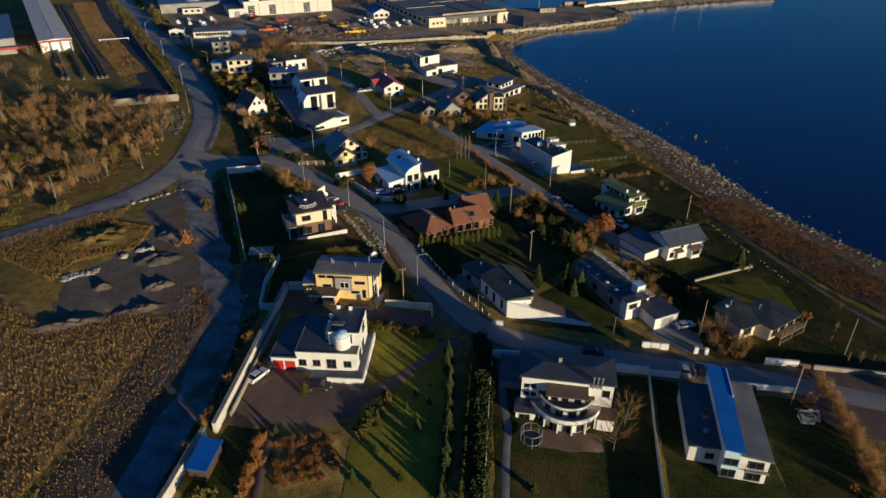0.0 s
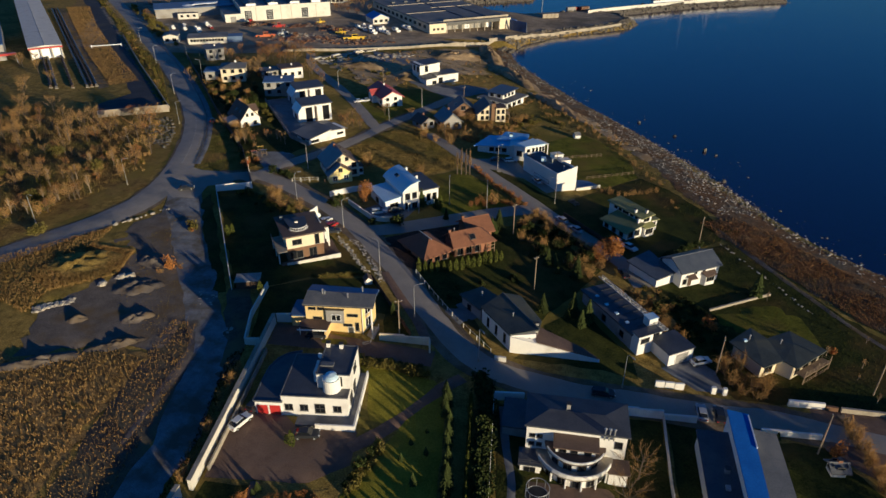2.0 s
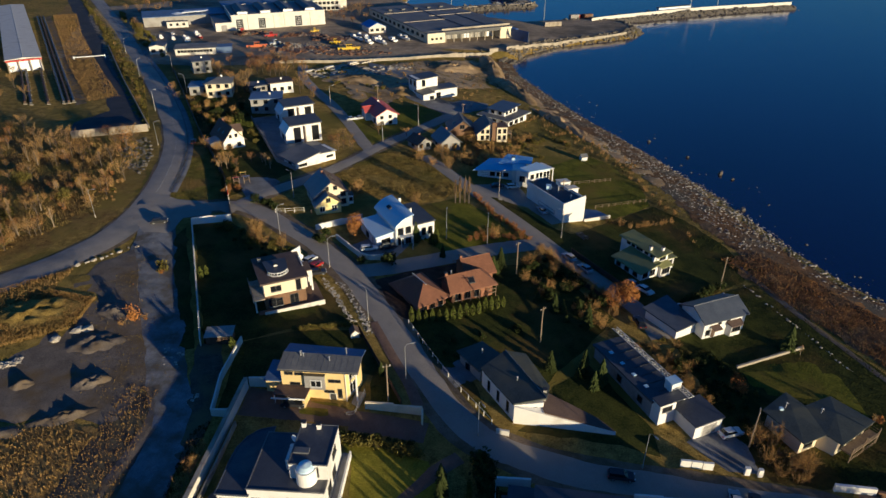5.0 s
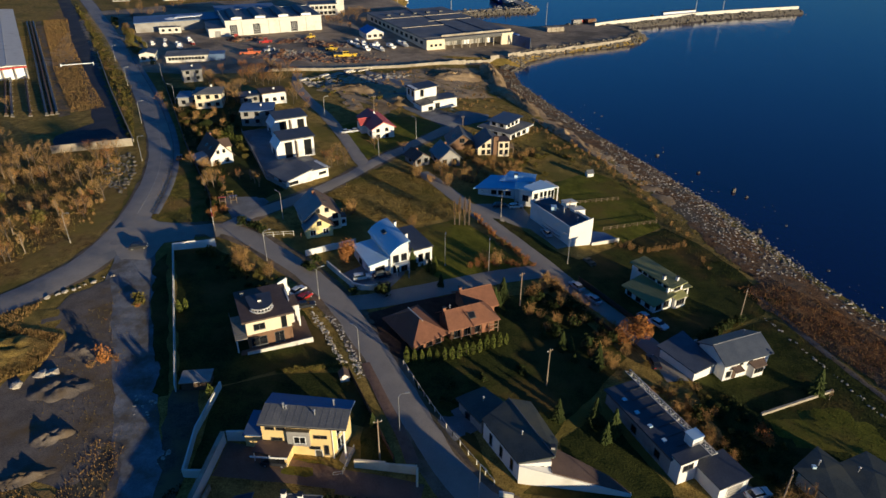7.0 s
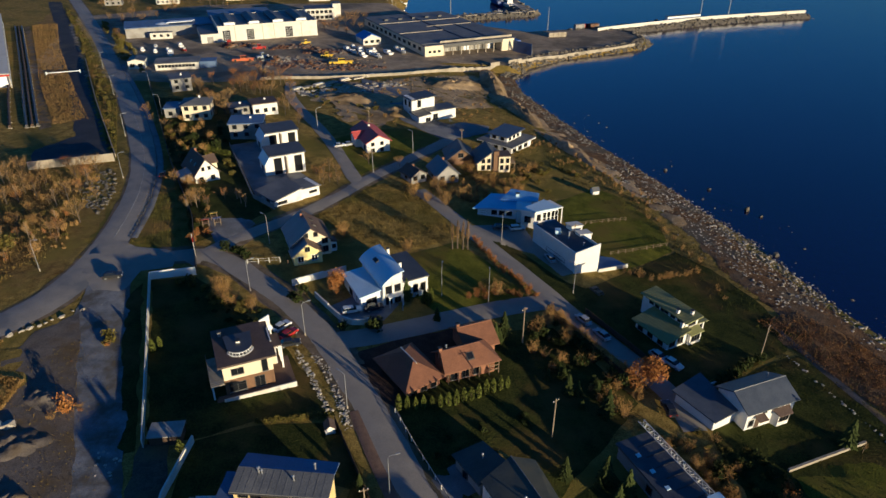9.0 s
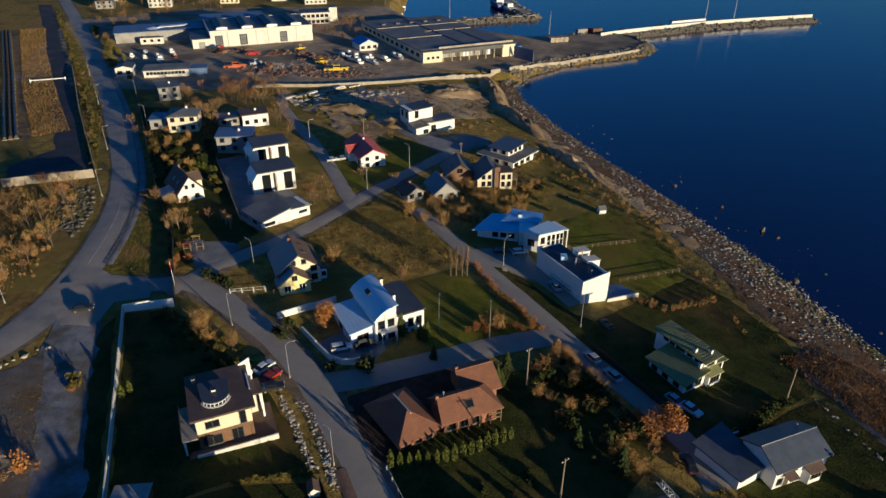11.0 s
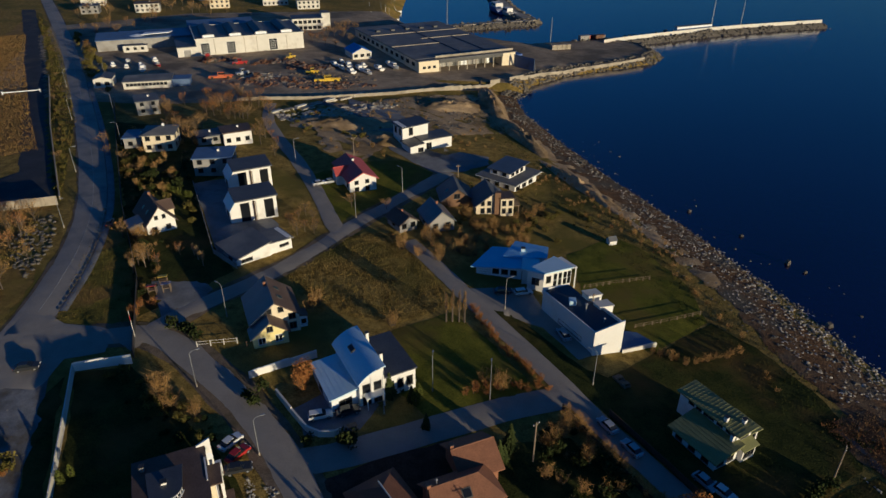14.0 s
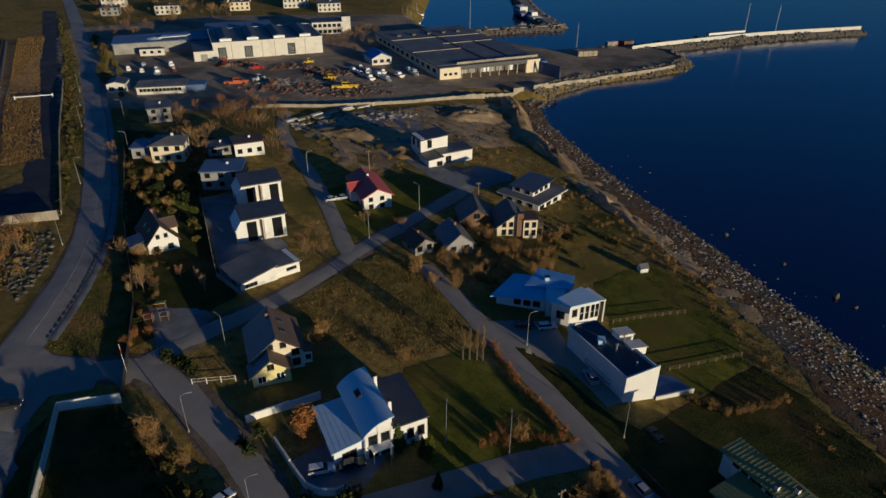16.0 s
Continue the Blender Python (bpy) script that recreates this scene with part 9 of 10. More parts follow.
# Grass strip whose dark colour holds painted wall shade
patch("verge", [(-64.2, 142), (-63.4, 147.6), (-45.4, 107.4), (-47.6, 106.5)], M["shaded_rough_grass"], 0.12, "shade-darkened grass strip outside a boundary wall", "verge", 0.3)
tufts("mound_tufts", "golden grass tufts on a low mound", scatter([(-83, 108), (-77, 120), (-68, 119), (-67, 110), (-76, 103)], 4200, 36), 0.35, 0.7, "reeds", 36)


# ---- street furniture ----
def street_lamp(x, y, rz, h=6.5):
    r = thing("street_lamp", "grey steel street lamp with a curved arm", x, y, rz, "street lamp", group="street lamps")
    part("pole", tube(bmesh.new(), (0, 0, -0.3), (0, 0, h), 0.07, 0.045, 6), "steel", r)
    bm = bmesh.new()
    tube(bm, (0, 0, h), (0.35, 0, h + 0.35), 0.04, 0.035, 5)
    tube(bm, (0.35, 0, h + 0.35), (1.1, 0, h + 0.45), 0.035, 0.035, 5)
    part("arm", bm, "steel", r)
    part("lamp_head", box(bmesh.new(), 1.0, -0.1, h + 0.4, 1.6, 0.1, h + 0.5), "steel", r)
    part("base", tube(bmesh.new(), (0, 0, -0.3), (0, 0, 0.7), 0.14, 0.13, 6), "concrete", r)
    return r


lamp = None
for x, y, rz in ((-10.2, 104.4, 20), (-18.6, 119.0, 150), (-29.2, 135.6, 30), (-42.8, 147.8, 30), (19.0, 156.2, 150), (1.4, 93.9, -60), (24.4, 91.2, -60), (-44.8, 166.4, 150),
                 (-29.3, 208.9, 150), (-20.3, 225.5, 150), (-51.8, 239.7, 30), (5.1, 176.0, 30), (2.3, 150.6, 90), (-6.7, 151.4, 90), (-91.2, 194.5, 20), (-84.5, 149.0, 0), (-94.2, 128.0, -20),
                 (-106.3, 225.3, 30), (-133, 269, 30), (-160, 311, 30), (-104.5, 246, 200), (-123.8, 278, 200), (-150.3, 322, 200), (-13.5, 145.6, 90)):
    if lamp is None:
        lamp = street_lamp(x, y, rz)
    else:
        copy_thing(lamp, pose(x, y, height(x, y), 0, 0, rz))


def utility_pole(x, y, rz=0, h=7.5):
    r = thing("utility_pole", "weathered wooden utility pole with a crossarm", x, y, rz, "pole", group="utility poles")
    part("pole", tube(bmesh.new(), (0, 0, -0.4), (0, 0, h), 0.13, 0.09, 7), "birch", r)
    c = part("crossarm", box(bmesh.new(), -0.6, -0.05, h - 0.5, 0.6, 0.05, h - 0.38), "wood", r)
    for k in (-0.5, 0, 0.5):
        part("insulator", tube(bmesh.new(), (k, 0, h - 0.38), (k, 0, h - 0.2), 0.05, 0.04, 6), "white", c)
    return r


up = None
for x, y, rz in ((11.8, 117.2, 40), (8.3, 138.8, 40), (41.0, 97.0, 70), (49.2, 139.0, 60), (-12.2, 98.7, 20), (50.4, 80.2, 60), (64.6, 93.4, 60), (-6.2, 228.6, 20), (-36, 243, 20), (20.5, 172.2, 30)):
    if up is None:
        up = utility_pole(x, y, rz)
    else:
        copy_thing(up, pose(x, y, height(x, y), 0, 0, rz))

pole = thing("marker_pole", "tall thin red and white boundary pole by the junction", -57.6, 158.4, 0, "pole")
part("pole", tube(bmesh.new(), (0, 0, -0.3), (0, 0, 5.5), 0.045, 0.04, 6), "white", pole)
part("red_band", tube(bmesh.new(), (0, 0, 3.6), (0, 0, 4.6), 0.055, 0.05, 6), "p_red", pole)


# ---- vehicles ----
def car(x, y, rz, colour, label, estate=False, z=None):
    r = thing("car", label, x, y, rz, "car", z=(height(x, y) + 0.19) if z is None else z)
    r.scale = (0.84, 0.84, 0.84)
    bm = bmesh.new()
    prof = [(-2.15, 0.30), (2.1, 0.30), (2.18, 0.62), (1.95, 0.82), (0.95, 0.95), (-1.75, 0.98), (-2.15, 0.85)]
    a, b = [bm.verts.new((x, -0.86, z)) for x, z in prof], [bm.verts.new((x, 0.86, z)) for x, z in prof]
    bm.faces.new(a)
    bm.faces.new(b[::-1])
    for i in range(len(a)):
        j = (i + 1) % len(a)
        bm.faces.new((a[i], b[i], b[j], a[j]))
    bmesh.ops.bevel(bm, geom=[e for e in bm.edges], offset=0.07, segments=2, affect="EDGES")
    body = part("body", bm, colour, r)
    bm = bmesh.new()
    lo = [(-1.75 if not estate else -2.0, 0.95), (1.0, 0.93)]
    hi = [(-1.15 if not estate else -1.85, 1.42), (0.3, 1.42)]
    v = [bm.verts.new(p) for p in ((lo[0][0], -0.76, lo[0][1]), (lo[1][0], -0.76, lo[1][1]), (lo[1][0], 0.76, lo[1][1]), (lo[0][0], 0.76, lo[0][1]),
                                   (hi[0][0], -0.6, hi[0][1]), (hi[1][0], -0.6, hi[1][1]), (hi[1][0], 0.6, hi[1][1]), (hi[0][0], 0.6, hi[0][1]))]
    for f in ((0, 3, 2, 1), (4, 5, 6, 7), (0, 1, 5, 4), (1, 2, 6, 5), (2, 3, 7, 6), (3, 0, 4, 7)):
        bm.faces.new([v[i] for i in f])
    part("glazing", bm, "glass", r)
    part("roof", box(bmesh.new(), hi[0][0] - 0.03, -0.62, 1.42, hi[1][0] + 0.03, 0.62, 1.47), colour, r)
    for wx in (-1.35, 1.35):
        for wy in (-0.8, 0.8):
            w = part("wheel", tube(bmesh.new(), (wx, wy - 0.1, 0.31), (wx, wy + 0.1, 0.31), 0.31, 0.31, 14), "rubber", r)
            s = 0.105 if wy > 0 else -0.105
            part("rim", tube(bmesh.new(), (wx, wy + s * 0.9, 0.31), (wx, wy + s * 1.08, 0.31), 0.19, 0.19, 10), "steel", w)
    for wy in (-0.6, 0.6):
        part("headlight", box(bmesh.new(), 2.0, wy - 0.17, 0.62, 2.17, wy + 0.17, 0.74), "frame_white", r)
        part("tail_light", box(bmesh.new(), -2.17, wy - 0.17, 0.68, -2.05, wy + 0.17, 0.82), "p_red", r)
    return r


for x, y, rz, c, lab, e in ((-31.7, 75.4, 62, "p_white", "white saloon parked in a paved yard", False), (-30.6, 79.2, 70, "p_dark", "dark trailer-sized car beside a garage", True),
                            (-22.0, 74.2, 5, "p_dark", "dark car parked before the villa", False), (38.9, 99.0, 20, "p_white", "white car on a concrete drive", False),
                            (21.0, 88.9, -5, "p_dark", "dark car on the village street", True), (35.6, 86.4, 82, "p_silver", "silver car parked by a wall", False),
                            (38.2, 86.2, 82, "p_dark", "dark car parked by a wall", False), (-69.7, 148.4, 20, "p_dark", "dark car at the road junction", False),
                            (-81.7, 196.4, 110, "p_dark", "dark car on the main road verge", False), (19.8, 146.6, 122, "p_silver", "silver car parked along the lane", False),
                            (22.6, 142.4, 122, "p_silver", "silver car parked along the lane", False), (-33.6, 137.0, 60, "p_white", "white car parked beside the terrace house", False),
                            (-31.9, 135.0, 62, "p_red", "red car parked beside the terrace house", False), (-31.0, 132.6, 20, "p_dark", "dark car parked beside the terrace house", False),
                            (-18.8, 145.0, 25, "p_dark", "dark car on a paved forecourt", False), (-22.6, 143.6, 20, "p_white", "white van on a paved forecourt", True),
                            (-25.9, 96.3, 0, "p_dark", "dark car under a carport", False), (31.6, 137.4, -55, "p_silver", "silver car beside a green-roofed house", False),
                            (33.6, 135.8, -50, "p_white", "white car beside a green-roofed house", False), (8.8, 181.6, 15, "p_white", "white car before a blue-roofed house", True),
                            (4.8, 181.4, 10, "p_dark", "dark car before a blue-roofed house", False), (15.4, 168.6, 110, "p_silver", "silver car beside a slab house", False),
                            (-42.0, 226.0, 30, "p_white", "white car parked by the back street", False), (-39.4, 227.6, 30, "p_silver", "silver car parked by the back street", False),
                            (30.4, 124.8, 100, "p_dark", "dark car on the shore lane", False), (69.5, 84.6, 20, "p_dark", "dark car on a dirt parking area", False)):
    car(x, y, rz, c, lab, e)


# ---- garden things ----
def trampoline(x, y, rad=1.5):
    r = thing("trampoline", "round garden trampoline with a net on posts", x, y, 0, "trampoline")
    part("mat", tube(bmesh.new(), (0, 0, 0.7), (0, 0, 0.73), rad, rad, 20), "rubber", r)
    bm = bmesh.new()
    for k in range(20):
        a, b = k * math.tau / 20, (k + 1) * math.tau / 20
        for z in (0.72, 2.2):
            tube(bm, (rad * math.cos(a), rad * math.sin(a), z), (rad * math.cos(b), rad * math.sin(b), z), 0.05, 0.05, 4)
    part("ring", bm, "steel", r)
    for k in range(8):
        a = k * math.tau / 8
        part("post", tube(bmesh.new(), (rad * math.cos(a), rad * math.sin(a), -0.1), (rad * math.cos(a), rad * math.sin(a), 2.2), 0.04, 0.04, 4), "steel", r)


trampoline(9.4, 67.8)
sh = thing("blue_roofed_shed", "lean-to shed with a blue sheet roof against a wall", -34.5, 55.7, -3, "shed")
part("wall", box(bmesh.new(), 0.1, 0.2, -0.4, 2.4, 5.0, 1.9), "dark_wood", sh)
part("roof", slab(bmesh.new(), [(-0.2, 0, 2.2), (2.7, 0, 2.0), (2.7, 5.3, 2.0), (-0.2, 5.3, 2.2)], 0.12), "roof_blue", sh)
sh = thing("corner_shed", "dark flat shed in the corner of a fenced lawn", -43.8, 108.6, 10, "shed")
part("wall", box(bmesh.new(), 0, 0, -0.4, 4.2, 2.6, 1.5), "dark_wood", sh)
part("roof", box(bmesh.new(), -0.2, -0.2, 1.5, 4.4, 2.8, 1.65), "grey_wall", sh)
dh = thing("dog_house", "small white playhouse with a dark roof", -20.6, 113.4, 20, "playhouse")
gable_walls(dh, 0, 0, 1.4, 1.6, 0.9, 1.5, "y", "white", z0=-0.2)
gable_roof(dh, 0, 0, 1.4, 1.6, 0.9, 1.5, "y", "roof_brown", 0.15, 0.08)
gh = thing("garden_hut", "tiny white garden hut on a lawn", 29.4, 205.0, 20, "hut")
gable_walls(gh, 0, 0, 1.8, 1.6, 1.1, 1.7, "x", "white", z0=-0.2)
gable_roof(gh, 0, 0, 1.8, 1.6, 1.1, 1.7, "x", "felt_grey", 0.15, 0.08)
for x, y, c in ((-60.4, 174.2, "p_yellow"), (-58.8, 172.0, "p_blue"), (-61.0, 170.8, "p_red")):
    pl = thing("play_frame", "small coloured playground frame", x, y, 20, "play equipment")
    for dx in (0, 1.3):
        for dy in (0, 1.1):
            part("post", tube(bmesh.new(), (dx, dy, -0.2), (dx, dy, 1.9), 0.06, 0.06, 5), "wood", pl)
    part("canopy", slab(bmesh.new(), [(-0.2, -0.2, 2.1), (1.5, -0.2, 2.1), (1.5, 1.3, 1.7), (-0.2, 1.3, 1.7)], 0.08), c, pl)
    part("platform", box(bmesh.new(), 0, 0, 0.9, 1.3, 1.1, 1.0), "wood", pl)
for x, y in ((24.2, 156.6), (23.4, 158.0), (57.0, 87.4), (-17.6, 142.0)):
    b = thing("garden_bench", "small pale garden table with benches", x, y, 30, "garden table", group="garden tables")
    part("top", box(bmesh.new(), -0.7, -0.35, 0.66, 0.7, 0.35, 0.72), "wood", b)
    for s in (-0.65, 0.65):
        part("bench", box(bmesh.new(), -0.7, s - 0.13, 0.4, 0.7, s + 0.13, 0.45), "wood", b)
    for dx in (-0.5, 0.5):
        part("leg", box(bmesh.new(), dx - 0.04, -0.7, -0.1, dx + 0.04, 0.7, 0.66), "wood", b)


# ---- harbour ----
def hall():
    r = thing("industrial_hall", "long white industrial hall with roof monitors", -138.8, 363.6, 26.4, "hall", z=-2.2)
    walls(r, rect(0, 0, 8.4, 26), 4.6, "offwhite", name="annex_wall")
    flat_roof(r, rect(0, 0, 8.4, 26), 4.6, "felt", 0.2, 0.25)
    walls(r, rect(8.4, 0, 57.2, 34), 7.6, "offwhite")
    flat_roof(r, rect(8.4, 0, 57.2, 34), 7.6, "felt", 0.25, 0.3)
    parapet(r, grow(rect(8.4, 0, 57.2, 34), 0.3), 7.6, 0.45, 0.3, "offwhite")
    for k in range(4):
        x = 11.6 + 11.8 * k
        m = part("monitor", gable_block(x, 1.8, x + 5.6, 30, 7.9, 8.9, 9.7), "felt", r)
        part("monitor_front", box(bmesh.new(), x + 0.3, 1.65, 7.95, x + 5.3, 1.8, 9.1), "white_metal", m)
    for x in (10.6, 22.0, 41.2):
        win(r, x + 1.6, 0, 0.8, 3.6, 5.0, frame_mat="frame_white", cols=4, rows=5, sill=False)
    for x in (16.2, 29.6, 35.2, 49.0):
        part("wall_seam", box(bmesh.new(), x, -0.05, -1.0, x + 0.25, 0.0, 7.4), "concrete", r)
    door(r, 4.2, 0, 0, 3.0, 3.4, material="grey_wall", name="roller_door")
    walls(r, rect(-34, 26, 0, 44), 5.0, "grey_wall", name="rear_annex")
    part("rear_annex_roof", slab(bmesh.new(), [(-34.4, 25.6, 5.4), (8.4, 25.6, 5.4), (8.4, 44.4, 5.8), (-34.4, 44.4, 5.8)], 0.3), "slate_blue", r)
    walls(r, rect(8.0, 36, 40, 52), 7.0, "grey_wall", name="rear_hall")
    part("rear_hall_roof", slab(bmesh.new(), [(7.6, 35.6, 7.2), (40.4, 35.6, 7.2), (40.4, 52.4, 7.8), (7.6, 52.4, 7.8)], 0.3), "slate_blue", r)


def gable_block(x0, y0, x1, y1, z0, ze, zr):
    bm = bmesh.new()
    c = (x0 + x1) / 2
    prof = [(x0, z0), (x1, z0), (x1, ze), (c, zr), (x0, ze)]
    a, b = [bm.verts.new((x, y0, z)) for x, z in prof], [bm.verts.new((x, y1, z)) for x, z in prof]
    bm.faces.new(a)
    bm.faces.new(b[::-1])
    for i in range(5):
        bm.faces.new((a[i], b[i], b[(i + 1) % 5], a[(i + 1) % 5]))
    return bm


def warehouse():
    r = thing("warehouse", "huge low warehouse with grey felt roof and open loading bays", -28.2, 350.2, 29.6, "warehouse", z=-4.2)
    walls(r, rect(0, 0, 9.5, 82), 5.8, "cream", name="left_block")
    walls(r, rect(41.0, 0, 47.6, 82), 5.8, "cream", name="right_block")
    walls(r, rect(9.5, 7.0, 41.0, 82), 5.8, "grey_wall", name="back_wall")
    part("roof", prism(bmesh.new(), rect(-0.5, 3.0, 48.1, 82.5), 5.8, 6.15), "felt_grey", r)
    part("roof_edge", prism(bmesh.new(), rect(-0.5, -0.3, 48.1, 2.95), 5.7, 6.0), "felt", r)
    part("canopy_front", box(bmesh.new(), 9.5, -0.4, 4.4, 41.0, -0.05, 5.7), "dark_metal", r)
    part("fascia", box(bmesh.new(), 9.0, 2.7, 6.0, 47.8, 3.0, 6.9), "concrete", r)
    for k in range(8):
        x = 9.9 + 4.4 * k
        part("column", box(bmesh.new(), x - 0.2, -0.2, -1.0, x + 0.2, 0.2, 4.4), "concrete", r)
    for k in range(7):
        x = 12.0 + 4.4 * k
        door(r, x, 7.0, 0, 3.0, 3.4, material=("white_metal", "grey_wall", "frame_dark")[k % 3], name="loading_door")
    for x0, y0, x1, y1 in ((0, 30, 24, 30.6), (24, 3, 24.5, 82), (20, 42, 46, 42.5), (0, 58, 47, 58.4), (36, 3, 36.5, 42)):
        part("roof_seam", box(bmesh.new(), x0, y0, 6.15, x1, y1, 6.4), "concrete" if y1 - y0 < 1 else "felt", r)
    for k in range(5):
        part("roof_vent", box(bmesh.new(), 6 + 8 * k, 66, 6.15, 8 + 8 * k, 68, 6.9), "dark_metal", r)
    wins(r, (2.5, 4.8, 7.2), 0, 2.6, 1.2, 0.9, frame_mat="frame_dark")
    for k in range(12):
        win(r, 0, 6 + 6.2 * k, 3.0, 3.0, 1.4, 180, frame_mat="frame_dark", cols=3, sill=False)
    part("side_leanto", prism(bmesh.new(), rect(48.0, 4, 54, 40), -1, 3.4), "p_blue", r, "blue-painted lean-to along the side")


def simple_shed(name, label, x, y, rz, w, d, h, wall, roof, hip=1.4, z=None, windows=True, axis="y"):
    r = thing(name, label, x, y, rz, "shed", z=z)
    gable_walls(r, 0, 0, w, d, h, h + hip, axis, wall)
    gable_roof(r, 0, 0, w, d, h, h + hip, axis, roof, 0.3)
    if windows:
        n = max(1, int(w / 3))
        for k in range(n):
            win(r, w * (k + 0.5) / n, 0, 1.0, 1.6, 1.2, frame_mat="frame_dark", cols=2)
    return r


hall()
warehouse()
simple_shed("blue_roofed_hut", "small harbour hut with bright blue roof", -60.0, 368.4, 29, 9.0, 11.5, 3.0, "offwhite", "roof_blue", 2.0)
ll = thing("long_low_store", "long low store with a pale roof and a window band", -136.8, 309.8, 17, "store")
walls(ll, rect(0, 0, 17.2, 8), 2.9, "offwhite")
part("roof", slab(bmesh.new(), [(-0.4, -0.4, 3.0), (17.6, -0.4, 3.0), (17.6, 8.4, 3.5), (-0.4, 8.4, 3.5)], 0.22), "felt_grey", ll)
for k in range(11):
    win(ll, 1.6 + 1.36 * k, 0, 1.2, 1.0, 1.0, frame_mat="frame_dark", sill=False)
walls(ll, rect(17.25, 1, 24, 7.5), 2.6, "slate_blue", name="blue_annex")
part("annex_roof", prism(bmesh.new(), rect(17.3, 0.7, 24.3, 7.8), 2.6, 2.8), "slate_blue", ll)
simple_shed("white_shed", "small dark-roofed white shed beside the yard", -149, 311, 17, 6.4, 8, 3.4, "offwhite", "felt", 0.8)
tk = thing("round_tank", "squat round white tank in the yard", -167.8, 386, 0, "tank")
part("shell", tube(bmesh.new(), (0, 0, -0.5), (0, 0, 5.0), 4.4, 4.4, 28), "offwhite", tk)
part("lid", tube(bmesh.new(), (0, 0, 5.0), (0, 0, 5.7), 4.5, 0.6, 28), "white_metal", tk)
part("canopy", slab(bmesh.new(), [(3.0, -2, 5.9), (14, 4, 6.1), (14, 8, 6.1), (2, 4, 5.9)], 0.3), "white_metal", tk)
wb = thing("site_cabin", "white site cabin in the harbour yard", -168, 371, 20, "cabin")
part("body", box(bmesh.new(), 0, 0, -0.3, 10.5, 3.0, 3.0), "offwhite", wb)
part("roof", box(bmesh.new(), -0.1, -0.1, 3.0, 10.6, 3.1, 3.15), "felt_grey", wb)
wins(wb, (2.0, 5.2, 8.4), 0, 1.2, 1.2, 1.0, frame_mat="frame_dark")
of = thing("office_block", "white office block with a stair tower by the harbour", -104.0, 430, 20, "office block", z=-2.2)
walls(of, rect(0, 0, 16, 12), 6.4, "offwhite")
flat_roof(of, rect(0, 0, 16, 12), 6.4, "felt", 0.2, 0.3)
walls(of, rect(15.9, 2, 20.4, 9), 8.6, "offwhite", name="stair_tower")
flat_roof(of, rect(15.9, 2, 20.4, 9), 8.6, "felt", 0.1, 0.25)
for s in range(2):
    for k in range(6):
        win(of, 1.6 + 2.5 * k, 0, 1.0 + 3.0 * s, 1.7, 1.5, frame_mat="frame_dark", cols=2, sill=False)
for nm, x, y, w, d, h, c, rf in (("town_house", -215, 478, 14, 10, 5, "offwhite", "roof_brown"), ("town_house", -176, 498, 12, 9, 5, "cream", "felt_grey"), ("town_house", -245, 470, 10, 9, 4.5, "grey_wall", "felt"),
                                 ("town_house", -146, 512, 16, 9, 6, "offwhite", "slate_blue"), ("town_house", -262, 500, 14, 10, 6, "offwhite", "felt_grey"), ("town_house", -196, 530, 20, 10, 6, "cream", "slate"), ("town_house", -120, 500, 14, 12, 5, "offwhite", "felt_grey")):
    block_house(nm, "distant pale house at the edge of town", x, y, 20, w, d, h, c, rf, 2)


def boat(x, y, rz, ln, hull, label, z=None, mast=0.0):
    r = thing("boat", label, x, y, rz, "boat", z=z, group="boats ashore" if z is None else "boats afloat")
    n = 9
    bm = bmesh.new()
    rows = []
    for k in range(n):
        u = k / (n - 1)
        w = max(0.03, ln * 0.17 * (1 - max(0.0, (u - 0.45) / 0.55) ** 2.2))
        x0 = -ln / 2 + ln * u
        sheer = 0.17 * ln + 0.05 * ln * u * u
        rows.append([bm.verts.new(p) for p in ((x0, 0, 0.03 * ln + 0.05 * ln * u ** 3), (x0, w * 0.8, 0.08 * ln), (x0, w, sheer), (x0, -w, sheer), (x0, -w * 0.8, 0.08 * ln))])
    for a, b in zip(rows, rows[1:]):
        for i, j in ((0, 1), (1, 2), (2, 3), (3, 4), (4, 0)):
            bm.faces.new((a[i], b[i], b[j], a[j]))
    bm.faces.new(rows[0])
    bm.faces.new(rows[-1][::-1])
    part("hull", bm, hull, r)
    c = part("cabin", box(bmesh.new(), -ln * 0.22, -ln * 0.1, ln * 0.17, ln * 0.12, ln * 0.1, ln * 0.29), "white", r)
    part("cabin_glazing", box(bmesh.new(), -ln * 0.18, -ln * 0.103, ln * 0.215, ln * 0.125, ln * 0.103, ln * 0.265), "glass", c)
    if mast:
        part("mast", tube(bmesh.new(), (0, 0, ln * 0.2), (0, 0, ln * 0.2 + mast), 0.09, 0.05, 5), "steel", r)
    if z is None:
        for k in (-0.25, 0.2):
            part("cradle", box(bmesh.new(), ln * k - 0.1, -ln * 0.12, -0.2, ln * k + 0.1, ln * 0.12, ln * 0.06), "dark_metal", r)
    return r


rb = random.Random(44)
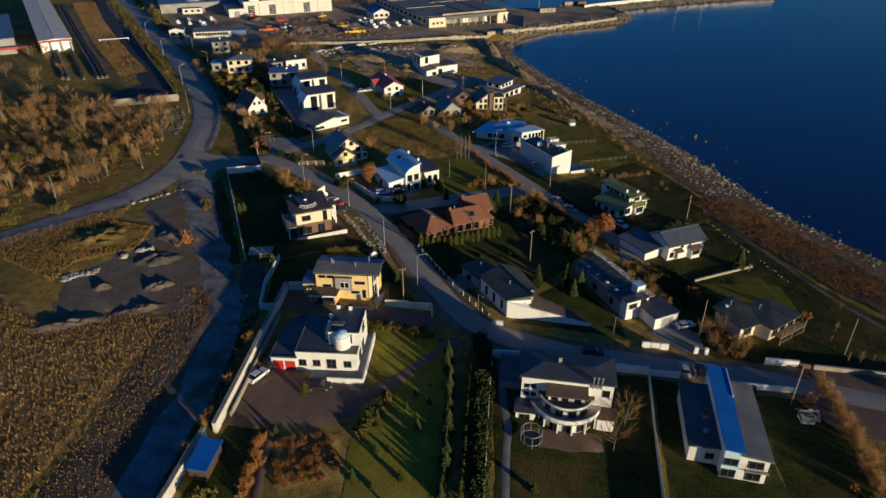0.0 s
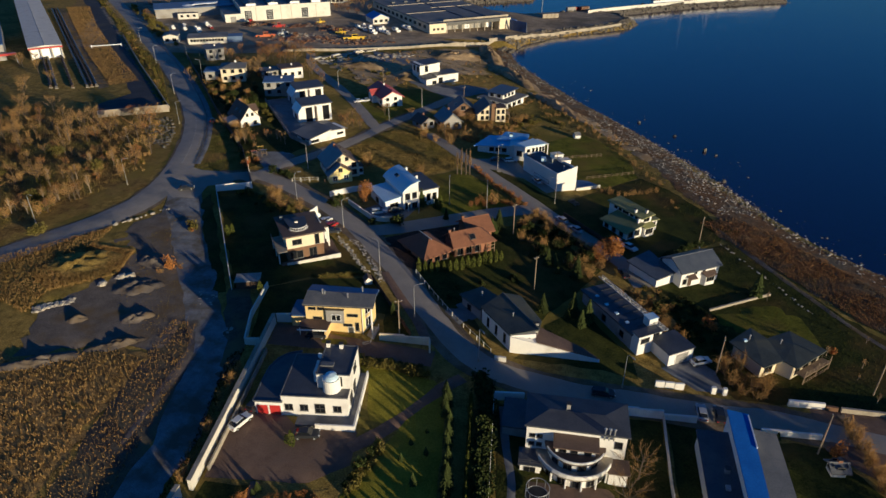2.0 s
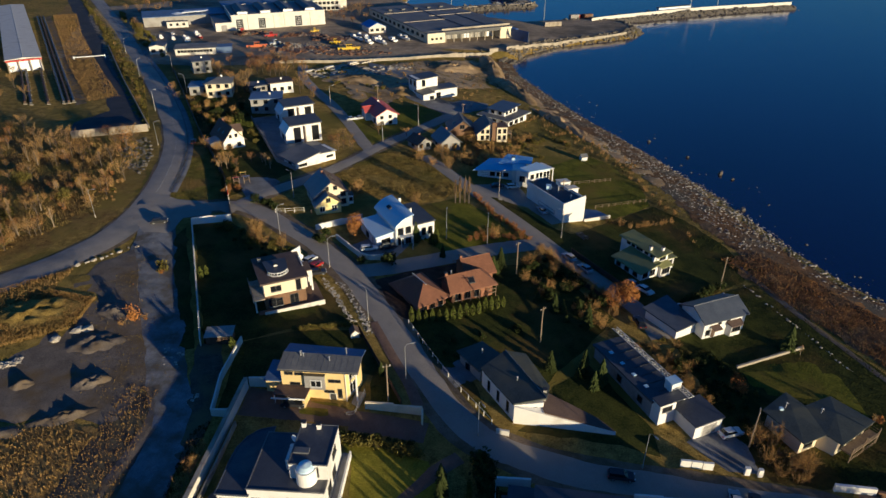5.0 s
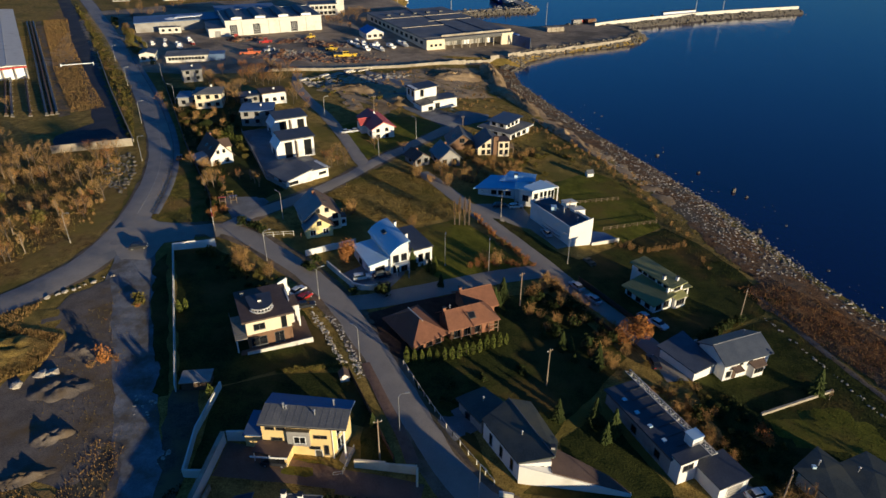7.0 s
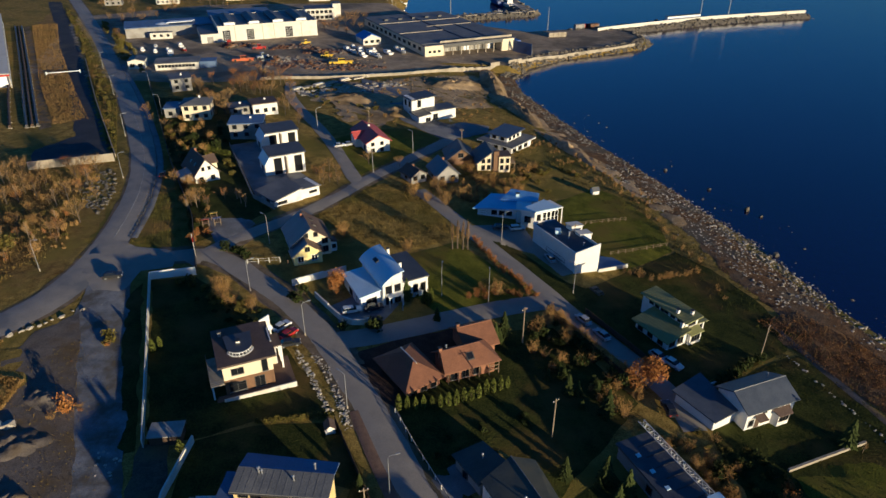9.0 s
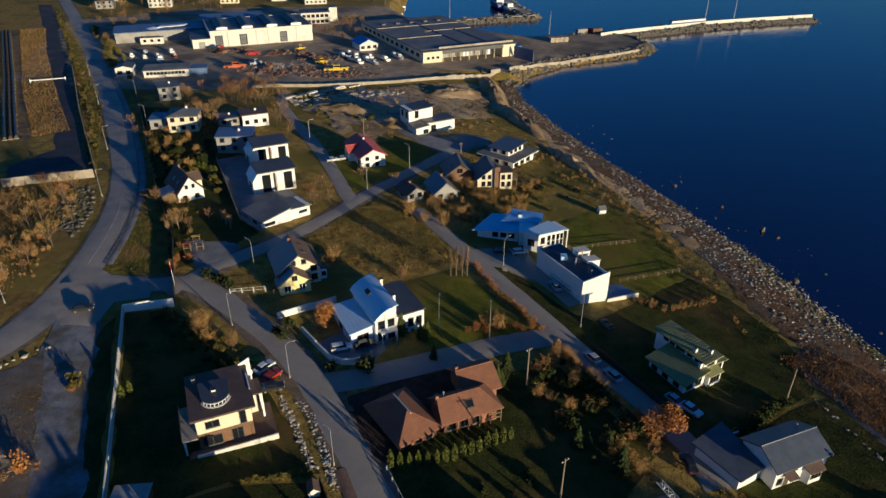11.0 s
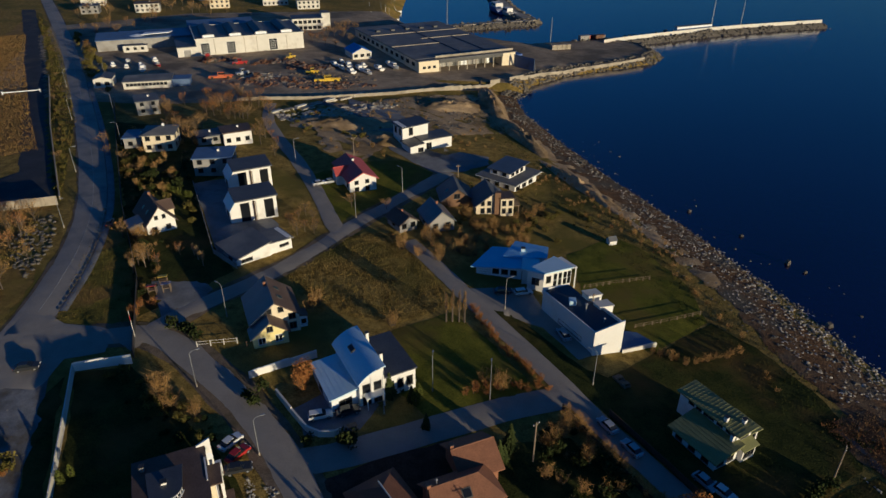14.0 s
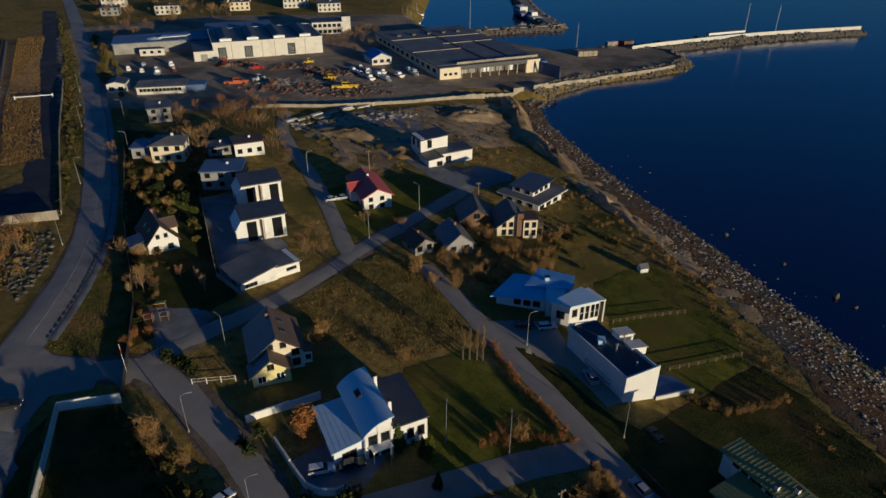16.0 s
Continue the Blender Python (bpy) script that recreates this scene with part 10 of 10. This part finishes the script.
for x, y in ((-64.1, 362.8), (-59.0, 356.2), (-54.2, 350.8), (-49.5, 344.7), (-52.9, 357.4), (-43.3, 361.5), (-46, 352), (-57, 346), (-61.5, 350), (-66, 356), (-40, 356), (-149.1, 348.2), (-140.8, 346.8), (-156.5, 352.9), (-146.6, 355.8), (-160, 346), (-153, 344), (-144, 340)):
    boat(x + rb.uniform(-0.5, 0.5), y + rb.uniform(-0.5, 0.5), rb.choice((120, 135, 300, 118)) + rb.uniform(-12, 12), rb.uniform(5.0, 8.5), "p_red" if (x, y) == (-140.8, 346.8) else "white", "white leisure boat laid up on a cradle")
boat(6, 540, 110, 26, "p_blue", "blue fishing ship moored at a breakwater", SEA - 1.2, 9)
boat(13, 528, 115, 20, "offwhite", "pale fishing ship moored at a breakwater", SEA - 1.0, 7)
boat(-72, 492, 20, 14, "white", "white motor yacht moored at the quay", SEA - 0.8, 5)
boat(-64, 500, 15, 9, "white", "white sailing boat moored at the quay", SEA - 0.5, 9)


def mound(name, label, pts, width, top, seed, n, deck=0.0, wall=0.0, size=(0.5, 1.3)):
    """A rubble breakwater: a core, its boulders, a concrete deck and a parapet wall."""
    r = thing(name, label, pts[0][0], pts[0][1], 0, "breakwater", z=SEA, kind="structure")
    o = r.location
    line = smooth_line(pts, 8.0)
    bm = bmesh.new()
    prof = [(-width * 0.75, -1.5), (-width * 0.34, top), (width * 0.34, top), (width * 0.75, -1.5)]
    rows = []
    for k, p in enumerate(line):
        t = (line[min(k + 1, len(line) - 1)] - line[max(k - 1, 0)]).normalized()
        nr = Vector((-t.y, t.x))
        rows.append([bm.verts.new((p.x + nr.x * s - o.x, p.y + nr.y * s - o.y, z)) for s, z in prof])
    for a, b in zip(rows, rows[1:]):
        for i in range(3):
            bm.faces.new((a[i], a[i + 1], b[i + 1], b[i]))
    bm.faces.new(rows[0])
    bm.faces.new(rows[-1][::-1])
    part("core", bm, "rock", r)
    rnd = random.Random(seed)
    places, hs = [], {}
    for _ in range(n):
        k = rnd.randrange(len(line) - 1)
        p = line[k].lerp(line[k + 1], rnd.random())
        t = (line[k + 1] - line[k]).normalized()
        s = rnd.choice((-1, 1)) * rnd.uniform(0.3, 0.72)
        q = (round(p.x - t.y * s * width, 3), round(p.y + t.x * s * width, 3))
        hs[q] = SEA + top - (abs(s) - 0.34) / 0.41 * (top + 1.5)
        places.append(q)
    stones("armour_stones", "heaped boulders armouring a breakwater", places, size[0], size[1], "rock", seed, 0.8, base=lambda x, y: hs[(x, y)])
    for k in range(len(line) - 1):
        a, b = line[k], line[k + 1]
        t = (b - a).normalized()
        nr = Vector((-t.y, t.x))
        if deck:
            c = [(a.x + nr.x * s - o.x, a.y + nr.y * s - o.y) for s in (-deck / 2, deck / 2)] + [(b.x + nr.x * s - o.x, b.y + nr.y * s - o.y) for s in (deck / 2, -deck / 2)]
            part("deck", prism(bmesh.new(), c[::-1], top - 0.4, top + 0.35), "concrete", r)
        if wall:
            c = [(a.x + nr.x * s - o.x, a.y + nr.y * s - o.y) for s in (-deck / 2 - 0.5, -deck / 2)] + [(b.x + nr.x * s - o.x, b.y + nr.y * s - o.y) for s in (-deck / 2, -deck / 2 - 0.5)]
            part("parapet", prism(bmesh.new(), c[::-1], top - 0.4, top + wall), "offwhite", r)
    return r


mound("pier", "long rubble pier with a pale concrete deck and wall", [(60, 432), (78, 445), (132, 476), (168, 492), (204, 506)], 15, 2.2, 61, 520, 5.0, 1.9)
mound("breakwater", "rubble breakwater with a concrete deck", [(-30, 468), (-5, 482), (28, 496)], 13, 2.0, 62, 260, 4.0)
mound("breakwater", "rubble breakwater with a concrete deck", [(28, 496), (20, 520), (12, 560), (6, 610)], 13, 2.0, 63, 240, 6.0)
rd = random.Random(71)
for k, (x, y) in enumerate(((52.5, 437.0), (55.6, 438.4), (58.6, 436.2), (50.0, 433.6))):
    c = thing("container", "weathered red shipping container on the quay", x, y, 28, "container", group="containers")
    part("body", box(bmesh.new(), 0, 0, 0, 6.0, 2.4, 2.5), ("p_red", "p_red", "rust_steel", "grey_wall")[k], c)
    bm = bmesh.new()
    for i in range(14):
        box(bm, 0.2 + 0.42 * i, -0.05, 0.1, 0.4 + 0.42 * i, 0.0, 2.4)
    part("ribs", bm, ("p_red", "p_red", "rust_steel", "grey_wall")[k], c)
    part("doors", box(bmesh.new(), 6.0, 0.1, 0.1, 6.06, 2.3, 2.4), "dark_metal", c)
for x, y, w in ((33, 408, 8), (37, 410, 6)):
    c = thing("block_stack", "stack of pale concrete blocks on the quay", x, y, 20, "blocks")
    for i in range(3):
        for j in range(2):
            part("block", box(bmesh.new(), i * w / 3, 0, 1.2 * j, (i + 0.92) * w / 3, 2.2, 1.2 * j + 1.15), "concrete", c)
for x, y, h in ((132, 481, 17), (152, 490, 15), (-22, 446, 22), (34, 432, 14)):
    m_ = thing("mast", "tall thin steel mast on the quay", x, y, 0, "mast", z=SEA + 1.8 if x > 100 else None)
    part("shaft", tube(bmesh.new(), (0, 0, -0.5), (0, 0, h), 0.28, 0.12, 6), "steel", m_)
    bm = bmesh.new()
    for k in range(5):
        z = h * (k + 1) / 6
        tube(bm, (-0.5, 0, z), (0.5, 0, z), 0.07, 0.07, 4)
    part("rungs", bm, "steel", m_)
sc = thing("blue_screen", "tall dark blue sheet-metal windbreak beside the quay wall", 12.6, 371.0, -44, "screen")
for k in range(8):
    part("panel", box(bmesh.new(), 0.02 + 1.5 * k, 0, -0.3, 1.48 + 1.5 * k, 0.15, 5.2), "slate_blue", sc)
    part("stay", tube(bmesh.new(), (0.75 + 1.5 * k, 2.2, -0.3), (0.75 + 1.5 * k, 0.15, 5.0), 0.08, 0.08, 4), "steel", sc)
pb = thing("pier_shelter", "long low white shelter on the pier", 108, 467, 28, "shelter", z=SEA + 2.5)
part("body", box(bmesh.new(), 0, -1.2, 0, 26, 1.2, 2.2), "white_metal", pb)
part("roof", box(bmesh.new(), -0.3, -1.5, 2.2, 26.3, 1.5, 2.4), "felt_grey", pb)


def machine(x, y, rz, colour, label, ln=6.0):
    r = thing("work_machine", label, x, y, rz, "machine")
    part("chassis", box(bmesh.new(), -ln / 2, -1.1, 0.4, ln / 2, 1.1, 1.2), colour, r)
    part("cab", box(bmesh.new(), -ln * 0.1, -0.9, 1.2, ln * 0.18, 0.9, 2.6), colour, r)
    part("cab_window", box(bmesh.new(), -ln * 0.08, -0.93, 1.7, ln * 0.19, 0.93, 2.4), "glass", r)
    for k in (-0.35, 0.35):
        for s in (-1.0, 1.0):
            part("wheel", tube(bmesh.new(), (ln * k, s - 0.25, 0.5), (ln * k, s + 0.25, 0.5), 0.55, 0.55, 12), "rubber", r)
    part("bucket", prism(bmesh.new(), [(ln / 2 + 0.2, -1.1), (ln / 2 + 1.3, -1.1), (ln / 2 + 1.3, 1.1), (ln / 2 + 0.2, 1.1)], 0.2, [1.1, 0.5, 0.5, 1.1]), "dark_metal", r)
    part("arm", box(bmesh.new(), ln * 0.2, -0.2, 1.0, ln / 2 + 0.5, 0.2, 1.4), colour, r)


for x, y, rz, c, ln in ((-63.3, 330.2, 10, "p_yellow", 10), (-106.8, 329.9, 15, "p_orange", 9), (-107.2, 353.8, 20, "p_red", 6), (-121.5, 356.0, 60, "rust_steel", 6), (-72, 341, 5, "p_yellow", 5), (-124, 361, 100, "p_red", 5), (-88, 366, 20, "p_yellow", 4), (-100, 336, 40, "p_silver", 5), (-92, 330, 70, "rust_steel", 5)):
    machine(x, y, rz, M[c], "parked work machine in " + {"p_yellow": "yellow", "p_orange": "faded orange", "p_red": "red", "rust_steel": "rusty brown", "p_silver": "grey"}[c] + " paint", ln)
stones("scrap_heap", "long heap of rusty scrap and timber in the yard", scatter([(-86, 352), (-64, 362), (-60, 358), (-66, 348), (-84, 346)], 420, 81), 0.3, 1.2, "rust_steel", 81, 0.6, "scrap")
stones("scrap_heap", "long heap of rusty scrap and timber in the yard", scatter([(-104, 330), (-84, 334), (-56, 331), (-40, 328), (-60, 318), (-88, 318), (-104, 322)], 600, 82), 0.3, 1.0, "rust_steel", 82, 0.6, "scrap")
stones("yard_debris", "pale loose debris across the harbour yard", scatter([(-102, 340), (-84, 338), (-82, 330), (-98, 328)], 160, 83), 0.3, 0.8, "pale_rock", 83, 0.5, "debris")
for k, (x, y, rz) in enumerate(((-67.6, 288.7, 55), (-64.2, 293.4, 55), (-60.4, 298.4, 52), (-56.2, 303.2, 48), (-51.6, 307.4, 46), (-70.4, 284.8, 56), (-61.6, 292.0, 52), (-47.4, 312.0, 45))):
    cb = thing("concrete_slabs", "stack of pale weathered concrete slabs on a rubble bank", x, y, rz, "slabs", group="slab stacks")
    for j in range(2 + k % 2):
        part("slab", box(bmesh.new(), -2.6 + 0.2 * j, -0.9 + 0.1 * j, 0.32 * j - 0.1, 2.6 - 0.3 * j, 0.9, 0.32 * j + 0.2), "concrete" if j % 2 else "offwhite", cb)
for x, y, rz, ln in ((-84, 536, 30, 9), (-77, 517, 25, 10), (-68, 507, 20, 9), (-60.5, 492, 20, 12), (-78, 552, 30, 10), (-61.8, 528, 15, 9), (-70, 520, 24, 8), (-66, 540, 20, 9)):
    boat(x, y, rz, ln, "white", "white motor boat moored in the marina", SEA - 0.5, 7)
stones("scrap_heap", "long brown heap of scrap iron before the hall", scatter([(-102, 352), (-90, 358), (-78, 352), (-68, 343), (-72, 350), (-88, 366), (-101, 362)], 420, 85), 0.3, 1.1, "rust_steel", 85, 0.7, "scrap")
stones("timber_heap", "scattered pale timber and parts across the yard", scatter([(-100, 326), (-86, 337), (-70, 326), (-46, 330), (-40, 338), (-70, 344), (-96, 340)], 260, 86), 0.25, 0.8, "wood", 86, 0.5, "scrap")
stones("vehicle_scrap", "dark wrecks and parts beside the hall", scatter([(-128, 364), (-112, 366), (-112, 358), (-128, 356)], 90, 84), 0.5, 1.3, "rust_steel", 84, 0.7, "scrap")

# ---- factory west of the road ----
fa = thing("long_white_shed", "very long white sheet-metal shed with red end trim", -186, 269.6, 35.6, "shed", z=0.0)
gable_walls(fa, 0, 2, 12, 150, 4.4, 4.85, "y", "white_metal")
gable_roof(fa, 0, 0, 12, 150, 4.6, 5.05, "y", "offwhite", 0.4, ribs=4.0)
part("end_trim", box(bmesh.new(), -0.3, -0.75, 3.9, 12.3, -0.45, 4.5), "p_red", fa)
for x in (0.2, 4.0, 8.0, 11.8):
    part("leg", box(bmesh.new(), x - 0.2, -0.3, -1.0, x + 0.2, 0.1, 4.2), "concrete", fa)
for k in range(14):
    win(fa, 12, 8 + 9.6 * k, 1.4, 4.0, 1.2, 0, frame_mat="frame_dark", cols=4, sill=False)
fb = thing("blue_process_plant", "cluster of blue-grey sheds beside the long shed", -206, 262, 35.6, "shed", z=0.0)
walls(fb, rect(0, 0, 12, 60), 6.0, "grey_wall")
part("roof", slab(bmesh.new(), [(-0.3, -0.3, 6.2), (12.3, -0.3, 6.2), (12.3, 60.3, 6.8), (-0.3, 60.3, 6.8)], 0.3), "slate_blue", fb)
part("gantry", box(bmesh.new(), 2, -8, 3, 16, -6, 3.8), "p_red", fb)
for x in (2.4, 15.6):
    part("gantry_leg", box(bmesh.new(), x - 0.2, -7.2, -1, x + 0.2, -6.8, 3), "steel", fb)
D_RAIL = Vector((-0.571, 0.821))
for k, (off, ln) in enumerate(((0.0, 200), (1.5, 200), (3.0, 200), (7.5, 150), (12.5, 60), (14.2, 60))):
    a = Vector((-137.6 - off * 0.821, 232.0 - off * 0.571)) + D_RAIL * (0 if k < 3 else 2.0 * (k - 2))
    rl = thing("pipeline", "long dark pipe on low concrete sleepers", a.x, a.y, 0, "pipe", group="pipes")
    n = int(ln / 6.5)
    run = [D_RAIL * (ln * i / n) for i in range(n + 1)]
    run = [Vector((p.x, p.y, height(a.x + p.x, a.y + p.y) - height(*a))) for p in run]
    bm = bmesh.new()
    across = Vector((D_RAIL.y, -D_RAIL.x, 0))
    rings = [[bm.verts.new(p + across * 0.42 * math.cos(i * math.tau / 8) + Vector((0, 0, 0.65 + 0.42 * math.sin(i * math.tau / 8)))) for i in range(8)] for p in run]
    for u, v in zip(rings, rings[1:]):
        for i in range(8):
            bm.faces.new((u[i], u[i - 1], v[i - 1], v[i]))
    bm.faces.new(rings[0])
    bm.faces.new(rings[-1][::-1])
    part("pipe", bm, "dark_wood" if k % 2 else "dark_metal", rl)
    for p in run[:-1]:
        part("sleeper", box(bmesh.new(), p.x - 0.6, p.y - 0.3, p.z - 0.4, p.x + 0.6, p.y + 0.3, p.z + 0.25), "concrete", rl)
